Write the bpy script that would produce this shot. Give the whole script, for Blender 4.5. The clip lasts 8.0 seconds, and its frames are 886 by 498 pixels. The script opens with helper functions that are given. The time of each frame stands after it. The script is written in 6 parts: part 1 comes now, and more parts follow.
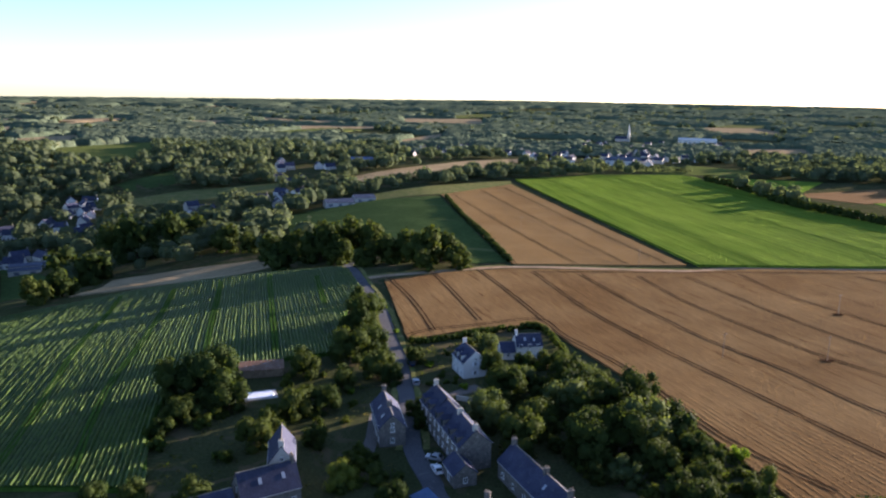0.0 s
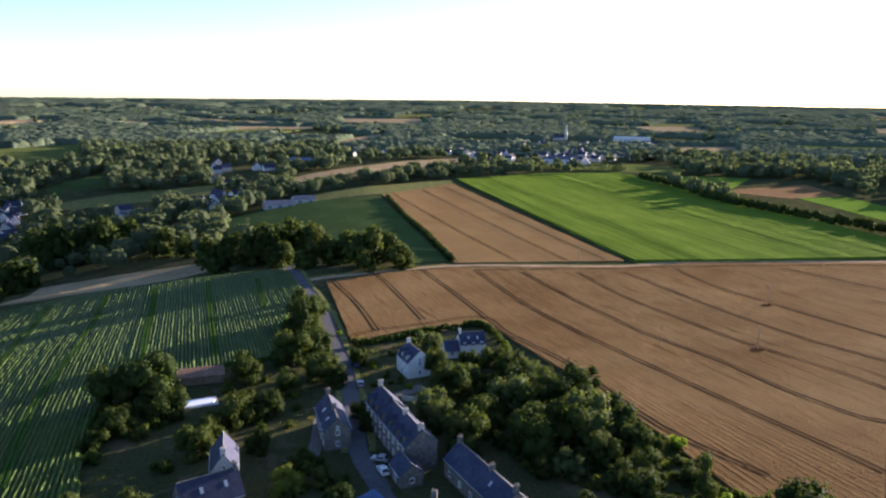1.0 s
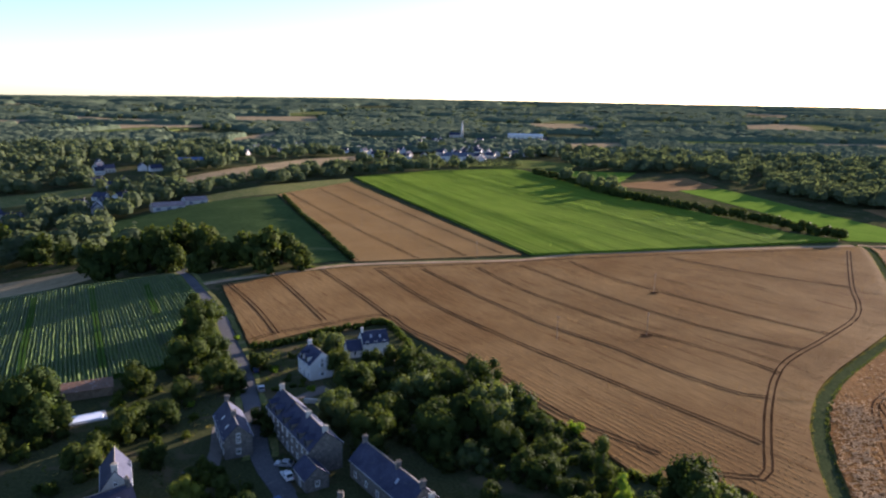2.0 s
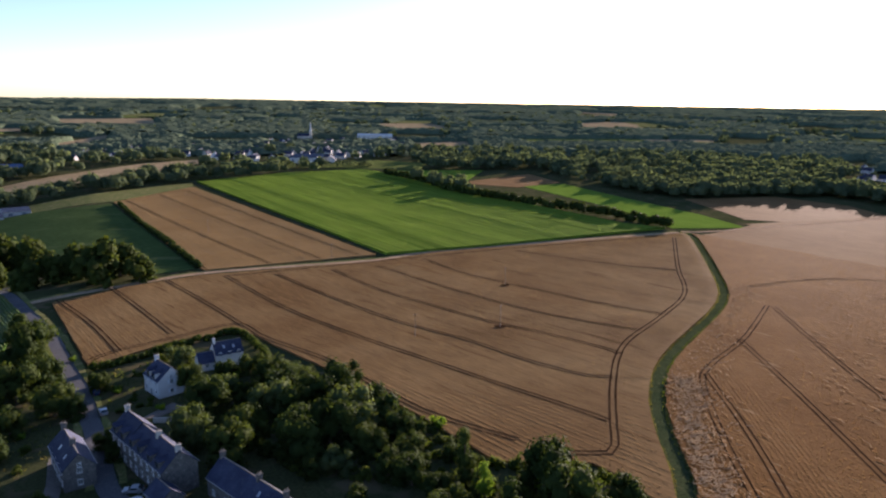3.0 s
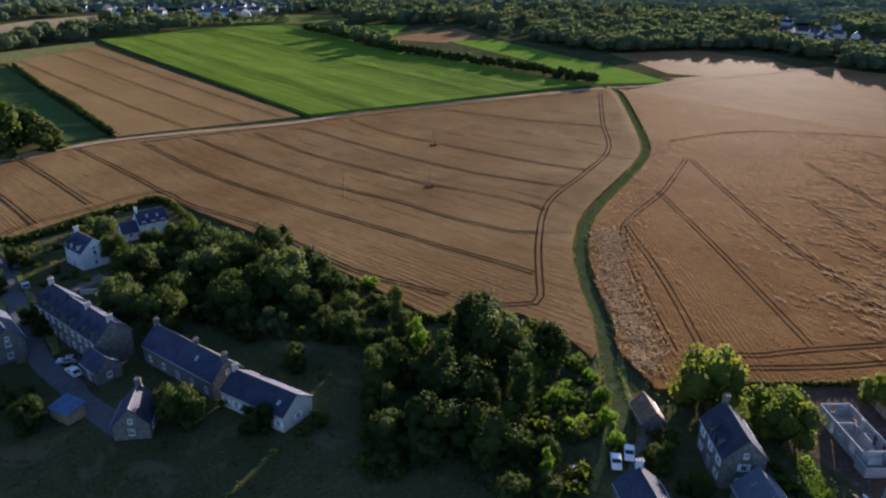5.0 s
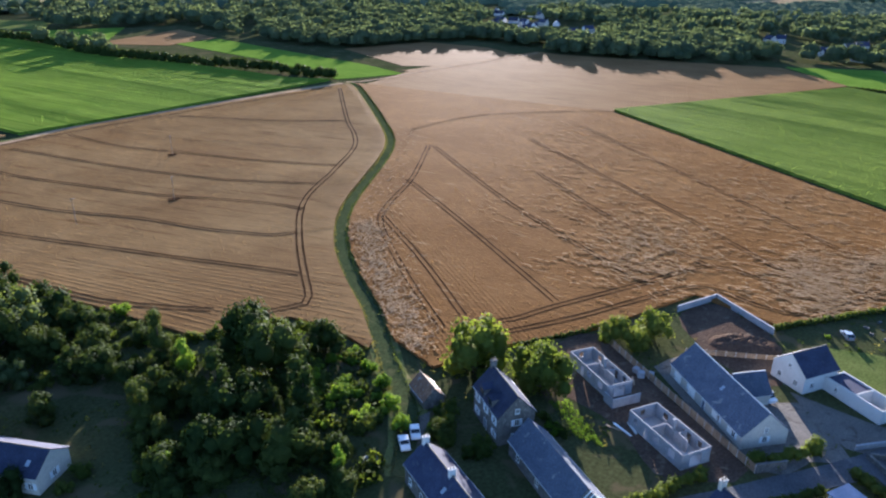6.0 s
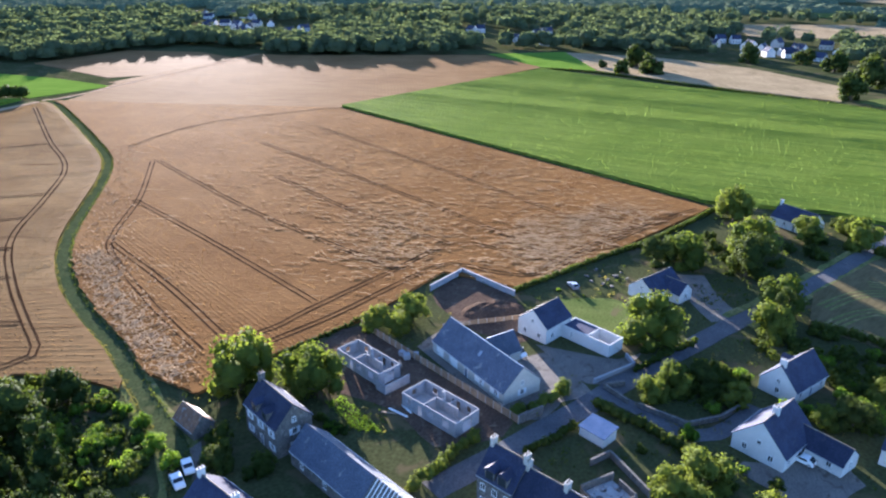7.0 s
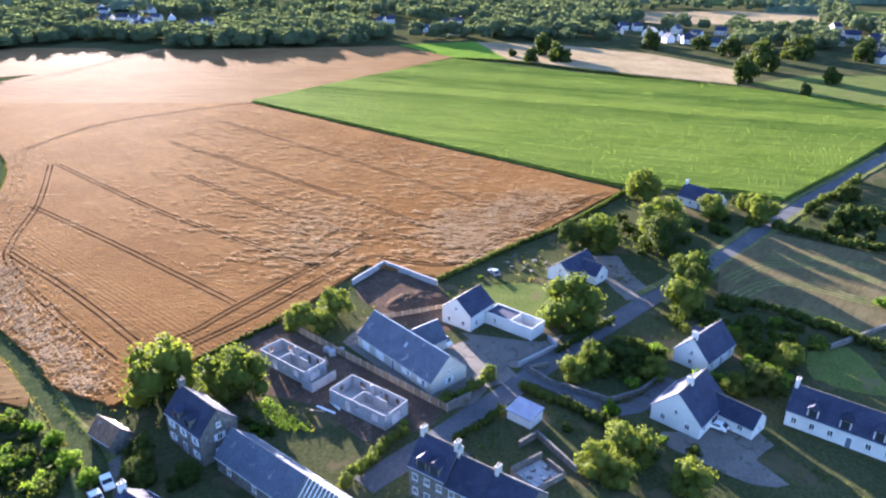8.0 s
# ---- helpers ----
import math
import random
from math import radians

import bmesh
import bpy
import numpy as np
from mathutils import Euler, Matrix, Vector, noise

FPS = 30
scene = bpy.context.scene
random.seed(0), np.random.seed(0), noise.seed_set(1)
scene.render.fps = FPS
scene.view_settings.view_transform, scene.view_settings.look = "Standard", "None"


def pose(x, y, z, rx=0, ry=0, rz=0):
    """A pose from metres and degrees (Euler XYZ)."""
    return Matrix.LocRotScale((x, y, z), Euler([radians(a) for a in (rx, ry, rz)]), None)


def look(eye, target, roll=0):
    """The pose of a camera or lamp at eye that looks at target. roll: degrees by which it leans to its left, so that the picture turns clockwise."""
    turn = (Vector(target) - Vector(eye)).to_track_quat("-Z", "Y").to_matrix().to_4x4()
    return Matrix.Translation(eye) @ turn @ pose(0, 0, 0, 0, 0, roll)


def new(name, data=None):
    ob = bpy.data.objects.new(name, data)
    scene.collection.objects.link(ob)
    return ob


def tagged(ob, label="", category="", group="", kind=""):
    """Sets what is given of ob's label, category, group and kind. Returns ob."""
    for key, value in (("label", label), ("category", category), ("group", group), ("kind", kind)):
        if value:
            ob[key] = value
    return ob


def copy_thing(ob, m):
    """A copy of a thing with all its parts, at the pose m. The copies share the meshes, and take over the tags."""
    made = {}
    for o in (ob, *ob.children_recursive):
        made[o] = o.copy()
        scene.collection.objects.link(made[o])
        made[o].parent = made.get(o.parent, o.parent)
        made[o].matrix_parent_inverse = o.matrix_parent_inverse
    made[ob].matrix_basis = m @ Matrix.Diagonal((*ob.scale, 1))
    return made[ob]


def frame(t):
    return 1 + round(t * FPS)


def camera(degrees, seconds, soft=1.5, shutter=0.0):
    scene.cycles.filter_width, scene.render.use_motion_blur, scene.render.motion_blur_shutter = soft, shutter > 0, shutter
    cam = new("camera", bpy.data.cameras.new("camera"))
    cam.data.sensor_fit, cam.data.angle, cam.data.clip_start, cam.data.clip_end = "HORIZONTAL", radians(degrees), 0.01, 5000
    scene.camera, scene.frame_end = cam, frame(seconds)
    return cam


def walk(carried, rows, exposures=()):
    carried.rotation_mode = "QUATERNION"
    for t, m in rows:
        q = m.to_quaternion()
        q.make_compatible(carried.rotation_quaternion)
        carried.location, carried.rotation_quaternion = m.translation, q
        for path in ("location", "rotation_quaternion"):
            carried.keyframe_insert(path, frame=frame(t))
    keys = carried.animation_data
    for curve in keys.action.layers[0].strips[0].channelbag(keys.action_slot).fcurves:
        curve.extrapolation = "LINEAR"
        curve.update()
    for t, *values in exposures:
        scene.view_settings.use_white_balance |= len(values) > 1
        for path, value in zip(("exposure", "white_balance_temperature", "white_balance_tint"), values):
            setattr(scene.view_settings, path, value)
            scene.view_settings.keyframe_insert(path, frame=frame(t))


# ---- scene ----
# ---- the camera: a drone that hangs 80 m over the village and turns from south to west
PATH = [
    (0.0, 0.0, -11.86, 1.14), (0.5, -0.85, -11.85, 1.15), (1.0, -4.76, -11.79, 1.04), (2.3, -16.21, -11.73, 1.1), (2.5, -18.76, -11.63, 1.04),
    (3.0, -24.93, -11.6, 0.93), (3.5, -27.45, -11.55, 0.83), (3.7, -27.4, -11.8, 0.86), (4.0, -27.35, -15.86, 0.94), (4.2, -27.32, -18.76, 0.98),
    (4.4, -27.35, -21.3, 1.0), (4.6, -27.6, -22.5, 1.05), (4.9, -29.8, -22.7, 1.1), (5.3, -36.39, -22.69, 1.21), (5.5, -40.76, -22.64, 1.23),
    (6.0, -51.7, -22.54, 1.19), (6.5, -62.66, -22.4, 0.8), (7.0, -73.22, -22.34, 0.41), (7.5, -80.16, -22.32, 0.2), (8.0, -80.14, -22.98, 0.26),
]
cam = camera(63.96, 8.0, soft=2.25)


def gaze(yaw, pitch, roll):
    """The drone's pose: yaw to the left of +y, pitch up, roll as look() takes it."""
    eye = Vector((0, 0, 80))
    y, p = radians(yaw), radians(pitch)
    return look(eye, eye + Vector((-math.sin(y) * math.cos(p), math.cos(y) * math.cos(p), math.sin(p))), roll)


EXPOSURES = [(0, 2.25, 5800, 24), (1, 2.25, 5800, 24), (2.5, 1.95, 5800, 26), (3.5, 1.58, 5800, 27), (4.2, 1.38, 5800, 26), (5.5, 2.3, 5300, 18), (6.5, 2.66, 5050, 17), (7, 2.97, 5100, 19), (7.5, 3.38, 5300, 24), (8, 3.45, 5300, 24)]
walk(cam, [(t, gaze(*turn)) for t, *turn in PATH], EXPOSURES)

# ---- low evening sun ahead and to the right, clear sky
SUN_ROUND, SUN_UP = radians(54.5), radians(8.2)
TO_SUN = Vector((math.sin(SUN_ROUND) * math.cos(SUN_UP), math.cos(SUN_ROUND) * math.cos(SUN_UP), math.sin(SUN_UP)))
world = bpy.data.worlds.new("evening_sky")
scene.world = world
world.use_nodes = True
sky = world.node_tree.nodes.new("ShaderNodeTexSky")
sky.sky_type, sky.sun_disc = "NISHITA", False
sky.sun_elevation, sky.sun_rotation = SUN_UP, SUN_ROUND
sky.dust_density, sky.air_density, sky.ozone_density = 0.3, 0.7, 1.4
background = world.node_tree.nodes["Background"]
background.inputs[1].default_value = 0.075
world.node_tree.links.new(sky.outputs[0], background.inputs[0])
lamp = bpy.data.lights.new("sun", "SUN")
lamp.energy, lamp.angle, lamp.color = 5.0, radians(0.6), (1.0, 0.815, 0.605)
new("sun", lamp).matrix_world = look(TO_SUN * 2000, (0, 0, 0))


# ---- materials
def shader(name):
    m = bpy.data.materials.new(name)
    m.use_nodes = True
    return m, m.node_tree.nodes, m.node_tree.links, m.node_tree.nodes["Principled BSDF"]


def mixed(nodes, links, fac, a, b, mode="MIX"):
    n = nodes.new("ShaderNodeMix")
    n.data_type, n.blend_type = "RGBA", mode
    for k, v in ((0, fac), (6, a), (7, b)):
        if isinstance(v, (int, float)):
            n.inputs[k].default_value = v
        elif isinstance(v, tuple):
            n.inputs[k].default_value = (*v, 1)
        else:
            links.new(v, n.inputs[k])
    return n.outputs[2]


def ramped(nodes, links, value, low, high):
    n = nodes.new("ShaderNodeMapRange")
    n.inputs[1].default_value, n.inputs[2].default_value = low, high
    links.new(value, n.inputs[0])
    return n.outputs[0]


def surface(name, one, two, coarse=8.0, fine=0.6, rough=0.85, bump=0.4, spots=None, spot_size=3.0, spot_cut=0.58, turn=0.0, stretch=1.0, grain=0.35, metal=0.0, depth=0.3, vary=0.0, thin=0.0, gloss=None):
    """A surface of two mixed colours in blotches of coarse metres, with grain of fine metres, drawn out by stretch along turn degrees, and spots."""
    m, nodes, links, bsdf = shader(name)
    where = nodes.new("ShaderNodeNewGeometry")
    lay = nodes.new("ShaderNodeMapping")
    lay.vector_type = "TEXTURE"
    lay.inputs["Rotation"].default_value = (0, 0, radians(turn))
    lay.inputs["Scale"].default_value = (stretch, 1, 1)
    links.new(where.outputs["Position"], lay.inputs[0])

    def noise_of(size, detail, vector, warp=0.0):
        n = nodes.new("ShaderNodeTexNoise")
        n.inputs["Scale"].default_value, n.inputs["Detail"].default_value, n.inputs["Distortion"].default_value = 1 / size, detail, warp
        links.new(vector, n.inputs["Vector"])
        return n.outputs["Fac"]

    big = noise_of(coarse, 4, where.outputs["Position"], 0.4)
    small = noise_of(fine, 3, lay.outputs[0])
    colour = mixed(nodes, links, ramped(nodes, links, big, 0.32, 0.68), one, two)
    tone = mixed(nodes, links, ramped(nodes, links, small, 0.25, 0.75), (1 - grain,) * 3, (1 + grain,) * 3)
    colour = mixed(nodes, links, 1.0, colour, tone, "MULTIPLY")
    if spots:
        patch = noise_of(spot_size, 3, lay.outputs[0] if stretch > 1 else where.outputs["Position"], 0.15 if stretch > 1 else 0.8)
        colour = mixed(nodes, links, ramped(nodes, links, patch, spot_cut, spot_cut + 0.09), colour, spots)
    if vary:
        info = nodes.new("ShaderNodeObjectInfo")
        tint = mixed(nodes, links, info.outputs["Random"], (1 - vary,) * 3, (1 + vary,) * 3)
        colour = mixed(nodes, links, 1.0, colour, tint, "MULTIPLY")
    links.new(colour, bsdf.inputs["Base Color"])
    bsdf.inputs["Roughness"].default_value, bsdf.inputs["Metallic"].default_value = rough, metal
    bsdf.inputs["Specular IOR Level"].default_value = gloss if gloss is not None else 0.25 if rough < 0.8 or depth < 0.1 else 0.0
    if bump:
        b = nodes.new("ShaderNodeBump")
        b.inputs["Strength"].default_value, b.inputs["Distance"].default_value = bump, depth
        links.new(small, b.inputs["Height"])
        links.new(b.outputs[0], bsdf.inputs["Normal"])
    if thin:
        leafy, mix = nodes.new("ShaderNodeBsdfTranslucent"), nodes.new("ShaderNodeMixShader")
        links.new(colour, leafy.inputs[0])
        mix.inputs[0].default_value = thin
        links.new(bsdf.outputs[0], mix.inputs[1])
        links.new(leafy.outputs[0], mix.inputs[2])
        links.new(mix.outputs[0], nodes["Material Output"].inputs[0])
    return m


def foliage(name, dark, light, through_light=0.4, glow=(1.75, 1.7, 0.6), gloss=0.03):
    m, nodes, links, bsdf = shader(name)
    info, where = nodes.new("ShaderNodeObjectInfo"), nodes.new("ShaderNodeNewGeometry")
    both = nodes.new("ShaderNodeMath")
    both.operation = "MULTIPLY_ADD"
    links.new(where.outputs["Random Per Island"], both.inputs[0])
    both.inputs[1].default_value = 0.4
    half = nodes.new("ShaderNodeMath")
    half.operation = "MULTIPLY"
    half.inputs[1].default_value = 0.5
    links.new(info.outputs["Random"], half.inputs[0])
    links.new(half.outputs[0], both.inputs[2])
    patch = nodes.new("ShaderNodeTexNoise")
    patch.inputs["Scale"].default_value = 0.07
    links.new(where.outputs["Position"], patch.inputs["Vector"])
    colour = mixed(nodes, links, both.outputs[0], dark, light)
    tone = mixed(nodes, links, ramped(nodes, links, patch.outputs["Fac"], 0.3, 0.7), (0.7, 0.75, 0.7), (1.25, 1.2, 1.1))
    colour = mixed(nodes, links, 1.0, colour, tone, "MULTIPLY")
    links.new(colour, bsdf.inputs["Base Color"])
    bsdf.inputs["Roughness"].default_value = 0.8
    bsdf.inputs["Specular IOR Level"].default_value = gloss
    thin, mix = nodes.new("ShaderNodeBsdfTranslucent"), nodes.new("ShaderNodeMixShader")
    links.new(mixed(nodes, links, 1.0, colour, glow, "MULTIPLY"), thin.inputs[0])
    mix.inputs[0].default_value = through_light
    links.new(bsdf.outputs[0], mix.inputs[1])
    links.new(thin.outputs[0], mix.inputs[2])
    links.new(mix.outputs[0], nodes["Material Output"].inputs[0])
    return m


def plain(name, colour, rough=0.5, metal=0.0, spec=0.5):
    m, nodes, links, bsdf = shader(name)
    bsdf.inputs["Base Color"].default_value = (*colour, 1)
    bsdf.inputs["Roughness"].default_value, bsdf.inputs["Metallic"].default_value = rough, metal
    bsdf.inputs["Specular IOR Level"].default_value = spec
    return m


GRASS = surface("rough_grass", (0.043, 0.051, 0.021), (0.064, 0.068, 0.03), 26, 0.7, 0.9, 0.12, (0.092, 0.078, 0.042), 9, 0.55)
LAWN = surface("garden_lawn", (0.085, 0.11, 0.03), (0.12, 0.14, 0.042), 9, 0.5, 0.9, 0.15, (0.13, 0.115, 0.055), 6, 0.6)
MEADOW = surface("meadow", (0.05, 0.078, 0.026), (0.068, 0.10, 0.032), 30, 0.9, 0.9, 0.2, (0.10, 0.12, 0.045), 12, 0.62, -20, 4)
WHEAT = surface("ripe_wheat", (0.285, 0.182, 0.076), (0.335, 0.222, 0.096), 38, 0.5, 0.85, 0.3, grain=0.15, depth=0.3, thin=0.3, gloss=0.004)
# brown stalks, darkened further: shade inside the crop is put into the colour
WHEAT_STALKS_SHADED = surface("wheat_stalks_shaded", (0.18, 0.108, 0.045), (0.258, 0.168, 0.074), 38, 0.5, 0.85, 0.3, (0.15, 0.088, 0.036), 2.4, 0.6, -71, 12, 0.22, depth=0.3, thin=0.2, gloss=0.003)
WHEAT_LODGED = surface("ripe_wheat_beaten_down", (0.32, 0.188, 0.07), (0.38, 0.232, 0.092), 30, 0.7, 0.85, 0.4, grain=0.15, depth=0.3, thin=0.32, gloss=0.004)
# orange stalks with the same inner shade mixed into their colour
WHEAT_LODGED_STALKS_SHADED = surface("orange_wheat_stalks_shaded", (0.178, 0.091, 0.03), (0.222, 0.12, 0.043), 30, 0.7, 0.85, 0.4, (0.30, 0.19, 0.088), 1.6, 0.64, 100, 7, 0.22, depth=0.3, thin=0.2, gloss=0.003)
WHEAT_FAR = surface("ripe_wheat_pale", (0.24, 0.142, 0.06), (0.29, 0.18, 0.08), 45, 1.0, 0.85, 0.2, (0.19, 0.108, 0.046), 3.0, 0.6, 100, 14, 0.25, depth=0.3, thin=0.3, gloss=0.003)
STUBBLE = surface("stubble", (0.24, 0.185, 0.105), (0.32, 0.25, 0.145), 24, 0.8, 0.9, 0.3, (0.18, 0.14, 0.075), 5, 0.6, 30, 6, 0.25)
MOWN = surface("mown_grass", (0.094, 0.081, 0.04), (0.125, 0.103, 0.054), 14, 0.6, 0.9, 0.15, (0.13, 0.11, 0.058), 3, 0.58, -30, 5, 0.25)
STRAW = surface("flattened_straw", (0.34, 0.235, 0.128), (0.44, 0.315, 0.18), 4, 0.3, 0.8, 0.6, grain=0.3, thin=0.3)
# bare soil of the wheel tracks, darkened to stand for shade in the grooves
SOIL_TRACK_SHADED = surface("trodden_soil_shaded", (0.036, 0.021, 0.011), (0.055, 0.032, 0.018), 5, 0.4, 0.95, 0.2, grain=0.4)
SOIL = surface("bare_soil", (0.07, 0.05, 0.037), (0.105, 0.075, 0.054), 5, 0.5, 0.95, 0.8, (0.14, 0.11, 0.08), 2.0, 0.6)
CORN = surface("maize_leaves", (0.195, 0.31, 0.036), (0.24, 0.35, 0.048), 34, 0.8, 0.85, 0.35, (0.135, 0.23, 0.028), 2.2, 0.55, -82, 55, 0.3, thin=0.55, gloss=0.005)
CLOVER = surface("clover_leaves", (0.15, 0.25, 0.034), (0.19, 0.30, 0.045), 24, 0.8, 0.9, 0.25, (0.11, 0.19, 0.028), 3.0, 0.58, -70, 12, 0.25, thin=0.3)
CORN_WEST = surface("maize_leaves_soft", (0.185, 0.262, 0.038), (0.225, 0.30, 0.05), 34, 0.8, 0.85, 0.3, (0.14, 0.215, 0.036), 1.5, 0.54, -101, 30, 0.28, thin=0.5, gloss=0.005)
# maize of the east field: its shade is partly put into this darker green
CORN_SHADED = surface("maize_rows", (0.05, 0.092, 0.013), (0.075, 0.122, 0.017), 26, 0.8, 0.7, 0.9, (0.038, 0.07, 0.011), 5, 0.6, -75, 3, 0.4, thin=0.3)
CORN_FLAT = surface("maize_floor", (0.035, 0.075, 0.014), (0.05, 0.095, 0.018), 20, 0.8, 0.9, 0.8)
VERGE = surface("verge_grass", (0.10, 0.12, 0.04), (0.16, 0.155, 0.06), 6, 0.5, 0.9, 0.15, (0.22, 0.19, 0.09), 3, 0.58)
LUSH = surface("lane_grass", (0.036, 0.050, 0.022), (0.058, 0.070, 0.030), 6, 0.6, 0.9, 0.15, (0.075, 0.078, 0.036), 2.5, 0.6)
ASPHALT = surface("worn_asphalt", (0.08, 0.08, 0.086), (0.108, 0.108, 0.113), 7, 0.3, 0.85, 0.3, (0.14, 0.136, 0.133), 2.5, 0.62, depth=0.03, gloss=0.06)
GRAVEL = surface("pale_gravel", (0.118, 0.106, 0.092), (0.165, 0.148, 0.128), 4, 0.3, 0.95, 0.5, (0.085, 0.075, 0.06), 2, 0.58, depth=0.05)
DIRT_ROAD = surface("dirt_road", (0.30, 0.21, 0.13), (0.40, 0.29, 0.19), 8, 0.5, 0.95, 0.5, (0.2, 0.17, 0.08), 4, 0.6)
SLATE = surface("slate", (0.028, 0.032, 0.058), (0.044, 0.049, 0.082), 2.5, 0.22, 0.7, 0.5, (0.066, 0.066, 0.082), 1.1, 0.63, depth=0.04, vary=0.2, gloss=0.12)
SLATE_PALE = surface("pale_slate", (0.062, 0.072, 0.102), (0.086, 0.098, 0.132), 2.5, 0.25, 0.72, 0.4, (0.19, 0.19, 0.19), 1.4, 0.62, depth=0.04, vary=0.15)
TILE_OLD = surface("lichened_roof", (0.14, 0.12, 0.10), (0.22, 0.19, 0.15), 1.6, 0.25, 0.8, 0.5, (0.32, 0.29, 0.22), 0.8, 0.58, depth=0.05)
RENDER = surface("white_render", (0.54, 0.53, 0.51), (0.61, 0.60, 0.58), 3, 0.4, 0.8, 0.15, (0.47, 0.455, 0.425), 1.5, 0.66, grain=0.06, depth=0.02)
CREAM = surface("cream_render", (0.42, 0.395, 0.35), (0.50, 0.47, 0.41), 3, 0.4, 0.85, 0.2, (0.42, 0.39, 0.33), 1.2, 0.62, grain=0.1, depth=0.02)
STONE = surface("granite_wall", (0.09, 0.085, 0.079), (0.15, 0.139, 0.126), 0.9, 0.25, 0.9, 0.6, (0.225, 0.208, 0.186), 0.5, 0.58, grain=0.25, depth=0.05)
BLOCK = surface("concrete_blocks", (0.27, 0.27, 0.285), (0.35, 0.35, 0.36), 1.8, 0.25, 0.9, 0.3, (0.21, 0.21, 0.22), 0.6, 0.6, grain=0.18, depth=0.02)
CONCRETE = surface("concrete", (0.34, 0.34, 0.34), (0.45, 0.44, 0.43), 2, 0.3, 0.9, 0.2, (0.27, 0.26, 0.25), 1.0, 0.6, grain=0.12, depth=0.02)
TIMBER = surface("weathered_timber", (0.20, 0.14, 0.09), (0.32, 0.24, 0.16), 1.5, 0.15, 0.85, 0.4, grain=0.3, depth=0.02, vary=0.2)
RUST = surface("rusty_sheet", (0.14, 0.08, 0.05), (0.22, 0.12, 0.07), 1.5, 0.3, 0.7, 0.3, (0.28, 0.26, 0.25), 0.8, 0.6)
BARK = surface("bark", (0.07, 0.05, 0.035), (0.12, 0.09, 0.06), 0.8, 0.15, 0.95, 0.6, depth=0.05)
SHEET = surface("blue_grey_sheeting", (0.07, 0.115, 0.21), (0.10, 0.145, 0.25), 2, 0.4, 0.75, 0.2, grain=0.1, depth=0.02, gloss=0.02)
FRAME = plain("white_frames", (0.78, 0.78, 0.76), 0.4)
GLASS = plain("window_glass", (0.03, 0.035, 0.04), 0.18, 0.0, 0.4)
SHUTTER = plain("pale_shutter", (0.62, 0.66, 0.70), 0.6)
DOOR = plain("painted_door", (0.10, 0.12, 0.16), 0.5)
ZINC = plain("zinc", (0.45, 0.46, 0.47), 0.45, 0.8)
PAINT_WHITE = plain("white_car_paint", (0.80, 0.80, 0.80), 0.25, 0.0, 0.6)
PAINT_SILVER = plain("silver_car_paint", (0.42, 0.44, 0.47), 0.3, 0.5, 0.6)
PAINT_BLUE = plain("dark_blue_car_paint", (0.03, 0.05, 0.12), 0.25, 0.2, 0.6)
RUBBER = plain("tyre_rubber", (0.02, 0.02, 0.02), 0.85)
RIM = plain("wheel_rim", (0.5, 0.5, 0.52), 0.35, 0.7)
LAMP_RED = plain("tail_lamp", (0.35, 0.02, 0.02), 0.3)
LAMP_CLEAR = plain("head_lamp", (0.75, 0.76, 0.78), 0.15)
COVER = surface("pool_cover", (0.66, 0.74, 0.86), (0.74, 0.80, 0.90), 3, 0.5, 0.4, 0.2, grain=0.05)
SKYLIGHT = plain("skylight_glass", (0.30, 0.33, 0.38), 0.15)
LEAF = foliage("leaves", (0.024, 0.041, 0.014), (0.062, 0.079, 0.021), 0.31, (1.5, 1.5, 0.6))
LEAF_MID = foliage("leaves_fresh_green", (0.06, 0.09, 0.02), (0.142, 0.168, 0.037), 0.46, (1.5, 1.48, 0.58))
LEAF_LIME = foliage("leaves_lime", (0.09, 0.16, 0.02), (0.15, 0.22, 0.035), 0.5)
LEAF_GREY = foliage("leaves_grey_green", (0.048, 0.072, 0.03), (0.095, 0.12, 0.052), 0.34)
LEAF_HEDGE = foliage("hedge_leaves", (0.035, 0.058, 0.015), (0.085, 0.105, 0.026), 0.45)
LEAF_DRY = foliage("dry_grass_leaves", (0.10, 0.10, 0.045), (0.17, 0.15, 0.07), 0.4)
# far woods: distance haze is put into these paler, greyer leaf colours
LEAF_HAZED = foliage("woodland_leaves_hazed", (0.072, 0.098, 0.06), (0.12, 0.142, 0.082), 0.45, (1.3, 1.3, 0.75), 0.0)
CANOPY_HAZED = surface("woodland_canopy_hazed", (0.064, 0.087, 0.054), (0.10, 0.126, 0.078), 60, 2.2, 0.85, 0.7, (0.125, 0.142, 0.08), 22, 0.6, grain=0.35, depth=1.2, gloss=0.0)


# ---- building helpers
def part(name, bm, material, parent, label=""):
    """Links a bmesh as one mesh object under a thing or a part."""
    me = bpy.data.meshes.new(name)
    bm.to_mesh(me)
    bm.free()
    me.materials.append(material)
    ob = new(name, me)
    ob.parent = parent
    return tagged(ob, label)


def meshed(name, verts, faces, material, parent=None, label=""):
    me = bpy.data.meshes.new(name)
    me.from_pydata(verts, [], faces)
    me.materials.append(material)
    ob = new(name, me)
    ob.parent = parent
    return tagged(ob, label)


def thing(name, m, label, category, group=""):
    ob = new(name)
    ob.empty_display_size = 0.5
    ob.matrix_basis = m
    return tagged(ob, label, category, group)


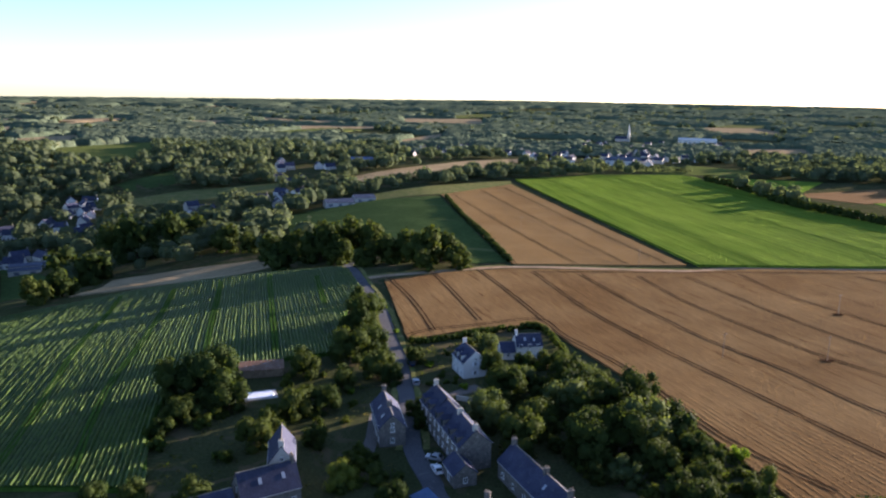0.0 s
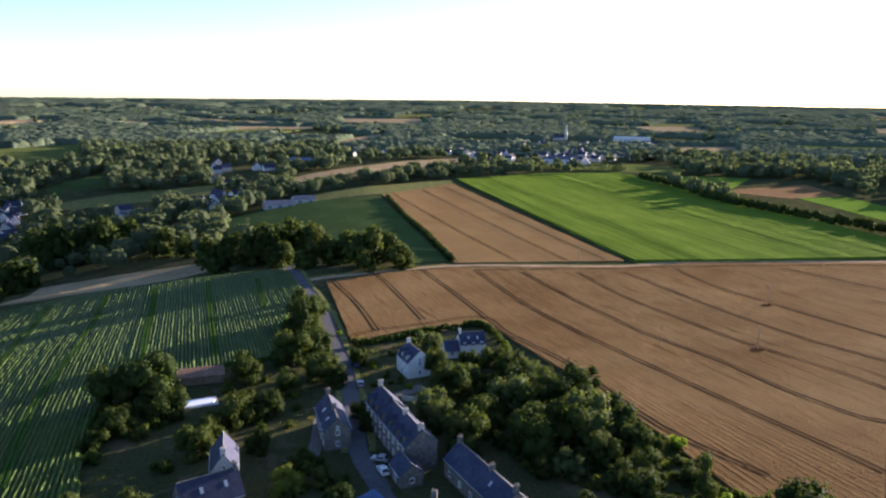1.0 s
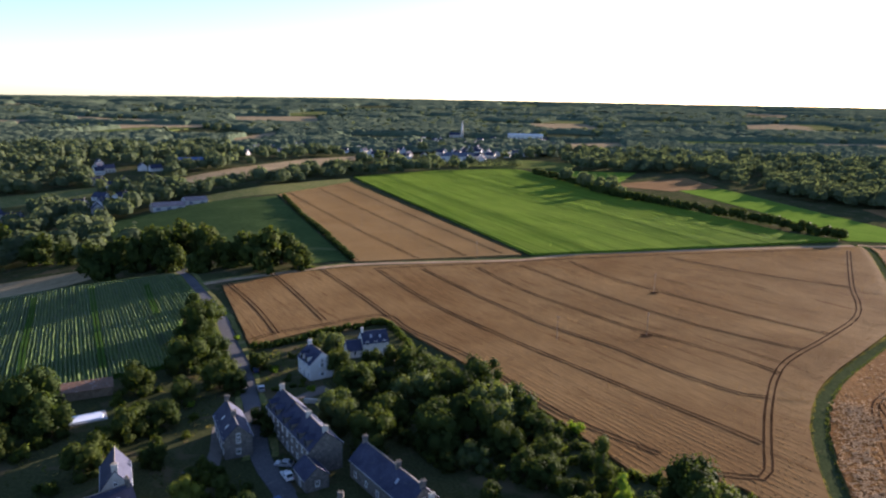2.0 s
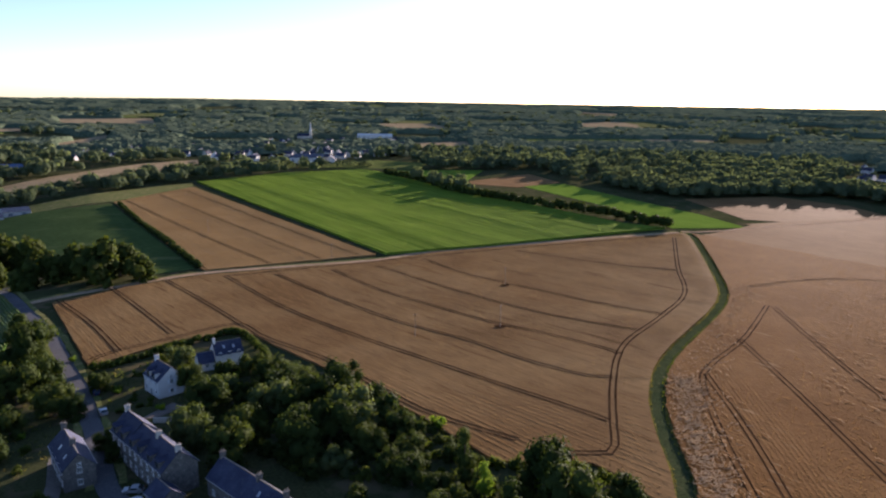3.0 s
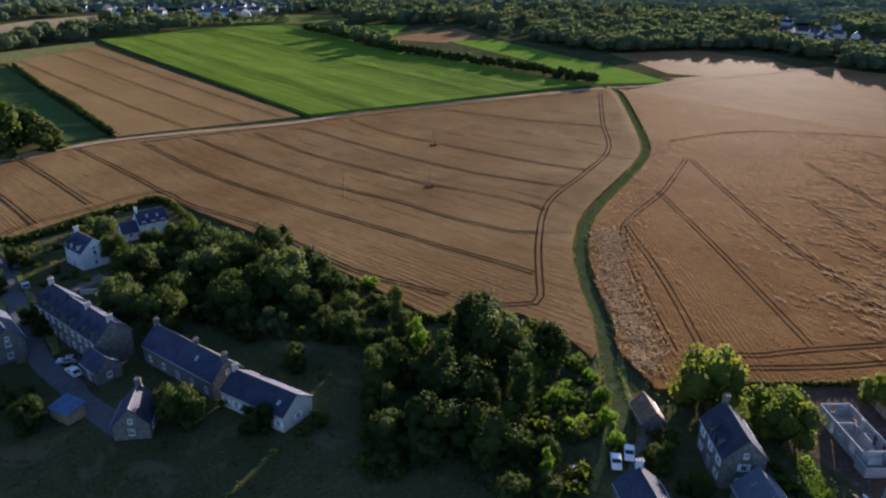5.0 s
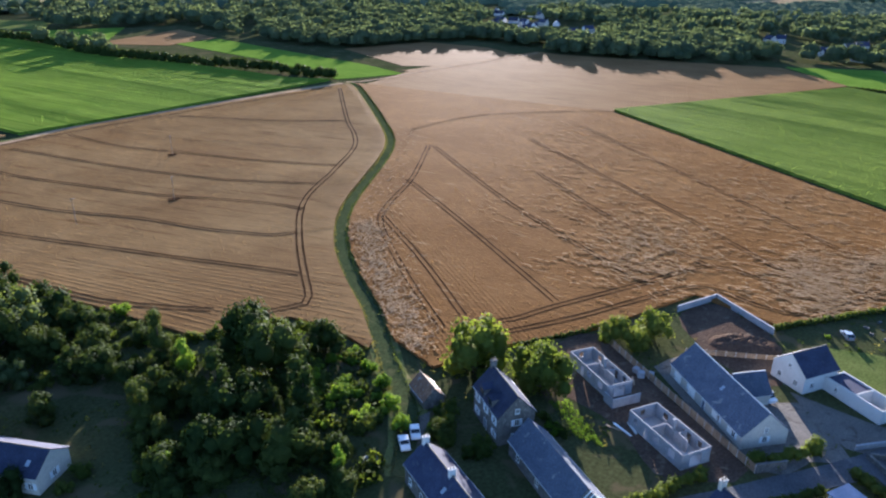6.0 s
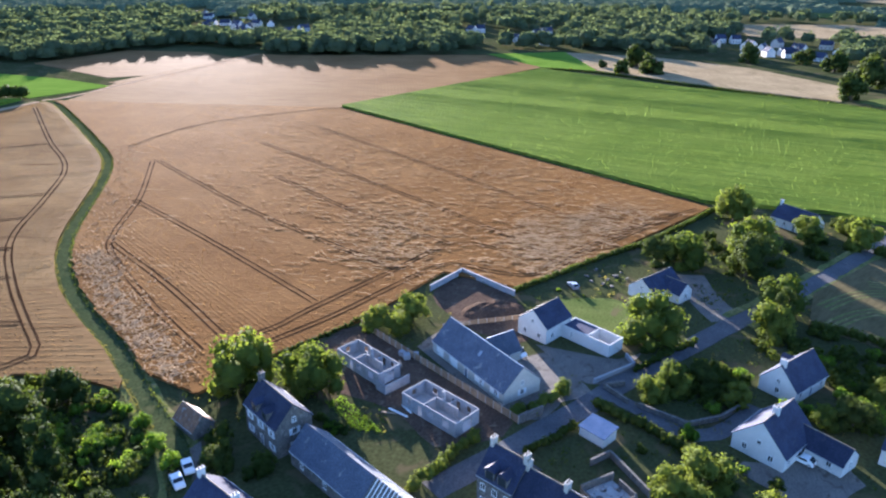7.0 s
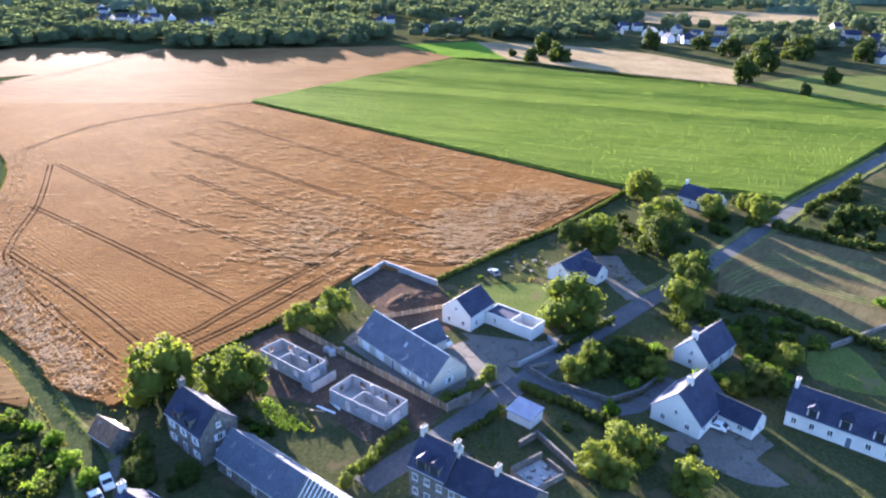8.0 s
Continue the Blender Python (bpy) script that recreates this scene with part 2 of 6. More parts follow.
def add_box(bm, x0, x1, y0, y1, z0, z1):
    v = [bm.verts.new((x, y, z)) for z in (z0, z1) for y in (y0, y1) for x in (x0, x1)]
    for f in ((0, 2, 3, 1), (4, 5, 7, 6), (0, 1, 5, 4), (2, 6, 7, 3), (0, 4, 6, 2), (1, 3, 7, 5)):
        bm.faces.new([v[i] for i in f])
    return v


def box(x0, x1, y0, y1, z0, z1, bevel=0.0):
    bm = bmesh.new()
    add_box(bm, x0, x1, y0, y1, z0, z1)
    if bevel:
        bmesh.ops.bevel(bm, geom=bm.edges[:], offset=bevel, segments=1, affect="EDGES")
    return bm


def prism(outline, x0, x1):
    """An outline in y and z, drawn out from x0 to x1."""
    bm = bmesh.new()
    a, b = ([bm.verts.new((x, y, z)) for y, z in outline] for x in (x0, x1))
    n = len(outline)
    bm.faces.new(a[::-1])
    bm.faces.new(b)
    for i in range(n):
        bm.faces.new((a[i], a[(i + 1) % n], b[(i + 1) % n], b[i]))
    bmesh.ops.recalc_face_normals(bm, faces=bm.faces[:])
    return bm


def ease(a, b, v):
    s = min(max((v - a) / (b - a), 0), 1)
    return s * s * (3 - 2 * s)


def rise(x, y):
    """The land's height: level round the village, falling to a valley in the east, rising to low hills on the horizon."""
    r = math.hypot(x, y)
    edge = -62 + 40 * ease(205, 300, y) + 50 * ease(325, 375, y) - 0.14 * max(0, y - 375)
    d = max(0.0, edge - x) * ease(60, 140, y)
    east = min(1.0, max(0.0, (0.09 - x / max(r, 1)) / 0.62))
    return (72 - 32 * east) * ease(1100, 4600, r) - 0.13 * d * d / (d + 40) * (1 - ease(520, 1000, r))


def smooth_line(points, step):
    """A line through the points, rounded, with a point every step metres."""
    out, n = [], len(points)
    for i in range(n - 1):
        p0, p1, p2, p3 = (Vector(points[min(max(k, 0), n - 1)]) for k in (i - 1, i, i + 1, i + 2))
        count = max(1, round((p2 - p1).length / step))
        for k in range(count):
            t = k / count
            out.append(0.5 * (2 * p1 + (p2 - p0) * t + (2 * p0 - 5 * p1 + 4 * p2 - p3) * t * t + (3 * p1 - p0 - 3 * p2 + p3) * t ** 3))
    return out + [Vector(points[-1])]


def sides(line, half, wobble=0.0, rng=random):
    left, right = [], []
    for i, p in enumerate(line):
        d = (line[min(i + 1, len(line) - 1)] - line[max(i - 1, 0)]).normalized()
        n = Vector((-d.y, d.x))
        left.append(p + n * (half + rng.uniform(-wobble, wobble)))
        right.append(p - n * (half + rng.uniform(-wobble, wobble)))
    return left, right


def ribbon(name, points, width, z, material, parent=None, step=4.0, wobble=0.0, thick=0.0):
    line = smooth_line(points, step)
    left, right = sides(line, width / 2, wobble, random.Random(len(points)))
    verts, faces = [], []
    for a, b in zip(left, right):
        za, zb = rise(a.x, a.y) + z, rise(b.x, b.y) + z
        verts += [(a.x, a.y, za), (b.x, b.y, zb)] + ([(a.x, a.y, za - thick), (b.x, b.y, zb - thick)] if thick else [])
    k = 4 if thick else 2
    for i in range(len(line) - 1):
        j = i * k
        faces.append((j, j + 1, j + k + 1, j + k))
        if thick:
            faces += [(j, j + k, j + k + 2, j + 2), (j + 1, j + 3, j + k + 3, j + k + 1)]
    return meshed(name, verts, faces, material, parent)


def inside(p, outline):
    hit, n = False, len(outline)
    for i in range(n):
        (x0, y0), (x1, y1) = outline[i], outline[(i + 1) % n]
        if (y0 > p[1]) != (y1 > p[1]) and p[0] < (x1 - x0) * (p[1] - y0) / (y1 - y0) + x0:
            hit = not hit
    return hit


def field(name, outline, z, material, label, category="field"):
    """A field as a slab of crop of height z, with standing edges."""
    bm = bmesh.new()
    lift = 1.2 if min(math.hypot(*p) for p in outline) > 1000 else 0
    ring = [bm.verts.new((x, y, 0)) for x, y in outline]
    foot = [bm.verts.new((x, y, -1)) for x, y in outline]
    top = bm.faces.new(ring)
    top.normal_update()
    bmesh.ops.triangulate(bm, faces=[top], ngon_method="EAR_CLIP")
    for i in range(len(ring)):
        j = (i + 1) % len(ring)
        bm.faces.new((ring[i], foot[i], foot[j], ring[j]))
    if min(p[0] for p in outline) < 40:
        for _ in range(4):
            bmesh.ops.subdivide_edges(bm, edges=[e for e in bm.edges if e.calc_length() > 16], cuts=1)
            bmesh.ops.triangulate(bm, faces=bm.faces[:])
    bmesh.ops.recalc_face_normals(bm, faces=bm.faces[:])
    for v in bm.verts:
        v.co.z = rise(v.co.x, v.co.y) + (z + lift if v.co.z > -0.5 else -0.5)
    ob = part(name, bm, material, None)
    FIELDS.append(outline)
    return tagged(ob, label, category, kind="structure")


def patch(outline, z, material, label, category):
    """A piece of yard, drive or bare earth on the level ground."""
    bm = bmesh.new()
    YARDS.append(outline)
    ring = [bm.verts.new((p.x, p.y, z)) for p in smooth_line([*outline, outline[0]], 4.0)[:-1]]
    top = bm.faces.new(ring)
    top.normal_update()
    bmesh.ops.triangulate(bm, faces=[top], ngon_method="EAR_CLIP")
    bmesh.ops.recalc_face_normals(bm, faces=bm.faces[:])
    if sum(f.normal.z for f in bm.faces) < 0:
        bmesh.ops.reverse_faces(bm, faces=bm.faces[:])
    return tagged(part("yard", bm, material, None), label, category, kind="structure")


TRODDEN = set()


def wheel_tracks(lines, z, parent, width=0.5, gauge=1.05, material=None):
    for line in lines:
        pts = smooth_line(line, 5.0)
        for side in (-gauge, gauge):
            shifted = [tuple(p) for p in sides(pts, side)[0]]
            for (x0, y0), (x1, y1) in zip(shifted, shifted[1:]):
                for k in range(12):
                    x, y = x0 + (x1 - x0) * k / 12, y0 + (y1 - y0) * k / 12
                    TRODDEN.update((round(x / 0.4) + i, round(y / 0.4) + j) for i in (-1, 0, 1) for j in (-1, 0, 1))
            ribbon("wheel_track", shifted, width, z, material or SOIL_TRACK_SHADED, parent, 5.0, 0.1)


def crop_rows(name, outline, turn, spacing, low, high, step, material, parent, seed, jitter=0.25):
    """Rows of leafy plants as ragged ridges over a field, clipped to its outline."""
    rng = random.Random(seed)
    c, s = math.cos(radians(turn)), math.sin(radians(turn))
    local = [(x * c + y * s, -x * s + y * c) for x, y in outline]
    verts, faces = [], []
    v = min(p[1] for p in local) + spacing / 2
    top = max(p[1] for p in local)
    while v < top:
        cuts = sorted(x0 + (x1 - x0) * (v - y0) / (y1 - y0) for (x0, y0), (x1, y1) in zip(local, local[1:] + local[:1]) if (y0 > v) != (y1 > v))
        for a, b in zip(cuts[::2], cuts[1::2]):
            count = max(2, int((b - a) / step))
            first, row_high = len(verts), rng.gauss(0, jitter * 3)
            for i in range(count + 1):
                u = a + (b - a) * i / count
                w = v + rng.gauss(0, jitter * spacing * 0.4)
                h = high + (high - low) * (row_high + rng.gauss(0, jitter * 3))
                for dv, z in ((-spacing * 0.42, low), (rng.gauss(0, 0.1) * spacing, h), (spacing * 0.42, low)):
                    px, py = u * c - (w + dv) * s, u * s + (w + dv) * c
                    verts.append((px, py, rise(px, py) + z))
            for i in range(count):
                j = first + 3 * i
                faces += [(j, j + 3, j + 4, j + 1), (j + 1, j + 4, j + 5, j + 2)]
        v += spacing
    ob = meshed(name, verts, faces, material, parent)
    return tagged(ob, kind="stuff")


def bent_rows(outline, guides, spacing, step, seed):
    """Drilled rows that bend with the wheel tracks: lines laid between neighbouring guides, which run from top to bottom, cut into runs inside the outline."""
    rng = np.random.default_rng(seed)
    lines = []
    for guide in guides:
        g = np.array(guide, float)
        head, tail = g[0] - g[1], g[-1] - g[-2]
        g = np.vstack([g[0] + head / np.linalg.norm(head) * 60, g, g[-1] + tail / np.linalg.norm(tail) * 160])
        run = np.concatenate([[0], np.cumsum(np.linalg.norm(np.diff(g, axis=0), axis=1))])
        s = np.interp(345.0, g[::-1, 1], run[::-1]) - 40 + np.arange(0, 420.0, step)
        lines.append(np.stack([np.interp(s, run, g[:, 0]), np.interp(s, run, g[:, 1])], -1))
    first, last = lines[0] - lines[1], lines[-1] - lines[-2]
    lines = [lines[0] + first * 1.2] + lines + [lines[-1] + last * 1.3, lines[-1] + last * 2.8]
    runs = []
    for a, b in zip(lines, lines[1:]):
        middle = len(a) // 3
        count = max(1, round(np.linalg.norm(a[middle] - b[middle]) / spacing))
        for k in range(count):
            line = a + (b - a) * ((k + rng.uniform(-0.12, 0.12)) / count)
            good = [inside(p, outline) for p in line]
            here = []
            for p, ok in zip(line, good + [False]):
                if ok:
                    here.append(p)
                elif len(here) > 1:
                    runs.append(np.array(here))
                    here = []
                else:
                    here = []
            if len(here) > 1:
                runs.append(np.array(here))
    return runs


def straight_rows(outline, turn, spacing, step, seed):
    """Parallel drilled rows at turn degrees, cut to the outline."""
    rng = np.random.default_rng(seed)
    c, s = math.cos(radians(turn)), math.sin(radians(turn))
    local = [(x * c + y * s, -x * s + y * c) for x, y in outline]
    runs, v, top = [], min(p[1] for p in local) + spacing / 2, max(p[1] for p in local)
    while v < top:
        cuts = sorted(x0 + (x1 - x0) * (v - y0) / (y1 - y0) for (x0, y0), (x1, y1) in zip(local, local[1:] + local[:1]) if (y0 > v) != (y1 > v))
        for a, b in zip(cuts[::2], cuts[1::2]):
            u = np.linspace(a, b, max(2, int((b - a) / step)))
            w = v + rng.normal(0, 0.05 * spacing, len(u))
            runs.append(np.stack([u * c - w * s, u * s + w * c], -1))
        v += spacing
    return runs


def ridged(name, runs, spacing, low, swell, material, parent, seed, uneven=1.0):
    """Low rounded ridges of crop along the rows."""
    rng = np.random.default_rng(seed)
    verts, faces, drift = [], [], 0.0
    for line in runs:
        drift = 0.75 * drift + rng.normal(0, 0.3 * uneven)
        way = np.gradient(line, axis=0)
        way /= np.maximum(np.linalg.norm(way, axis=1, keepdims=True), 1e-6)
        side = np.stack([-way[:, 1], way[:, 0]], -1) * spacing * 0.47
        tall = swell * np.clip(1 + drift + rng.normal(0, 0.15, len(line)), 0.2, 2.2)
        j = len(verts)
        for p, q, h in zip(line, side, tall):
            z = rise(p[0], p[1]) + low
            verts += [(p[0] - q[0], p[1] - q[1], z), (p[0], p[1], z + h), (p[0] + q[0], p[1] + q[1], z)]
        for k in range(len(line) - 1):
            i = j + 3 * k
            faces += [(i, i + 3, i + 4, i + 1), (i + 1, i + 4, i + 5, i + 2)]
    return tagged(meshed(name, verts, faces, material, parent), kind="stuff")


def tufted(name, runs, apart, z, tall, wide, material, parent, seed, stand=0.5, stray=0.2):
    """Standing ears or leaf tips along the rows: upright ragged blades, thicker in some stretches than in others."""
    rng = np.random.default_rng(seed)
    spots = []
    for line in runs:
        reach = np.concatenate([[0], np.cumsum(np.linalg.norm(np.diff(line, axis=0), axis=1))])
        u = np.arange(0.2, reach[-1], apart)
        u = u + rng.uniform(-0.5, 0.5, len(u)) * apart
        grown = np.full(len(u), 1 + rng.normal(0, 0.14))
        spots.append(np.stack([np.interp(u, reach, line[:, 0]) + rng.normal(0, stray, len(u)), np.interp(u, reach, line[:, 1]) + rng.normal(0, stray, len(u)), grown], -1))
    spots = np.concatenate(spots)
    cells = np.round(spots[:, :2] / 0.4).astype(int)
    x, y, grown = spots[[(i, j) not in TRODDEN for i, j in cells.tolist()]].T
    base = np.array([rise(px, py) for px, py in zip(x, y)]) + z
    n = len(x)
    a = rng.uniform(0, math.pi, n)
    half = wide * rng.uniform(0.3, 0.7, n)
    dx, dy = np.cos(a) * half, np.sin(a) * half
    lean = rng.normal(0, 0.35 * tall, (n, 2))
    h = tall * rng.uniform(0.55, 1.25, (n, 2)) * np.clip(grown, 0.5, 1.5)[:, None]
    v = np.stack([np.stack([x - dx, y - dy, base - 0.05], -1), np.stack([x + dx, y + dy, base - 0.05], -1),
                  np.stack([x + dx * 0.8 + lean[:, 0], y + dy * 0.8 + lean[:, 1], base + h[:, 0]], -1), np.stack([x - dx * 0.8 + lean[:, 0], y - dy * 0.8 + lean[:, 1], base + h[:, 1]], -1)], 1)
    up = np.stack([stand * np.sin(a) + lean[:, 0], -stand * np.cos(a) + lean[:, 1], np.full(n, 1.0)], -1)
    return tagged(quads_mesh(name, v.reshape(-1, 3), material, parent, up / np.linalg.norm(up, axis=-1, keepdims=True)), kind="stuff")


def quads_mesh(name, v, material, parent=None, facing=None):
    me = bpy.data.meshes.new(name)
    me.vertices.add(len(v))
    me.vertices.foreach_set("co", v.astype(np.float32).ravel())
    me.loops.add(len(v))
    me.loops.foreach_set("vertex_index", np.arange(len(v), dtype=np.int32))
    me.polygons.add(len(v) // 4)
    me.polygons.foreach_set("loop_start", np.arange(0, len(v), 4, dtype=np.int32))
    me.update(calc_edges=True)
    if facing is not None:
        me.normals_split_custom_set_from_vertices(np.repeat(facing, 4, axis=0).tolist())
    me.materials.append(material)
    ob = new(name, me)
    ob.parent = parent
    return ob


# ---- foliage
ball = bmesh.new()
bmesh.ops.create_icosphere(ball, subdivisions=2, radius=1.0)
BALL = [tuple(v.co) for v in ball.verts], [tuple(v.index for v in f.verts) for f in ball.faces]
ball.free()


def inner_mass(rng, lobe, share, cloud):
    """The shaded leaves within a lobe, as an uneven lump under its sprays."""
    verts, faces, facing = cloud
    j = len(verts)
    for v in BALL[0]:
        d = Vector(v)
        verts.append(Vector(lobe[:3]) + d * lobe[3] * share * rng.uniform(0.8, 1.15))
        facing.append(tuple(d))
    faces += [tuple(j + k for k in f) for f in BALL[1]]


def leaf_cloud(rng, lobes, count, size, squash=1.0, mass=0.0):
    """Leaf sprays on the skins of several lobes (x, y, z, radius), as bent quads."""
    total = sum(l[3] ** 2 for l in lobes)
    verts, faces, facing = [], [], []
    for lobe in lobes:
        if mass:
            inner_mass(rng, lobe, mass, (verts, faces, facing))
        for _ in range(max(3, round(count * lobe[3] ** 2 / total))):
            d = Vector((rng.gauss(0, 1), rng.gauss(0, 1), rng.gauss(0.15, 1))).normalized()
            p = Vector(lobe[:3]) + Vector((d.x, d.y, d.z * squash)) * lobe[3] * rng.uniform(0.72, 1.08)
            n = (d + 0.75 * Vector((rng.gauss(0, 1), rng.gauss(0, 1), rng.gauss(0, 1))).normalized()).normalized()
            a = n.orthogonal().normalized()
            a = (Matrix.Rotation(rng.uniform(0, 6.28), 3, n) @ a) * size * rng.uniform(0.55, 1.2)
            b = n.cross(a) * rng.uniform(0.55, 1.0)
            j = len(verts)
            verts += [p - a, p - b + n * size * 0.15, p + a, p + b - n * size * 0.1]
            facing += [tuple((d * 0.7 + n * 0.5).normalized())] * 4
            faces += [(j, j + 1, j + 2), (j, j + 2, j + 3)]
    return [tuple(v) for v in verts], faces, facing


def leaves(name, cloud, material, parent):
    """Leaf sprays as one mesh, shaded as the rounded masses that they form."""
    verts, faces, facing = cloud
    ob = meshed(name, verts, faces, material, parent)
    ob.data.shade_smooth()
    ob.data.normals_split_custom_set_from_vertices(facing)
    return ob


def limb(bm, a, b, r0, r1, n=6):
    a, b = Vector(a), Vector(b)
    d = (b - a).normalized()
    u = d.orthogonal().normalized()
    w = d.cross(u)
    rings = [[bm.verts.new(p + (u * math.cos(k * 6.2832 / n) + w * math.sin(k * 6.2832 / n)) * r) for k in range(n)] for p, r in ((a, r0), (b, r1))]
    for k in range(n):
        bm.faces.new((rings[0][k], rings[0][(k + 1) % n], rings[1][(k + 1) % n], rings[1][k]))
    bm.faces.new(rings[1])


def make_tree(seed, shape, leaf, label, count=1100, leaf_size=0.06):
    """A tree of crown radius 1, to be copied at its true size. shape: broad, tall or bush."""
    rng = random.Random(seed)
    tree = thing("bush" if shape == "bush" else "tree", pose(0, 0, -500), label, "bush" if shape == "bush" else "tree")
    mid = {"broad": 0.68, "tall": 1.75, "bush": 0.5}[shape]
    lobes = [(0, 0, mid, 0.62)]
    for k in range({"broad": 18, "tall": 12, "bush": 8}[shape]):
        a = rng.uniform(0, 6.28)
        if shape == "tall":
            z = rng.uniform(0.6, 3.4)
            r = 0.62 * (1 - abs(z - 1.7) / 2.6)
            lobes.append((math.cos(a) * r * 0.7, math.sin(a) * r * 0.7, z, rng.uniform(0.3, 0.5)))
        else:
            e = rng.uniform(-1.0, 1.0)
            q = 0.68 * math.sqrt(max(0.05, 1 - e * e * (0.8 if e > 0 else 0.45)))
            lobes.append((math.cos(a) * q, math.sin(a) * q, mid + e * (0.66 if shape == "broad" else 0.42), rng.uniform(0.28, 0.48)))
    leaves("crown", leaf_cloud(rng, lobes, count, leaf_size, 1.0, 0.64), leaf, tree)
    bm = bmesh.new()
    foot = 0.09 if shape != "bush" else 0.008
    limb(bm, (0, 0, -0.05), (rng.uniform(-0.04, 0.04), rng.uniform(-0.04, 0.04), mid * 0.6), foot, foot * 0.65, 7)
    for lobe in lobes[1:6]:
        limb(bm, (0, 0, mid * rng.uniform(0.35, 0.6)), (lobe[0] * 0.8, lobe[1] * 0.8, lobe[2]), foot * 0.5, foot * 0.15, 5)
    part("trunk", bm, BARK, tree)
    return tree


BROAD = [make_tree(k, "broad", LEAF, "full-grown broadleaf tree with dark green crown in the evening light", 1900) for k in range(5)]
BROAD_FAR = [make_tree(10 + k, "broad", LEAF, "broadleaf tree with dark green crown at a field edge", 750, 0.12) for k in range(3)]
FRESH = [make_tree(70 + k, "broad", LEAF_MID, "garden tree with fresh green crown in the low sun", 1900) for k in range(3)]
PALE = [make_tree(20 + k, "broad", LEAF_GREY, "broadleaf tree with grey-green crown in a garden", 1900) for k in range(2)]
LIME = [make_tree(30 + k, "broad", LEAF_LIME, "young tree with sunlit lime-green leaves", 1300) for k in range(2)]
LIME_TALL = [make_tree(34, "tall", LEAF_LIME, "tall young tree with bright lime-green leaves", 1500)]
TALL = [make_tree(40 + k, "tall", LEAF, "tall narrow tree with dark green leaves", 1900) for k in range(2)]
BUSH = [make_tree(50 + k, "bush", LEAF_HEDGE, "rounded green shrub in rough grass", 420, 0.09) for k in range(3)]
BUSH_LIME = [make_tree(60 + k, "bush", LEAF_LIME, "sunlit yellow-green shrub in rough grass", 420, 0.09) for k in range(2)]
TEMPLATES = BROAD + BROAD_FAR + FRESH + PALE + LIME + LIME_TALL + TALL + BUSH + BUSH_LIME
PLANTS = random.Random(5)


def plant(kinds, x, y, r, group=""):
    m = Matrix.Translation((x, y, rise(x, y))) @ Matrix.Rotation(PLANTS.uniform(0, 6.28), 4, "Z") @ Matrix.Diagonal((r * PLANTS.uniform(0.92, 1.08), r * PLANTS.uniform(0.92, 1.08), r * PLANTS.uniform(0.9, 1.15), 1))
    ob = copy_thing(PLANTS.choice(kinds), m)
    return tagged(ob, group=group)


def hedge(points, width, height, label, material=None, density=5.0, leaf=0.33):
    """A hedge as leaf sprays over a row of lobes."""
    rng = random.Random(round(points[0][0] * 7 + points[0][1]))
    lobes = []
    line = smooth_line(points, width * 0.7)
    for p in line:
        for _ in range(2):
            r = width * rng.uniform(0.38, 0.62)
            lobes.append((p.x + rng.uniform(-0.25, 0.25) * width, p.y + rng.uniform(-0.25, 0.25) * width, rise(p.x, p.y) + max(r * 0.6, height * rng.uniform(0.45, 0.95) - r * 0.6), r))
    length = sum((b - a).length for a, b in zip(line, line[1:]))
    top = thing("hedge", pose(0, 0, 0), label, "hedge")
    leaves("foliage", leaf_cloud(rng, lobes, int(length * (width + 2 * height) * density), leaf, 1.0, 0.75 if width < 8 else 0.0), material or LEAF_HEDGE, top)
    return top


FIELDS, YARDS = [], []

# ---- the land: one sheet out to the horizon
RINGS = [*range(0, 620, 12), 720, 850, 1000, 1150, 1300, 1500, 1700, 1900, 2150, 2400, 2700, 3000, 3300, 3600, 3900, 4200, 4500, 4700, 4900]
verts, faces = [(0, 0, 0)], []
for r in RINGS[1:]:
    for k in range(240):
        a = k * math.tau / 240
        x, y = r * math.cos(a), r * math.sin(a)
        swell = 5 * noise.noise((x / 900, y / 900, 0)) * min(1, max(0, (r - 2400) / 1000))
        verts.append((x, y, rise(x, y) + swell))
for k in range(240):
    faces.append((0, 1 + k, 1 + (k + 1) % 240))
for i in range(len(RINGS) - 2):
    for k in range(240):
        a, b = 1 + i * 240 + k, 1 + i * 240 + (k + 1) % 240
        faces.append((a, a + 240, b + 240, b))
tagged(meshed("ground", verts, faces, GRASS), "rough grass land rolling out to wooded hills", "ground", kind="structure")

# ---- fields
WHEAT_MAIN = [(-26, 309), (2, 325), (33, 335), (119, 335), (154, 344), (241, 345), (330.6, 342.7), (325.4, 333.0), (310.2, 312.6), (291.8, 289.0), (275.5, 268.4), (260.3, 249.7), (247.5, 234.1), (235.5, 221.1), (223.5, 210.9), (209.5, 201.2), (188.5, 188.4), (168.2, 176.1), (155.9, 167.8), (146.6, 160.3), (137.3, 151.2), (129.1, 142.0), (122.4, 132.9), (116.7, 124.3), (112.4, 117.3), (107.6, 109.6), (98.3, 97.1), (95.4, 95.5), (96.8, 108.0), (94.0, 119.5), (74, 129), (69, 153), (59, 187), (37, 246), (14, 243), (-11, 228)]
field_wheat_main = field("field", WHEAT_MAIN, 0.72, WHEAT_STALKS_SHADED, "wide field of ripe golden wheat with wheel tracks", "wheat field")
WHEAT_UPPER = [(-2, 605), (65, 691), (123, 350), (35, 345)]
field_wheat_upper = field("field", WHEAT_UPPER, 0.72, WHEAT, "strip of ripe wheat beyond the dirt track", "wheat field")
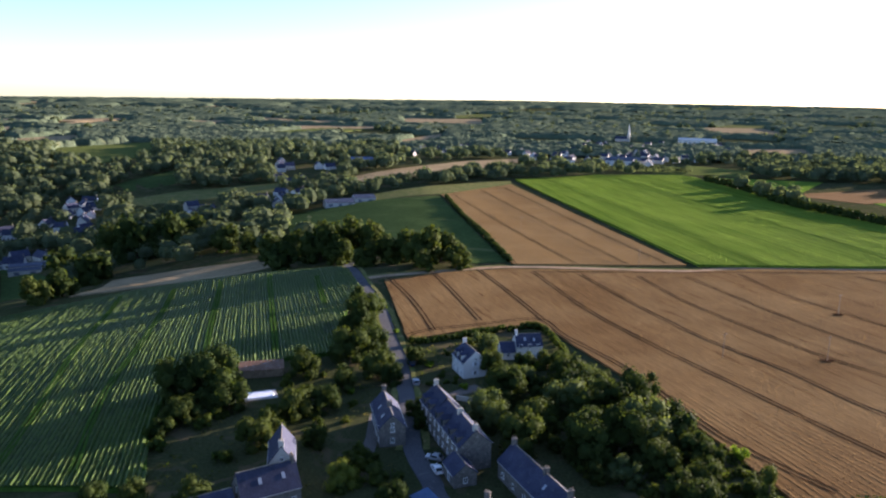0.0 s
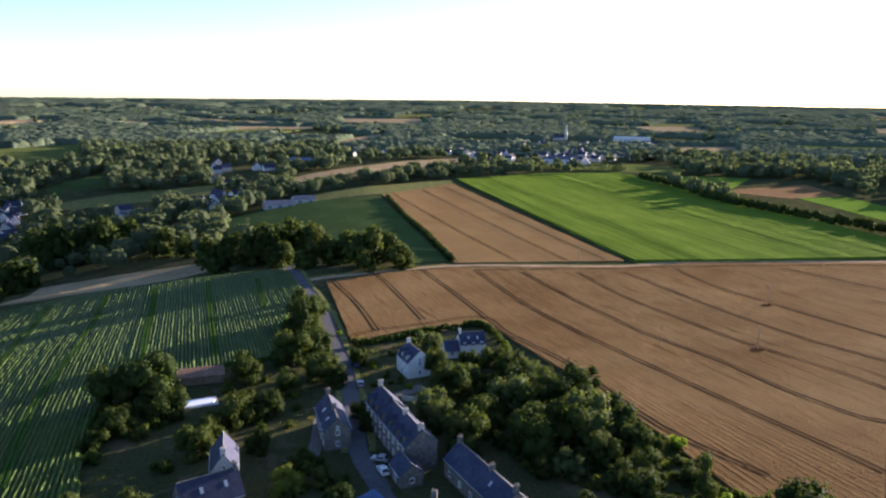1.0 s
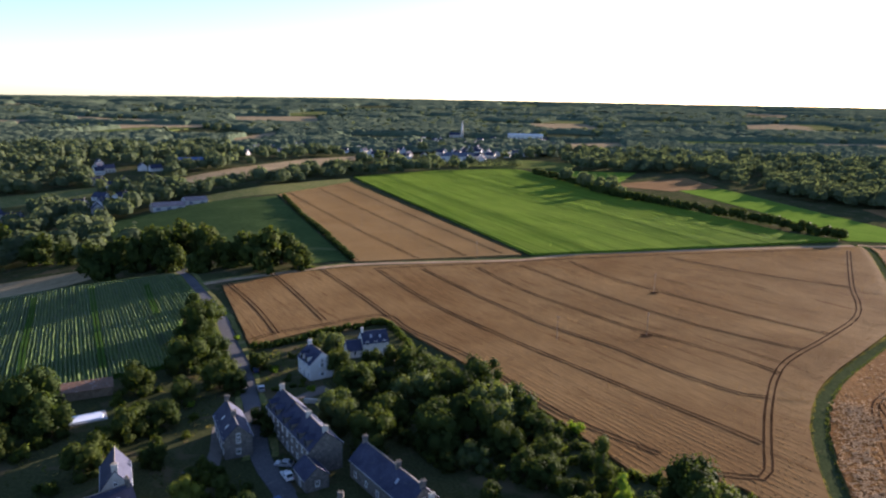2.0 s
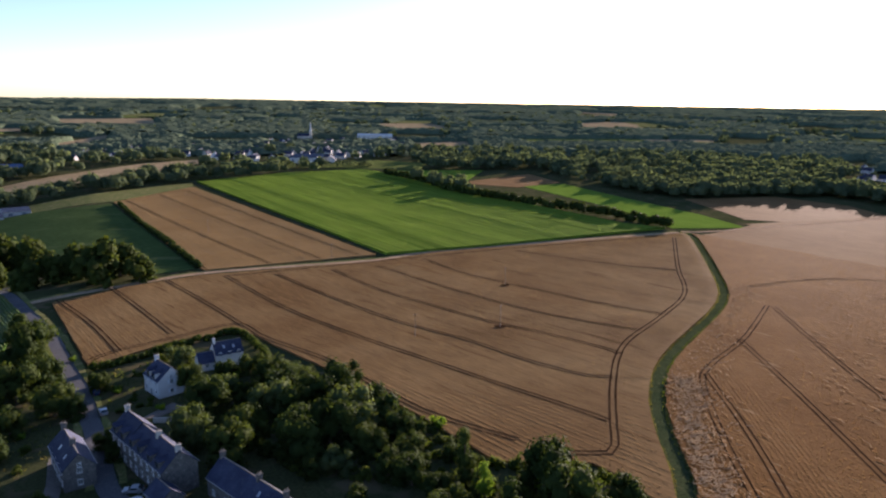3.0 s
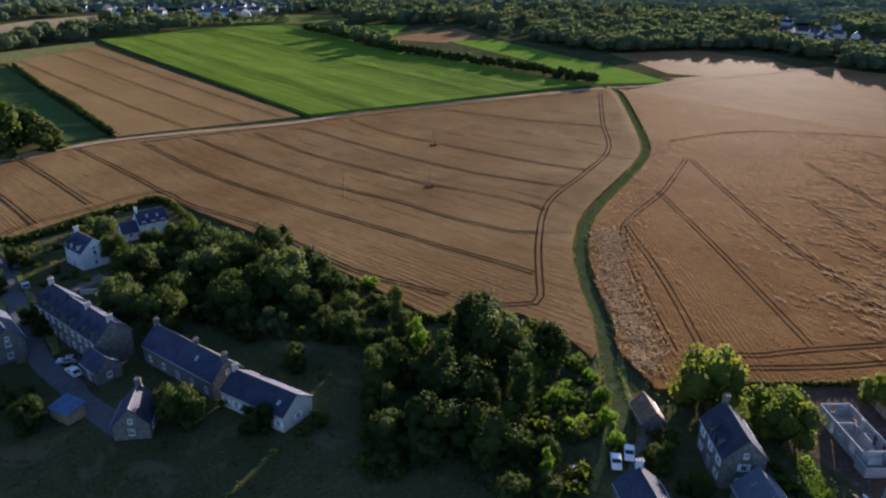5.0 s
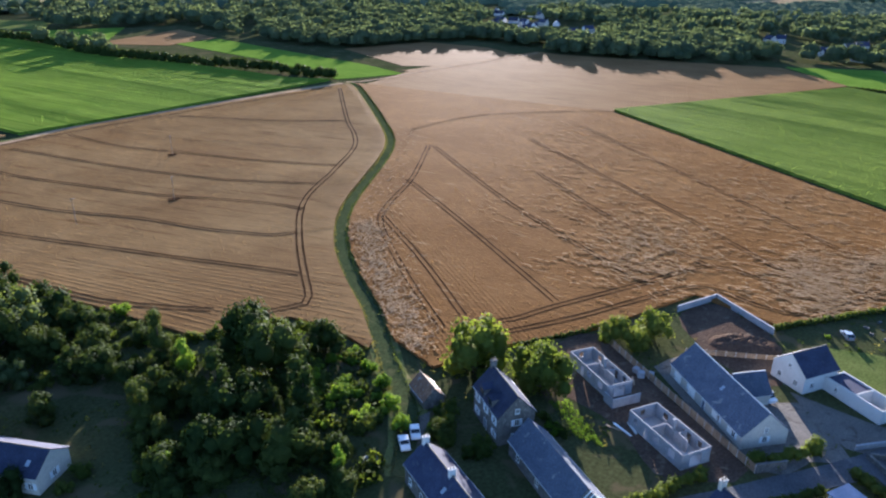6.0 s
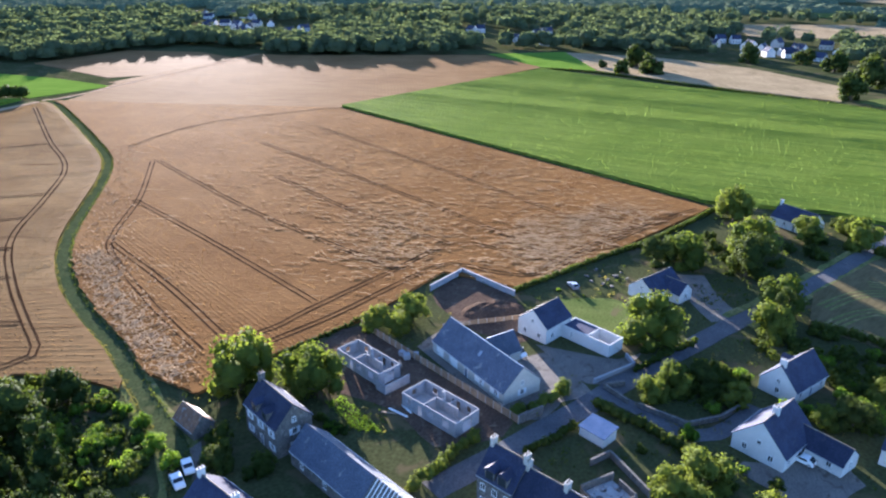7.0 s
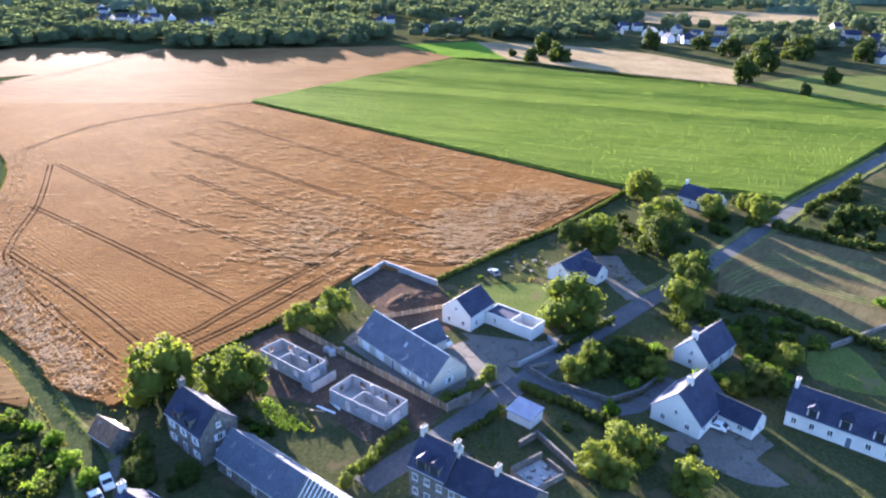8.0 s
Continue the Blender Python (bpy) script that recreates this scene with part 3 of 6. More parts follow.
WHEAT_WEST = [(335.0, 340.7), (329.5, 330.2), (314.1, 309.6), (295.6, 286.0), (279.3, 265.3), (264.1, 246.6), (251.2, 230.9), (238.9, 217.5), (226.5, 207.1), (212.1, 197.1), (191.1, 184.2), (170.8, 172.0), (158.8, 163.9), (149.8, 156.7), (140.8, 147.9), (132.9, 138.9), (126.4, 130.1), (120.8, 121.7), (116.6, 114.7), (111.6, 106.8), (102.3, 94.2), (99, 80), (117, 73), (138, 61), (170, 51), (166, 30), (195, 10), (249, -21), (250, -20), (369, 174)]
field_wheat_west = field("field", WHEAT_WEST, 0.72, WHEAT_LODGED_STALKS_SHADED, "ripe orange wheat field, beaten down in places", "wheat field")
WHEAT_FARWEST = [(370, 175), (571, 92), (631, 153), (569, 320), (570, 346), (400, 357), (400, 351), (336, 334)]
field_wheat_farwest = field("field", WHEAT_FARWEST, 0.25, WHEAT_FAR, "pale ripe wheat field reaching to the woods", "wheat field")
MAIZE_SOUTH = [(73, 732), (173, 795), (267, 813), (279, 793), (285, 601), (306, 472), (316, 385), (331, 361), (192, 351), (129, 349)]
field_maize_south = field("field", MAIZE_SOUTH, 1.4, CORN, "bright green maize field in evening light", "maize field")
MAIZE_EAST = [(-194, 297), (-154, 319), (-95, 347), (-50, 341), (-36, 300), (-36, 235), (-32, 214), (-47, 208), (-59, 200), (-75, 185), (-71, 161), (-60, 131), (-130, 137), (-226, 248)]
field_maize_east = field("field", MAIZE_EAST, 0.9, CORN_FLAT, "green maize field coloured dark for shade, with long shadows across its rows", "maize field")
MAIZE_WEST = [(374, 174), (558, 90), (506, -9), (472, -103), (424, -173), (401, -184), (289, -106), (249, -76), (256, -60), (255, -20)]
field_maize_west = field("field", MAIZE_WEST, 1.4, CORN_WEST, "broad green maize field beside the western road", "maize field")
MEADOW_SOUTH = [(-126, 550), (-65, 594), (-4, 598), (32, 352), (13, 346), (-44, 406), (-95, 444)]
field("field", MEADOW_SOUTH, 0.25, MEADOW, "shaded green meadow behind a hedge", "meadow")
DRY_STRIP = [(-66, 629), (-14, 669), (69, 732), (65, 691), (-3, 613), (-60, 592)]
field("field", DRY_STRIP, 0.3, VERGE, "strip of dry grass along the maize", "meadow")
STUBBLE_EAST = [(-180, 329), (-186, 387), (-147, 396), (-103, 401), (-95, 379), (-129, 346), (-160, 332)]
field("field", STUBBLE_EAST, 0.3, STUBBLE, "narrow stubble field beside the trees", "stubble field")
PLOUGHED = [(458, 479), (552, 466), (564, 399), (539, 346), (437, 352), (417, 373)]
field("field", PLOUGHED, 0.2, WHEAT_FAR, "dusty pale field before the woods", "field")
MEADOW_HEDGED = [(422, 615), (369, 607), (361, 460), (342, 377), (338, 362), (389, 345), (402, 401), (410, 498)]
field("field", MEADOW_HEDGED, 0.25, CLOVER, "green field with hedge shadows", "field")
TAN_FIELD = [(316, 654), (443, 717), (425, 625), (359, 601)]
field("field", TAN_FIELD, 0.25, WHEAT_FAR, "small tan field beyond the hedge", "field")
GREEN_FIELD = [(301, 801), (412, 772), (315, 638), (305, 658)]
field("field", GREEN_FIELD, 0.25, CLOVER, "bright green strip beyond the hedge", "field")
STUBBLE_WEST = [(673, 87), (664, 5), (622, -65), (543, -121), (485, -106), (519, -37), (567, 47)]
field("field", STUBBLE_WEST, 0.4, STUBBLE, "pale stubble field with long tree shadows", "stubble field")
GREEN_CORNER = [(638, 152), (677, 88), (569, 49), (571, 92)]
field("field", GREEN_CORNER, 0.25, CLOVER, "small green field at the woods", "field")
MOWN_FIELD = [(186, -44), (216, -65), (203, -92), (187, -104), (150, -73), (157, -60), (167, -40)]
field_mown_field = field("field", MOWN_FIELD, 0.3, MOWN, "mown brownish grass field with curved swaths", "meadow")
MEADOW_WEST = [(489, -115), (531, -159), (541, -216), (527, -256), (419, -208), (432, -176), (451, -147)]
field("field", MEADOW_WEST, 0.3, LAWN, "bright green meadow with shrubs", "meadow")
FAR_A = [(1050, -74), (1102, -225), (1067, -326), (862, -261), (897, -185), (891, -90)]
field("field", FAR_A, 0.4, STUBBLE, "distant pale stubble field", "field")
FAR_B = [(1301, -209), (1317, -293), (1216, -263), (1226, -198)]
field("field", FAR_B, 0.4, LAWN, "distant green field", "field")
FAR_C = [(1133, -379), (1129, -454), (896, -364), (1003, -341)]
field("field", FAR_C, 0.4, LAWN, "distant green field", "field")
FAR_D = [(-108, 745), (-57, 830), (33, 965), (115, 1015), (101, 921), (8, 776), (-80, 688)]
field("field", FAR_D, 0.4, STUBBLE, "distant tan field along a row of trees", "field")
FAR_E = [(-571, 1049), (-495, 1211), (-388, 956), (-408, 845), (-511, 924)]
field("field", FAR_E, 0.4, LAWN, "distant green pasture in the woods", "field")
FAR_F = [(-727, 1190), (-691, 1341), (-614, 1200), (-630, 1094)]
field("field", FAR_F, 0.4, STUBBLE, "distant tan field in the woods", "field")
FAR_G = [(-345, 722), (-307, 825), (-277, 744), (-325, 691)]
field("field", FAR_G, 0.4, MEADOW, "green pasture with tree shadows", "field")
FAR_H = [(-312, 662), (-258, 706), (-171, 733), (-162, 683), (-240, 656), (-289, 635)]
field("field", FAR_H, 0.4, VERGE, "sunlit pasture strip", "field")
FAR_I = [(-144, 2342), (113, 2338), (114, 2036), (-112, 2090)]
field("field", FAR_I, 0.4, STUBBLE, "distant pale field on the hillside", "field")
FAR_J = [(-90, 1375), (-4, 1645), (-9, 1469), (-74, 1285)]
field("field", FAR_J, 0.4, STUBBLE, "distant pale field on the hillside", "field")
FAR_K = [(-301, 469), (-241, 417), (-207, 367), (-219, 338)]
field("field", FAR_K, 0.4, MEADOW, "dark pasture at the hamlet", "field")
FAR_L = [(527, 1306), (665, 1323), (602, 1173), (493, 1156)]
field("field", FAR_L, 0.4, STUBBLE, "distant yellow field behind the town", "field")
FAR_M = [(220, 868), (329, 953), (386, 886), (345, 810), (261, 838)]
field("field", FAR_M, 0.4, LAWN, "green strip before the town", "field")
FAR_N = [(1037, 1313), (1258, 1237), (1184, 1164), (987, 1231)]
field("field", FAR_N, 0.4, STUBBLE, "long pale distant field", "field")
OPEN_FIELDS = [o for o in FIELDS if min(math.hypot(*p) for p in o) > 560]

STRIPS = random.Random(33)
for k in range(120):
    a, r = radians(STRIPS.uniform(-42, 118)), STRIPS.uniform(1500, 4300)
    x, y, turn = r * math.sin(a), r * math.cos(a), STRIPS.uniform(0, 3.14)
    if 1300 < r < 1900 and -2 < math.degrees(a) < 30:
        continue
    l, w = STRIPS.uniform(60, 190), STRIPS.uniform(40, 110)
    corners = [(x + u * l * math.cos(turn) - v * w * math.sin(turn), y + u * l * math.sin(turn) + v * w * math.cos(turn)) for u, v in ((-1, -1), (1, -0.8), (0.9, 1), (-1, 0.9))]
    field("field", corners, 0.5, STRIPS.choice((STUBBLE, LAWN, STUBBLE, VERGE)), "distant strip of field on the wooded hills")

TRAMLINES = [[(-24, 312), (-11, 272), (-3, 239)], [(-5, 326), (4, 292), (14, 251)], [(17, 332), (28, 292), (38, 252)], [(43, 329), (57, 267), (73, 223), (87, 191), (96, 170), (107, 146), (111, 136)], [(65, 325), (78, 276), (91, 236), (106, 206), (114, 183), (125, 163), (131, 160)], [(92, 324), (100, 282), (112, 249), (123, 222), (135, 202), (144, 183), (146, 175)], [(115, 325), (132, 264), (148, 223), (168, 193)], [(143, 332), (148, 296), (166, 252), (177, 228), (190, 206)], [(199, 332), (224, 291), (250, 262)]]
wheel_tracks(TRAMLINES, 0.80, field_wheat_main, 0.55, 0.85)
wheel_tracks([[(-11, 233), (-4, 239), (14, 246), (36, 254), (43, 234), (56, 207), (64, 179), (71, 157), (84, 136)], [(313, 333), (256, 268), (222, 227), (189, 204), (160, 187), (145, 175), (128, 156), (114, 138), (104, 124.5), (100.5, 122), (96.5, 123.5), (88, 127.5)], [(43, 329), (94, 332), (148, 336), (222, 339), (311, 338)]], 0.80, field_wheat_main, 0.55, 0.85)
wheel_tracks([[(7, 610), (42, 449), (67, 348)], [(2, 584), (36, 345)], [(33, 642), (67, 473), (93, 350)], [(57, 659), (94, 454), (114, 352)]], 0.80, field_wheat_upper, 0.5, 0.85)
wheel_tracks([[(159, 151), (140, 118), (121, 89)], [(195, 172), (171, 127), (142, 76)], [(241, 197), (196, 124), (167, 64)], [(236, 139), (207, 93), (189, 54)], [(282, 172), (225, 76), (189, 23)], [(322, 165), (263, 78), (214, 10)]], 0.78, field_wheat_west, 0.42, 0.8)
wheel_tracks([[(240, 199), (198, 172), (166, 156), (152, 145), (129, 114), (113, 89)], [(117, 86), (127, 79), (139, 75), (166, 64), (190, 54), (189, 37), (187, 23), (211, 10), (246, -17)], [(257, 225), (312, 219), (369, 174)], [(113, 81), (138, 68), (164, 57.5), (175, 50), (173, 36), (176, 25), (196, 15), (240, -12)]], 0.78, field_wheat_west, 0.42, 0.8)
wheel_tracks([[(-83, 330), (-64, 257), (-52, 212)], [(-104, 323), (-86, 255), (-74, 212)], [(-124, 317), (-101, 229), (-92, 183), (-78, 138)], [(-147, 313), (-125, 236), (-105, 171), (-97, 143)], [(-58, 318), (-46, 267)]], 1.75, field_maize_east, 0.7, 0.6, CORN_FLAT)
crop_rows("maize_rows", MAIZE_EAST, -75, 1.15, 1.2, 1.6, 3.0, CORN_SHADED, field_maize_east, 2, 0.045)
for name, tips, runs, spacing, apart, low, swell, tall, wide, stuff, parent, stand, stray, uneven in (
        ("wheat_rows", "wheat_ears", bent_rows(WHEAT_MAIN, TRAMLINES, 1.25, 4.0, 11), 1.25, 0.6, 0.7, 0.055, 0.13, 0.28, (WHEAT_STALKS_SHADED, WHEAT), field_wheat_main, 0.5, 0.2, 0.5),
        ("wheat_rows", "wheat_ears", straight_rows(WHEAT_UPPER, -79, 1.6, 8.0, 12), 1.6, 0.8, 0.7, 0.085, 0.14, 0.4, (WHEAT, WHEAT), field_wheat_upper, 0.5, 0.3, 1.0),
        ("wheat_rows", "wheat_ears", straight_rows(WHEAT_WEST, 59, 1.25, 6.0, 13), 1.25, 0.6, 0.7, 0.032, 0.13, 0.28, (WHEAT_LODGED_STALKS_SHADED, WHEAT_LODGED), field_wheat_west, 0.5, 0.35, 1.0),
        ("wheat_rows", "wheat_ears", straight_rows(WHEAT_FARWEST, 22, 2.2, 10.0, 14), 2.2, 1.4, 0.25, 0.05, 0.07, 0.5, (WHEAT_FAR, WHEAT_FAR), field_wheat_farwest, 0.4, 0.9, 1.0),
        ("maize_rows", "maize_tips", straight_rows(MAIZE_SOUTH, -82, 2.0, 8.0, 15), 2.0, 1.1, 1.38, 0.12, 0.12, 0.4, (CORN, CORN), field_maize_south, 0.8, 0.4, 0.7),
        ("maize_rows", "maize_tips", straight_rows(MAIZE_WEST, -101, 2.0, 8.0, 16), 2.0, 1.1, 1.38, 0.13, 0.12, 0.4, (CORN_WEST, CORN_WEST), field_maize_west, 0.8, 0.5, 0.6)):
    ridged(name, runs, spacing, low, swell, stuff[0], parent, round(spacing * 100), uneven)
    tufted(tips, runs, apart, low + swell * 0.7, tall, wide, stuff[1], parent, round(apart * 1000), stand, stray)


def flattened(outline_line, spread, count, seed, turn, sway=35, most=1.5):
    """Straw beaten down beside a line: short bent swaths of pale stalks."""
    rng = random.Random(seed)
    line = smooth_line(outline_line, 3.0)
    verts, faces = [], []
    for _ in range(count):
        p = rng.choice(line)
        x, y = p.x + rng.gauss(0, spread), p.y + rng.gauss(0, spread)
        if not inside((x, y), WHEAT_WEST):
            continue
        a = radians(turn + rng.gauss(0, sway))
        long, wide = rng.uniform(0.3, 1.0) * most, rng.uniform(0.12, 0.34) * (1.4 if most > 3.5 else 1.1 if most > 2 else 0.9)
        first = len(verts)
        for k in range(4):
            u = (k / 3 - 0.5) * long
            bend = a + (k - 1.5) * 0.2
            for side, z in ((-1, 0.95), (1, rng.uniform(0.96, 1.03))):
                verts.append((x + u * math.cos(bend) - side * wide / 2 * math.sin(bend), y + u * math.sin(bend) + side * wide / 2 * math.cos(bend), z))
        for k in range(3):
            j = first + 2 * k
            faces.append((j, j + 2, j + 3, j + 1))
    tagged(meshed("flattened_straw", verts, faces, STRAW, field_wheat_west), "pale beaten-down straw", kind="stuff")


flattened([(258, 226), (205, 190), (158, 152), (136, 128), (118, 104), (108, 90)], 4.2, 550, 3, 40, 60, 2.8)
flattened([(150, 150), (128, 124), (112, 101), (103, 88)], 2.6, 1300, 8, 35, 60, 2.2)
flattened([(182, 22), (200, 30), (215, 20), (235, 5)], 9, 1700, 4, 100, 22, 4.5)
flattened([(170, 66), (185, 72), (210, 80)], 10, 900, 5, 100, 22, 4.0)
flattened([(240, 40), (280, 60), (300, 90)], 22, 900, 7, 100, 18, 5.0)
flattened([(200, 110), (240, 120), (300, 150), (330, 170)], 20, 750, 6, 95, 18, 5.0)

for line in [[(178, -45), (188, -54), (192, -64), (189, -75), (184, -84)], [(168, -45), (177, -53), (179, -61), (170, -79)], [(164, -48), (164, -55), (159, -65), (153, -73)], [(197, -59), (197, -73), (193, -87)]]:
    for off in (-1.6, 0.0, 1.6):
        shifted = [tuple(p) for p in sides(smooth_line(line, 4.0), off)[0]]
        ribbon("swath", shifted, 0.7, 0.33, VERGE, field_mown_field, 4.0, 0.15)

# ---- roads, tracks and lanes
ROAD = [(-49, 418), (-43, 405), (-45, 387), (-50, 362), (-36, 308), (-24, 267), (-18, 236), (-13, 210), (-8, 173), (-6, 152), (-1, 137), (-1, 135), (6, 117), (6, 116)]
ROAD_WEST = [(375, -178), (320, -135), (274, -101), (241, -77), (196, -47), (164, -24), (134, -3), (118, 7), (103, 17), (87, 28)]
TRACK = [(-34, 315), (-6, 327), (33, 341), (77, 341), (121, 340), (157, 349), (229, 350), (331, 349)]
LANE = [(333.8, 346.3), (327.3, 331.7), (293.6, 287.6), (262.1, 248.2), (237.1, 219.4), (210.7, 199.3), (169.4, 174.2), (148.1, 158.6), (130.9, 140.5), (118.6, 123.1), (109.5, 108.3), (92, 85), (84, 74), (70, 63)]
for name, line, width, z, stuff, label, category in (
        ("road", ROAD, 4.6, 0.07, ASPHALT, "narrow grey village road with worn asphalt", "road"),
        ("road", ROAD_WEST, 5.0, 0.08, ASPHALT, "grey lane running out between hedges and fields", "road"),
        ("road", [(130, -1), (124, 2), (120, -4), (115, -13), (120, -20), (128, -25)], 3.6, 0.06, ASPHALT, "short asphalt lane to the houses", "road"),
        ("road", [(164, -22), (177, -16), (189, -13)], 9.0, 0.05, GRAVEL, "wide gravel yard beside a white house", "yard"),
        ("road", [(120, 9), (127, 14), (134, 20)], 9.0, 0.045, GRAVEL, "gravel forecourt of the new house", "yard"),
        ("road", TRACK, 4.0, 0.12, DIRT_ROAD, "dry dirt farm track between wheat fields", "farm track"),
        ("road", [(334, 349), (352, 343), (409, 343.5), (474, 341), (566, 342)], 3.0, 0.30, DIRT_ROAD, "dry dirt track along the far wheat", "farm track"),
        ("road", LANE, 3.9, 0.10, LUSH, "sunken grassy lane winding between wheat fields", "lane")):
    tagged(ribbon(name, line, width, z, stuff, None, 4.0, 0.15, 0.3), label, category, kind="structure")
tagged(ribbon("verge", LANE, 6.4, 0.05, VERGE, None, 4.0, 0.6, 0.3), "dry grass edges of the sunken lane", "verge", kind="structure")
for line, off, w in ( (TRACK, 3.0, 2.0), (ROAD[3:10], 3.2, 1.8), (ROAD[3:10], -3.2, 1.8), (ROAD_WEST[1:6], 3.4, 1.8), (ROAD_WEST[1:6], -3.4, 1.8)):
    shifted = [tuple(p) for p in sides(smooth_line(line, 12), off)[0]]
    tagged(ribbon("verge", shifted, w, 0.2, VERGE, None, 4.0, 0.35, 0.3), "strip of dry uncut verge grass", "verge", kind="structure")

patch([(122, 66), (135, 61), (121, 38), (109, 19), (101, 24), (98, 31), (106, 42), (110, 59)], 0.030, SOIL, "bare trodden earth of the building site", "yard")
patch([(158, 50), (169, 45), (160, 29), (140, 22), (140, 33), (151, 47)], 0.034, SOIL, "dug brown earth of a walled plot", "yard")
patch([(130, 45), (139, 42), (138, 35), (131, 17), (122, 11), (110, 18)], 0.038, GRAVEL, "pale gravel round the long new house", "yard")
patch([(139, 20), (138, 2), (143, -3), (127, 4), (129, 11)], 0.042, GRAVEL, "pale gravel before the white house", "yard")
patch([(110, -21), (111, -26), (114, -31), (113.5, -38), (109.5, -40), (105, -36), (99.5, -40), (98.5, -34), (102.5, -27), (107.5, -19.5)], 0.046, GRAVEL, "gravel drive before a white house", "drive")
patch([(-23, 149), (-18, 154), (-18, 171), (-15, 163), (-15, 151), (-17, 147)], 0.050, GRAVEL, "pale gravel drive beside a stone house", "drive")
patch([(1, 184), (10, 192), (12, 189), (6, 184)], 0.054, GRAVEL, "pale gravel drive behind the terrace", "drive")
patch([(79, 72), (87, 71), (79, 66), (71, 63)], 0.058, GRAVEL, "gravel parking place at the end of the lane", "yard")
patch([(163, 19), (167, 3), (147, 1), (149, 10)], 0.062, LAWN, "mown lawn beside the new house", "lawn")
patch([(144, -55), (148, -64), (135, -67), (129, -65), (133, -53)], 0.066, LAWN, "mown lawn behind a cottage", "lawn")
# ---- buildings
def slab_on(bm, base, along, out, u0, u1, z0, z1, d0, d1):
    """A block on a wall: u along it, z up, d outwards."""
    v = [bm.verts.new(base + along * u + out * d + Vector((0, 0, z))) for z in (z0, z1) for d in (d0, d1) for u in (u0, u1)]
    for f in ((0, 2, 3, 1), (4, 5, 7, 6), (0, 1, 5, 4), (2, 6, 7, 3), (0, 4, 6, 2), (1, 3, 7, 5)):
        bm.faces.new([v[i] for i in f])


def wall_base(side, length, width):
    return {"f": (Vector((0, -width / 2, 0)), Vector((1, 0, 0)), Vector((0, -1, 0))), "b": (Vector((0, width / 2, 0)), Vector((-1, 0, 0)), Vector((0, 1, 0))),
            "l": (Vector((-length / 2, 0, 0)), Vector((0, -1, 0)), Vector((-1, 0, 0))), "r": (Vector((length / 2, 0, 0)), Vector((0, 1, 0)), Vector((1, 0, 0)))}[side]


def add_window(parent, side, length, width, u, z, w, h, shutters=False, material=None):
    base, along, out = wall_base(side, length, width)
    bm = bmesh.new()
    for a, b, c, d in ((-w / 2, w / 2, 0, 0.1), (-w / 2, w / 2, h - 0.1, h), (-w / 2, -w / 2 + 0.1, 0.1, h - 0.1), (w / 2 - 0.1, w / 2, 0.1, h - 0.1), (-0.04, 0.04, 0.1, h - 0.1)):
        slab_on(bm, base, along, out, u + a, u + b, z + c, z + d, -0.1, 0.05)
    frame_ob = part("window", bm, FRAME, parent)
    bm = bmesh.new()
    slab_on(bm, base, along, out, u - w / 2 + 0.08, u + w / 2 - 0.08, z + 0.08, z + h - 0.08, -0.12, 0.015)
    part("pane", bm, material or GLASS, frame_ob)
    bm = bmesh.new()
    slab_on(bm, base, along, out, u - w / 2 - 0.1, u + w / 2 + 0.1, z - 0.1, z - 0.005, -0.05, 0.14)
    part("sill", bm, CONCRETE, frame_ob)
    if shutters:
        for s in (-1, 1):
            bm = bmesh.new()
            slab_on(bm, base, along, out, u + s * (w / 2 + 0.05) + min(0, s * w / 2), u + s * (w / 2 + 0.05) + max(0, s * w / 2), z, z + h, 0.01, 0.06)
            part("shutter", bm, SHUTTER, frame_ob)


def add_door(parent, side, length, width, u, w, h, material=None):
    base, along, out = wall_base(side, length, width)
    bm = bmesh.new()
    for a, b, c, d in ((-w / 2, -w / 2 + 0.1, 0, h), (w / 2 - 0.1, w / 2, 0, h), (-w / 2 + 0.1, w / 2 - 0.1, h - 0.1, h)):
        slab_on(bm, base, along, out, u + a, u + b, c, d, -0.1, 0.06)
    frame_ob = part("door", bm, FRAME, parent)
    bm = bmesh.new()
    slab_on(bm, base, along, out, u - w / 2 + 0.1, u + w / 2 - 0.1, 0.02, h - 0.1, -0.1, 0.02)
    part("door_leaf", bm, material or DOOR, frame_ob)


def roof_slope(width, eave, ridge, length, side, over=0.3, thick=0.16):
    """One slope of a roof, as a slab with eaves and verges that stand out. side: -1 or 1."""
    run, fall = width / 2, (ridge - eave) / (width / 2)
    y0, y1 = 0.0, side * (run + over)
    z0, z1 = ridge + 0.12, ridge + 0.12 - fall * (run + over)
    return prism([(y0, z0), (y1, z1), (y1, z1 - thick), (y0, z0 - thick)] if side > 0 else [(y1, z1), (y0, z0), (y0, z0 - thick), (y1, z1 - thick)], -length / 2 - 0.12, length / 2 + 0.12)


def add_chimney(parent, u, ridge, high=1.1, long=0.6, wide=1.1, material=None):
    bm = box(u - long / 2, u + long / 2, -wide / 2, wide / 2, ridge - 1.2, ridge + high)
    add_box(bm, u - long / 2 - 0.08, u + long / 2 + 0.08, -wide / 2 - 0.08, wide / 2 + 0.08, ridge + high + 0.004, ridge + high + 0.16)
    stack = part("chimney", bm, material or STONE, parent)
    for y in (-wide / 4, wide / 4):
        bm = bmesh.new()
        limb(bm, (u, y, ridge + high + 0.16), (u, y, ridge + high + 0.6), 0.13, 0.11, 8)
        part("chimney_pot", bm, TILE_OLD, stack)


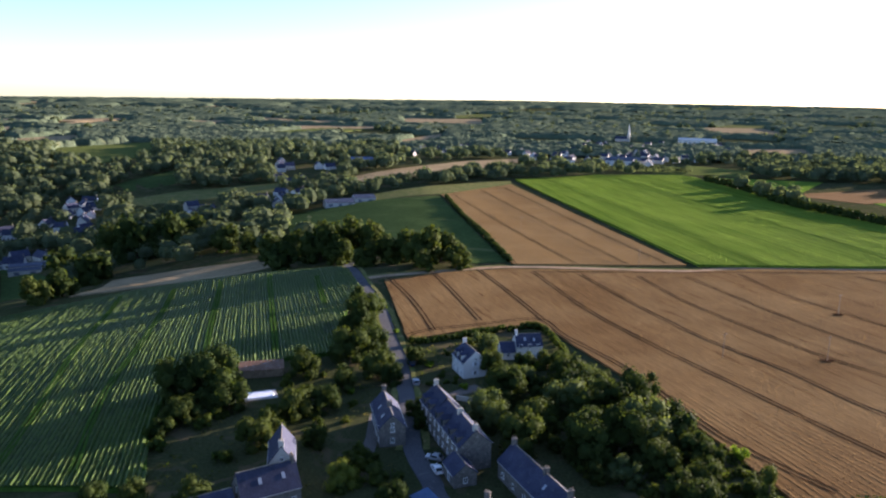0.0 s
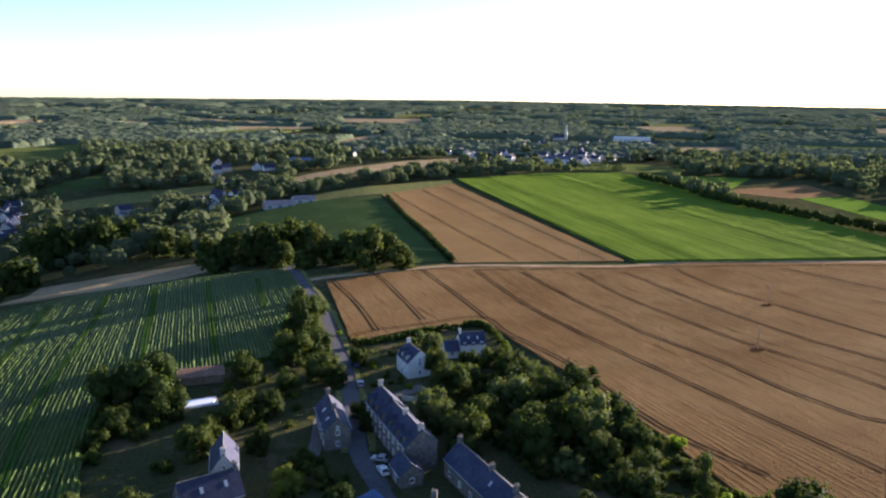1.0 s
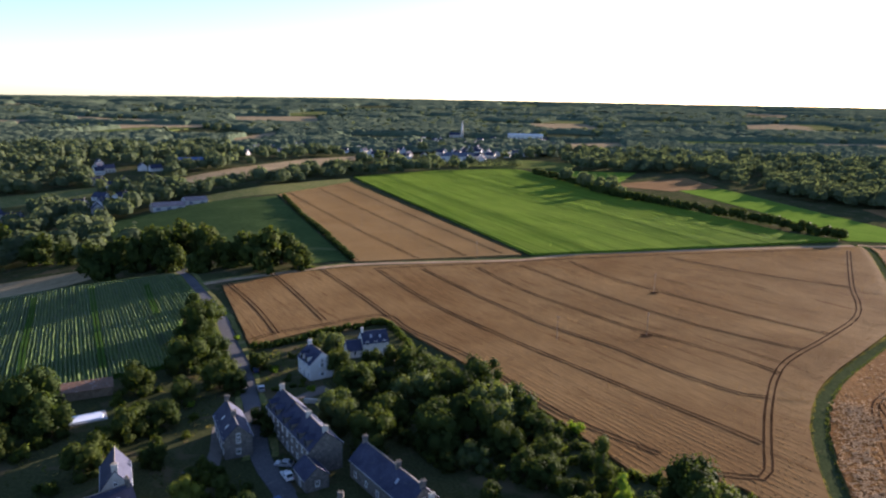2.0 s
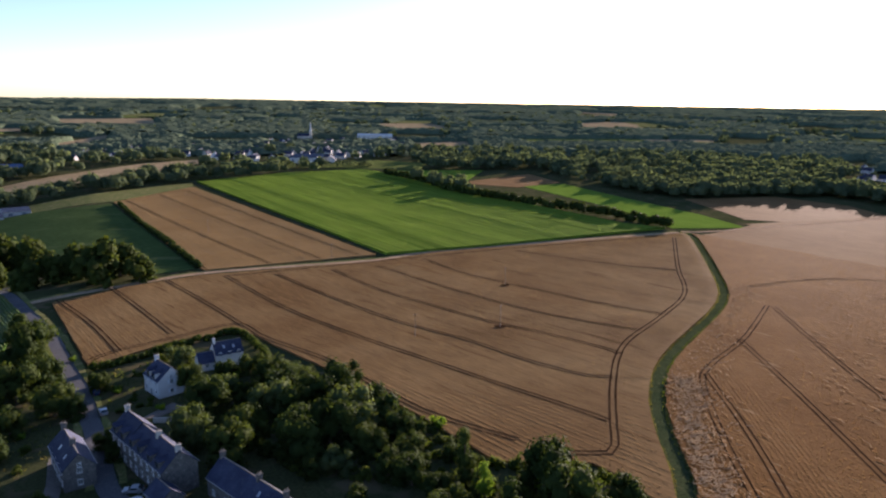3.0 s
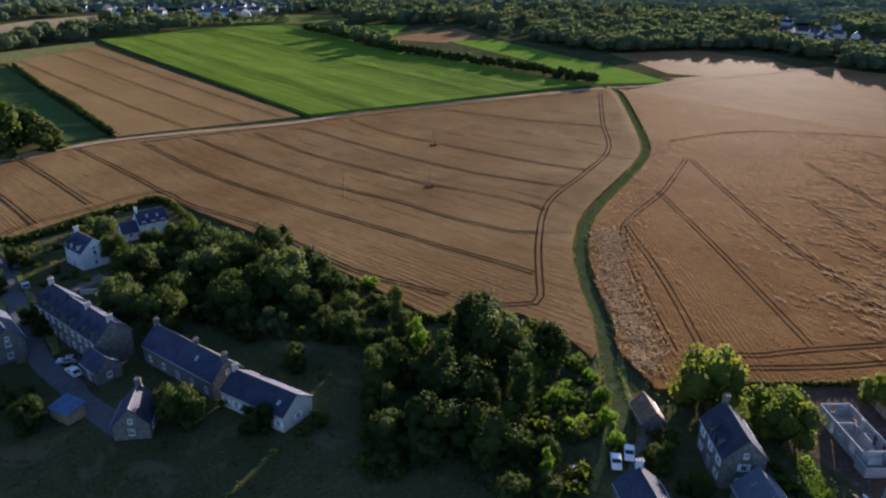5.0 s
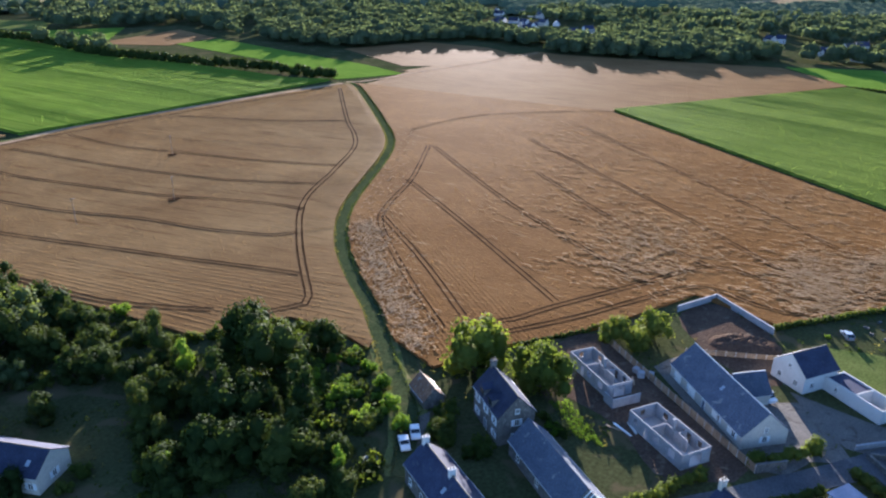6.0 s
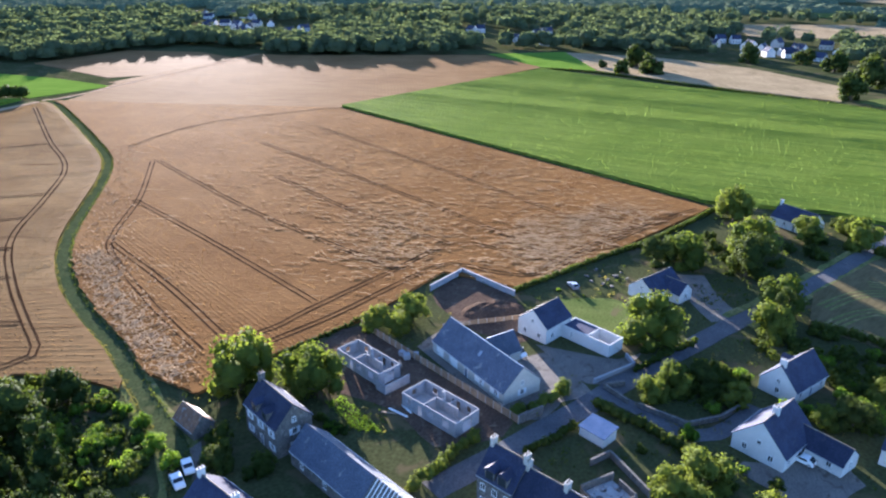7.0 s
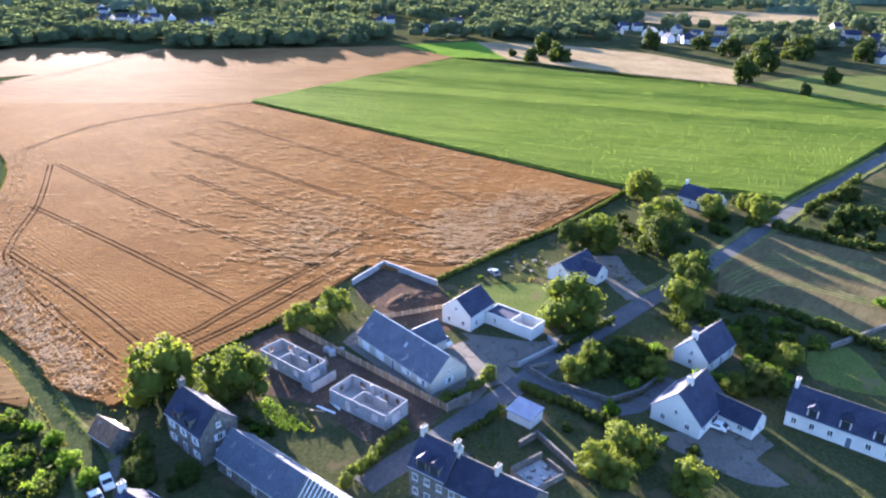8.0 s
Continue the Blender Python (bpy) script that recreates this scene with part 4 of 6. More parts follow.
def add_dormer(parent, u, side, width, eave, ridge, w=1.8, wall=None, roof=None):
    """A gabled dormer over the eaves: walls, roof and window."""
    run, fall = width / 2, (ridge - eave) / (width / 2)
    y0, top = side * (run + 0.03), eave + 1.75
    peak = top + 0.75
    y1 = side * max(0.3, run - (peak - eave) / fall - 0.1)
    y2 = side * max(0.3, run - (top - eave) / fall - 0.2)
    lo, hi = min(y0, y2), max(y0, y2)
    bm = box(u - w / 2, u + w / 2, lo, hi, eave - 0.3, top)
    body = part("dormer", bm, wall or RENDER, parent)
    bm = bmesh.new()
    front = y0 + side * 0.18
    a = [bm.verts.new((u + dx, front, z)) for dx, z in ((-w / 2 - 0.15, top - 0.1), (0, peak), (w / 2 + 0.15, top - 0.1), (0, top - 0.06))]
    b = [bm.verts.new((u + dx, y1, z)) for dx, z in ((-w / 2 - 0.15, top - 0.1), (0, peak), (w / 2 + 0.15, top - 0.1), (0, top - 0.06))]
    for i in range(4):
        j = (i + 1) % 4
        bm.faces.new((a[i], a[j], b[j], b[i]))
    bm.faces.new(a)
    bm.faces.new(b[::-1])
    bmesh.ops.recalc_face_normals(bm, faces=bm.faces[:])
    part("dormer_roof", bm, roof or SLATE, body)
    bm = box(u - w / 2 + 0.2, u + w / 2 - 0.2, min(y0, y0 + side * 0.05), max(y0, y0 + side * 0.05), eave, top - 0.2)
    part("dormer_window", bm, GLASS, body)


def house(x, y, turn, length, width, eave, ridge, label, wall=None, roof=None, chimneys=(), storeys=1, openings=(3, 2, 1, 1), dormers=(), skylights=(), shutters=False, name="house", door=True, group="", category="house", chimney_wall=None, bare=0.0):
    """A gabled house. openings: windows a storey on the front, back and two gable walls. bare: metres of roof without slates at the far end."""
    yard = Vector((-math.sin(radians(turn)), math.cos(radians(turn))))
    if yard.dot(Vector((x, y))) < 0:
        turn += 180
    wall, roof = wall or STONE, roof or SLATE
    top = thing(name, pose(x, y, rise(x, y), 0, 0, turn), label, category, group)
    body = prism([(-width / 2, -0.4), (width / 2, -0.4), (width / 2, eave), (0, ridge), (-width / 2, eave)], -length / 2, length / 2)
    part("wall", body, wall, top)
    covered = length - bare
    for side in (-1, 1):
        bm = roof_slope(width, eave, ridge, covered, side)
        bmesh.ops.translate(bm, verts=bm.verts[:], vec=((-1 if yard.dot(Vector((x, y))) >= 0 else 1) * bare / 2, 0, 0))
        slope = part("roof", bm, roof, top)
    if bare:
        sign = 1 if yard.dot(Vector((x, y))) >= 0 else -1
        for k in range(int(bare / 0.8)):
            u = sign * (length / 2 - 0.3 - k * 0.8)
            for side in (-1, 1):
                bm = bmesh.new()
                limb(bm, (u, 0, ridge + 0.15), (u, side * width / 2, eave + 0.15), 0.09, 0.09, 4)
                part("rafter", bm, FRAME, top)
    bm = bmesh.new()
    limb(bm, (-covered / 2 - 0.1 - bare / 2 * 0, 0, ridge + 0.1), (covered / 2 + 0.1, 0, ridge + 0.1), 0.12, 0.12, 6)
    if not bare:
        part("ridge_cap", bm, ZINC if roof is SLATE_PALE else TILE_OLD, top)
    else:
        bm.free()
    for side in (-1, 1):
        bm = bmesh.new()
        yy = side * (width / 2 + 0.36)
        zz = eave - 0.3 * (ridge - eave) / (width / 2)
        limb(bm, (-length / 2, yy, zz), (length / 2, yy, zz), 0.07, 0.07, 6)
        part("gutter", bm, ZINC, top)
    for u in chimneys:
        add_chimney(top, u * length / 2, ridge, material=chimney_wall or wall)
    for s, side in enumerate("fblr"):
        n, run = openings[s], length if side in "fb" else width
        for level in range(storeys):
            for k in range(n):
                u = (k + 0.5) / n * run - run / 2
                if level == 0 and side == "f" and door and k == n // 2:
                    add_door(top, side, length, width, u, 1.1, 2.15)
                else:
                    add_window(top, side, length, width, u, 0.9 + 2.7 * level, 1.0, 1.3, shutters)
    if ridge - eave > 2.6 and openings[2]:
        add_window(top, "l", length, width, 0, eave + 0.1, 0.8, 1.0)
    if ridge - eave > 2.6 and openings[3]:
        add_window(top, "r", length, width, 0, eave + 0.1, 0.8, 1.0)
    for u, side in dormers:
        add_dormer(top, u * length / 2, side, width, eave, ridge, wall=wall, roof=roof)
    fall = (ridge - eave) / (width / 2)
    for u, side, up in skylights:
        yy = side * width / 2 * (1 - up)
        z = eave + fall * width / 2 * up + 0.14
        bm = bmesh.new()
        v = [bm.verts.new((u * length / 2 + dx, yy + dy, z - side * dy * fall + dz)) for dz in (0, 0.08) for dx, dy in ((-0.33, -0.4), (0.33, -0.4), (0.33, 0.4), (-0.33, 0.4))]
        for f in ((0, 1, 5, 4), (1, 2, 6, 5), (2, 3, 7, 6), (3, 0, 4, 7), (4, 5, 6, 7)):
            bm.faces.new([v[i] for i in f])
        part("skylight", bm, SKYLIGHT, top)
    HOUSES.append((x, y, max(length, width) / 2 + 2))
    return top


def shed(x, y, turn, length, width, low, high, label, wall, roof, category="shed"):
    """A small lean-to with one sloping roof."""
    top = thing("shed", pose(x, y, 0, 0, 0, turn), label, category)
    part("wall", prism([(-width / 2, -0.2), (width / 2, -0.2), (width / 2, high), (-width / 2, low)], -length / 2, length / 2), wall, top)
    k = (high - low) / width
    part("roof", prism([(-width / 2 - 0.3, low - 0.3 * k + 0.02), (width / 2 + 0.3, high + 0.3 * k + 0.02), (width / 2 + 0.3, high + 0.3 * k + 0.14), (-width / 2 - 0.3, low - 0.3 * k + 0.14)], -length / 2 - 0.25, length / 2 + 0.25), roof, top)
    add_door(top, "l", length, width, 0, 0.95, min(low - 0.1, 2.0), TIMBER)
    HOUSES.append((x, y, max(length, width) / 2 + 1))
    return top


def shell(x, y, turn, length, width, high, annex, label):
    """A house being built: block walls with openings and partitions, no roof yet."""
    top = thing("house_shell", pose(x, y, 0, 0, 0, turn), label, "building site")
    part("floor_slab", box(-length / 2 - 0.1, length / 2 + 0.1, -width / 2 - 0.1, width / 2 + 0.1, -0.2, 0.2), CONCRETE, top)

    def run(along_x, at, a, b, holes, tall=high, name="wall"):
        bm, here = bmesh.new(), a
        for h0, h1, s0, s1 in [*holes, (b, b, 0, 0)]:
            piece = ((here, h0, at - 0.1, at + 0.1) if along_x else (at - 0.1, at + 0.1, here, h0))
            add_box(bm, *piece, 0.2, tall)
            if h1 > h0:
                for z0, z1 in ((0.2, s0), (s1, tall)):
                    if z1 > z0 + 0.02:
                        add_box(bm, *((h0, h1, at - 0.1, at + 0.1) if along_x else (at - 0.1, at + 0.1, h0, h1)), z0, z1)
            here = h1
        part(name, bm, BLOCK, top)

    l, w = length / 2, width / 2
    run(True, -w, -l, l, [(-l + 1.4, -l + 2.4, 1.1, 2.4), (-l + 4.3, -l + 5.4, 0.2, 2.3), (-0.3, 1.2, 1.1, 2.4), (l - 3.4, l - 1.8, 0.9, 2.4)])
    run(True, w, -l, l, [(-l + 2.0, -l + 3.4, 1.1, 2.4), (0.2, 2.4, 0.2, 2.3), (l - 3.0, l - 1.9, 1.1, 2.4)])
    run(False, -l, -w + 0.1, w - 0.1, [(-0.6, 0.5, 1.1, 2.4)])
    run(False, l, -w + 0.1, w - 0.1, [(-1.4, 1.2, 0.2, 2.4)])
    run(False, -l + 5.2, -w + 0.1, w * 0.3, [], high - 0.5, "partition")
    run(True, w * 0.3, -l + 5.2, l * 0.55, [(-0.5, 0.4, 0.2, 2.3)], high - 0.5, "partition")
    run(False, l * 0.2, w * 0.3, w - 0.1, [], high - 0.5, "partition")
    part("chimney", box(-0.5, 0.1, w * 0.3, w * 0.3 + 0.6, 0.2, high + 1.3), BLOCK, top)
    if annex:
        part("annex_wall", box(l + 0.2, l + 3.2, -w - 1.0, -w - 0.8, -0.1, high - 0.9), BLOCK, top)
        part("annex_wall", box(l + 3.0, l + 3.2, -w - 0.79, w - 0.2, -0.1, high - 0.9), BLOCK, top)
    HOUSES.append((x, y, length / 2 + 2))
    return top


def garden_wall(points, high, thick, label, material, name="garden_wall", cap=True):
    """A wall along a line: one block a stretch, with a cap."""
    top = thing(name, pose(0, 0, 0), label, "wall")
    for (x0, y0), (x1, y1) in zip(points, points[1:]):
        d = Vector((x1 - x0, y1 - y0))
        bm = box(0, d.length, -thick / 2, thick / 2, -0.3, high)
        if cap:
            add_box(bm, -0.03, d.length + 0.03, -thick / 2 - 0.06, thick / 2 + 0.06, high + 0.003, high + 0.1)
        bmesh.ops.transform(bm, matrix=pose(x0, y0, 0, 0, 0, math.degrees(math.atan2(d.y, d.x))), verts=bm.verts[:])
        part("stretch", bm, material, top)
    return top


def panel_fence(points, high, label):
    """A fence of concrete posts with panels of timber between them."""
    top = thing("panel_fence", pose(0, 0, 0), label, "fence")
    for (x0, y0), (x1, y1) in zip(points, points[1:]):
        d = Vector((x1 - x0, y1 - y0))
        n = max(1, round(d.length / 2.2))
        turn = math.degrees(math.atan2(d.y, d.x))
        for k in range(n + 1):
            p = Vector((x0, y0)) + d * k / n
            bm = box(-0.07, 0.07, -0.07, 0.07, -0.2, high + 0.08)
            bmesh.ops.transform(bm, matrix=pose(p.x, p.y, 0, 0, 0, turn), verts=bm.verts[:])
            part("post", bm, CONCRETE, top)
            if k < n:
                bm = box(0.08, d.length / n - 0.08, -0.03, 0.03, 0.05, high)
                bmesh.ops.transform(bm, matrix=pose(p.x, p.y, 0, 0, 0, turn), verts=bm.verts[:])
                part("panel", bm, TIMBER, top)
    return top


def make_car(paint, label, van=False):
    """A parked car, nose to +x."""
    top = thing("van" if van else "car", pose(0, 0, -500), label, "van" if van else "car")
    if van:
        outline = [(-2.5, 0.35), (2.45, 0.35), (2.5, 0.95), (1.75, 1.15), (1.15, 1.95), (-2.45, 2.0), (-2.5, 1.9)]
        glass = [(1.2, 1.86), (1.78, 1.18), (1.84, 1.2), (1.26, 1.9)]
        half, wheels = 0.95, 1.55
    else:
        outline = [(-2.0, 0.3), (2.02, 0.3), (2.08, 0.62), (1.95, 0.82), (0.95, 0.95), (0.35, 1.42), (-1.1, 1.46), (-1.9, 1.0), (-2.05, 0.85)]
        glass = [(0.36, 1.4), (0.93, 0.98), (0.99, 1.0), (0.42, 1.43)]
        half, wheels = 0.86, 1.28

    def across(shape, w):
        bm = bmesh.new()
        a, b = ([bm.verts.new((px, s * w, pz)) for px, pz in shape] for s in (-1, 1))
        bm.faces.new(a)
        bm.faces.new(b[::-1])
        for i in range(len(shape)):
            j = (i + 1) % len(shape)
            bm.faces.new((a[j], a[i], b[i], b[j]))
        bmesh.ops.recalc_face_normals(bm, faces=bm.faces[:])
        return bm

    bm = across(outline, half)
    bmesh.ops.bevel(bm, geom=bm.edges[:], offset=0.07, segments=2, affect="EDGES")
    body = part("body", bm, paint, top)
    part("windscreen", across(glass, half - 0.12), GLASS, body)
    sill = [(-0.95, 0.98), (0.72, 0.98), (0.3, 1.34), (-0.85, 1.38)] if not van else [(0.55, 1.2), (1.5, 1.2), (1.1, 1.8), (0.55, 1.8)]
    part("side_windows", across(sill, half + 0.012), GLASS, body)
    back = [(-1.93, 1.02), (-1.86, 1.02), (-1.12, 1.42), (-1.2, 1.46)] if not van else [(-2.53, 1.3), (-2.44, 1.3), (-2.44, 1.8), (-2.52, 1.8)]
    part("rear_window", across(back, half - 0.15), GLASS, body)
    for s in (-1, 1):
        nose, tail = outline[2][0], outline[0][0]
        part("headlight", box(nose - 0.14, nose + 0.02, s * (half - 0.22) - 0.16, s * (half - 0.22) + 0.16, 0.62, 0.78), LAMP_CLEAR, top)
        part("tail_light", box(tail - 0.06, tail + 0.08, s * (half - 0.16) - 0.1, s * (half - 0.16) + 0.1, 0.7, 0.95), LAMP_RED, top)
        for u in (-wheels, wheels):
            bm = bmesh.new()
            limb(bm, (u, s * (half - 0.2), 0.31), (u, s * (half + 0.01), 0.31), 0.31, 0.31, 14)
            tyre = part("wheel", bm, RUBBER, top)
            bm = bmesh.new()
            limb(bm, (u, s * (half - 0.1), 0.31), (u, s * (half + 0.025), 0.31), 0.19, 0.18, 10)
            part("rim", bm, RIM, tyre)
    return top


HOUSES = []
TERRACE = "terraced stone houses along the village road"
# village along the road
house(8.6, 201.4, -69, 9.0, 7.4, 5.0, 8.2, "white rendered house with slate roof above the wheat field", RENDER, SLATE, (-0.9,), 2, (3, 3, 0, 1), ((-0.35, -1), (0.4, -1)), shutters=True)
house(27.6, 216.8, 9, 8.4, 6.2, 4.4, 7.4, "white rendered house with slate roof and skylights", RENDER, SLATE, (-0.9,), 2, (3, 2, 1, 0), skylights=((-0.3, -1, 0.5), (0.4, -1, 0.45)))
house(20.9, 214.9, 9, 4.7, 4.8, 2.6, 5.2, "low slate-roofed wing beside a white house", RENDER, SLATE, (), 1, (1, 1, 0, 1), door=False)
house(-12.6, 161.0, -77, 14.8, 6.2, 4.8, 7.9, "long stone house with slate roof on the road", STONE, SLATE, (-0.95, 0.3), 2, (5, 4, 1, 1), skylights=((-0.2, -1, 0.4), (0.5, -1, 0.4)))
for k, (ridge, chimneys) in enumerate(((9.6, (-0.9,)), (9.2, (0.85,)), (9.5, (0.9,)))):
    house(0.3 + 3.1 * k, 164.9 - 8.5 * k, -70, 8.96, 7.6, 6.0, ridge, "grey stone terraced house with slate roof and dormers", STONE, SLATE, chimneys, 2, (3, 3, 0, 0), ((-0.45, -1), (0.45, -1)), group=TERRACE, chimney_wall=CREAM)
house(4.6, 139.6, -70, 6.5, 5.2, 3.0, 5.2, "small outbuilding with slate roof beside the road", STONE, SLATE, (), 1, (1, 1, 0, 1))
house(20.6, 131.6, -67, 23.0, 7.0, 4.2, 7.5, "long stone farmhouse with dark slate roof", STONE, SLATE, (-0.96, 0.2, 0.97), 1, (5, 4, 0, 1), skylights=((0.4, -1, 0.5),))
house(29.8, 112.4, -62, 15.7, 7.6, 3.5, 6.0, "stone farmhouse with white windows and slate roof", CREAM, SLATE, (-0.97,), 1, (6, 3, 0, 1), skylights=((0.7, -1, 0.4),), shutters=True)
house(-34.0, 141.3, -78, 10.6, 5.2, 5.2, 8.6, "tall narrow stone house with slate roof", CREAM, SLATE, (-0.93,), 2, (2, 2, 1, 1))
house(-34.3, 128.8, 31, 11.8, 7.2, 4.2, 8.2, "broad stone house with dark slate roof", STONE, SLATE, (0.9,), 1, (4, 3, 1, 1), skylights=((-0.3, -1, 0.5), (0.5, -1, 0.5)))
house(-44.4, 122.4, 31, 10.0, 6.0, 3.0, 5.6, "low farm wing with dark roof", STONE, SLATE, (), 1, (3, 2, 1, 0))
house(8.0, 118.6, -112, 8.0, 6.2, 3.2, 6.4, "small stone house with slate roof under a tree", STONE, SLATE, (0.9,), 1, (2, 2, 1, 1))
shed(-2.6, 127.6, -60, 5.0, 3.6, 2.2, 2.9, "small shed with blue-grey sheet roof", TIMBER, SHEET)
shed(-52.6, 196.4, 14, 12.5, 5.0, 2.4, 3.2, "long low shed with rusty roof behind the pool", TIMBER, RUST)
house(69.6, 53.2, -113, 15.5, 7.0, 4.0, 7.0, "stone house with dark slate roof beside the lane", STONE, SLATE, (0.18, -0.95), 1, (4, 3, 1, 1), skylights=((0.3, -1, 0.45),), chimney_wall=RENDER)
house(90.0, 74.3, -115, 6.6, 4.2, 2.0, 4.2, "old stone shed with dark roof at the lane's end", STONE, RUST, (), 1, (0, 0, 0, 0), name="shed", category="shed", door=False)
# houses round the western lane
house(92.6, 58.3, -121, 11.0, 7.0, 6.0, 9.6, "tall granite house with slate roof and dormers", STONE, SLATE, (-0.93,), 2, (3, 2, 0, 1), ((-0.35, -1), (0.3, -1)), shutters=True)
house(83.0, 39.6, -119, 26.0, 7.0, 3.2, 6.6, "long barn with pale slate roof, partly stripped to the rafters", STONE, SLATE_PALE, (), 1, (4, 3, 0, 0), skylights=((0.0, 1, 0.3),), bare=7.5, category="barn")
for k, (ridge, eave, mark) in enumerate(((10.0, 6.3, "with dormers and white windows"), (9.0, 5.6, "with plain slate roof"), (8.9, 5.6, "with plain slate roof"))):
    house(88.1 - 2.9 * k, 15.6 - 6.2 * k, -115, 6.8, 7.2, eave, ridge, "joined stone village house " + mark, STONE, SLATE, (-0.95,) if k else (-0.92, 0.95), 2, (3, 2, 1 if k == 0 else 0, 0), ((-0.3, -1), (0.4, -1)) if k == 0 else (), group="row of joined village houses", chimney_wall=CREAM)
new_house = house(125.1, 28.6, -129, 24.6, 9.2, 2.9, 7.0, "long new house with broad blue-grey slate roof", CREAM, SLATE_PALE, (), 1, (5, 4, 1, 1), skylights=((0.1, -1, 0.55),), shutters=True)
for u, w, z0, z1 in ((-9.3, 2.2, 0.3, 2.3), (-4.2, 2.4, 0.3, 2.3), (3.9, 1.7, 0.9, 2.2), (8.6, 1.1, 0.9, 2.2)):
    bm = bmesh.new()
    slab_on(bm, *wall_base("f", 24.6, 9.2), u - w / 2, u + w / 2, z0, z1, 0.06, 0.12)
    part("window_board", bm, FRAME, new_house, "white board over a window opening")
house(130.8, 26.6, -39, 7.0, 6.2, 2.7, 5.8, "cross wing with blue-grey slate roof", CREAM, SLATE_PALE, (), 1, (1, 1, 0, 1), door=False)
house(145.5, 19.3, -28, 9.2, 8.0, 4.0, 7.2, "new white house with slate roof, still unfinished", RENDER, SLATE, (), 1, (2, 2, 2, 1))
shell(118.5, 51.9, -119, 13.8, 5.6, 3.0, True, "grey block walls of a house under construction")
shell(107.5, 32.8, -117, 14.0, 6.2, 3.1, False, "pale block walls of an unfinished roofless house")
house(116.0, -26.2, -33, 11.0, 9.4, 3.0, 7.6, "white gabled house with slate roof on a gravel drive", RENDER, SLATE, (-0.2,), 1, (3, 2, 2, 1))
house(115.2, -34.2, -127, 9.2, 5.2, 2.4, 4.6, "low garage wing with slate roof", RENDER, SLATE, (), 1, (2, 1, 0, 1), door=False, category="garage")
house(137.6, -32.3, -37, 11.5, 7.6, 3.0, 7.0, "white house with slate roof and skylights among shrubs", RENDER, SLATE, (-0.9,), 1, (3, 2, 1, 1), ((0.4, 1),), ((-0.1, 1, 0.4), (0.3, 1, 0.4)))
house(114.2, -54.0, -119, 21.0, 6.6, 3.4, 7.0, "long white cottage with slate roof and dormers", RENDER, SLATE, (-0.97, 0.5), 1, (7, 5, 1, 1), ((-0.6, -1), (-0.1, -1), (0.4, -1)))
house(238.6, -47.0, -133, 13.5, 8.0, 3.0, 6.4, "house with dark slate roof behind garden trees", RENDER, SLATE, (-0.95,), 1, (4, 3, 1, 1))
house(174.6, -4.6, -34, 12.0, 7.6, 2.7, 5.6, "low white house with grey slate roof on a gravel yard", RENDER, SLATE, (), 1, (3, 2, 1, 1))
house(173.4, -9.6, -124, 6.0, 5.4, 2.6, 4.9, "white gabled wing with grey slate roof", RENDER, SLATE, (), 1, (1, 1, 0, 1), door=False)
shed(109.4, 3.6, -121, 5.2, 3.8, 2.0, 2.5, "garden shed with blue sheet roof and white walls", RENDER, SHEET)

# a roofless outbuilding: low walls round a floor of rubble
ruin = thing("ruin", pose(94.4, 0.4, 0, 0, 0, -45), "roofless stone outbuilding with low walls and rubble inside", "ruin")
for size, high in (((-3.4, 3.4, -3.0, -2.65), 1.1), ((-3.4, 3.4, 2.65, 3.0), 1.5), ((-3.4, -3.05, -2.64, 2.64), 0.9), ((3.05, 3.4, -2.64, 1.2), 1.3)):
    part("wall", box(*size, -0.3, high, 0.04), STONE, ruin)
part("rubble_floor", box(-3.04, 3.04, -2.64, 2.64, -0.2, 0.12), CONCRETE, ruin)
HEAP = random.Random(27)
for _ in range(26):
    w, u, v = HEAP.uniform(0.15, 0.5), HEAP.uniform(-2.5, 2.5), HEAP.uniform(-2.1, 2.1)
    bm = box(-w, w, -w * 0.7, w * 0.7, 0, w * 0.7, 0.06)
    bmesh.ops.transform(bm, matrix=pose(u, v, 0.1, HEAP.uniform(-12, 12), HEAP.uniform(-12, 12), HEAP.uniform(0, 180)), verts=bm.verts[:])
    part("rubble", bm, CONCRETE if HEAP.random() < 0.6 else STONE, ruin)
HOUSES.append((94.4, 0.4, 5))

# flat-roofed wing of the white new house, its far half still open
wing = thing("house_wing", pose(143.6, 8.4, 0, 0, 0, -120), "white flat-roofed wing, half of it roofless", "house")
for name, size in (("wall", (-6.5, 6.5, -2.6, -2.35)), ("wall", (-6.5, 6.5, 2.35, 2.6)), ("wall", (-6.5, -6.25, -2.34, 2.34)), ("wall", (6.25, 6.5, -2.34, 2.34)), ("wall", (0.4, 0.65, -2.34, 2.34))):
    part(name, box(*size, -0.3, 3.0), RENDER, wing)
part("roof", box(-6.24, 0.39, -2.34, 2.34, 2.5, 2.7), SLATE, wing)
part("floor_slab", box(0.66, 6.24, -2.34, 2.34, 0.0, 0.15), CONCRETE, wing)
add_window(wing, "f", 13, 5.2, -3.5, 0.9, 0.7, 1.3)
HOUSES.append((143.6, 8.4, 8))

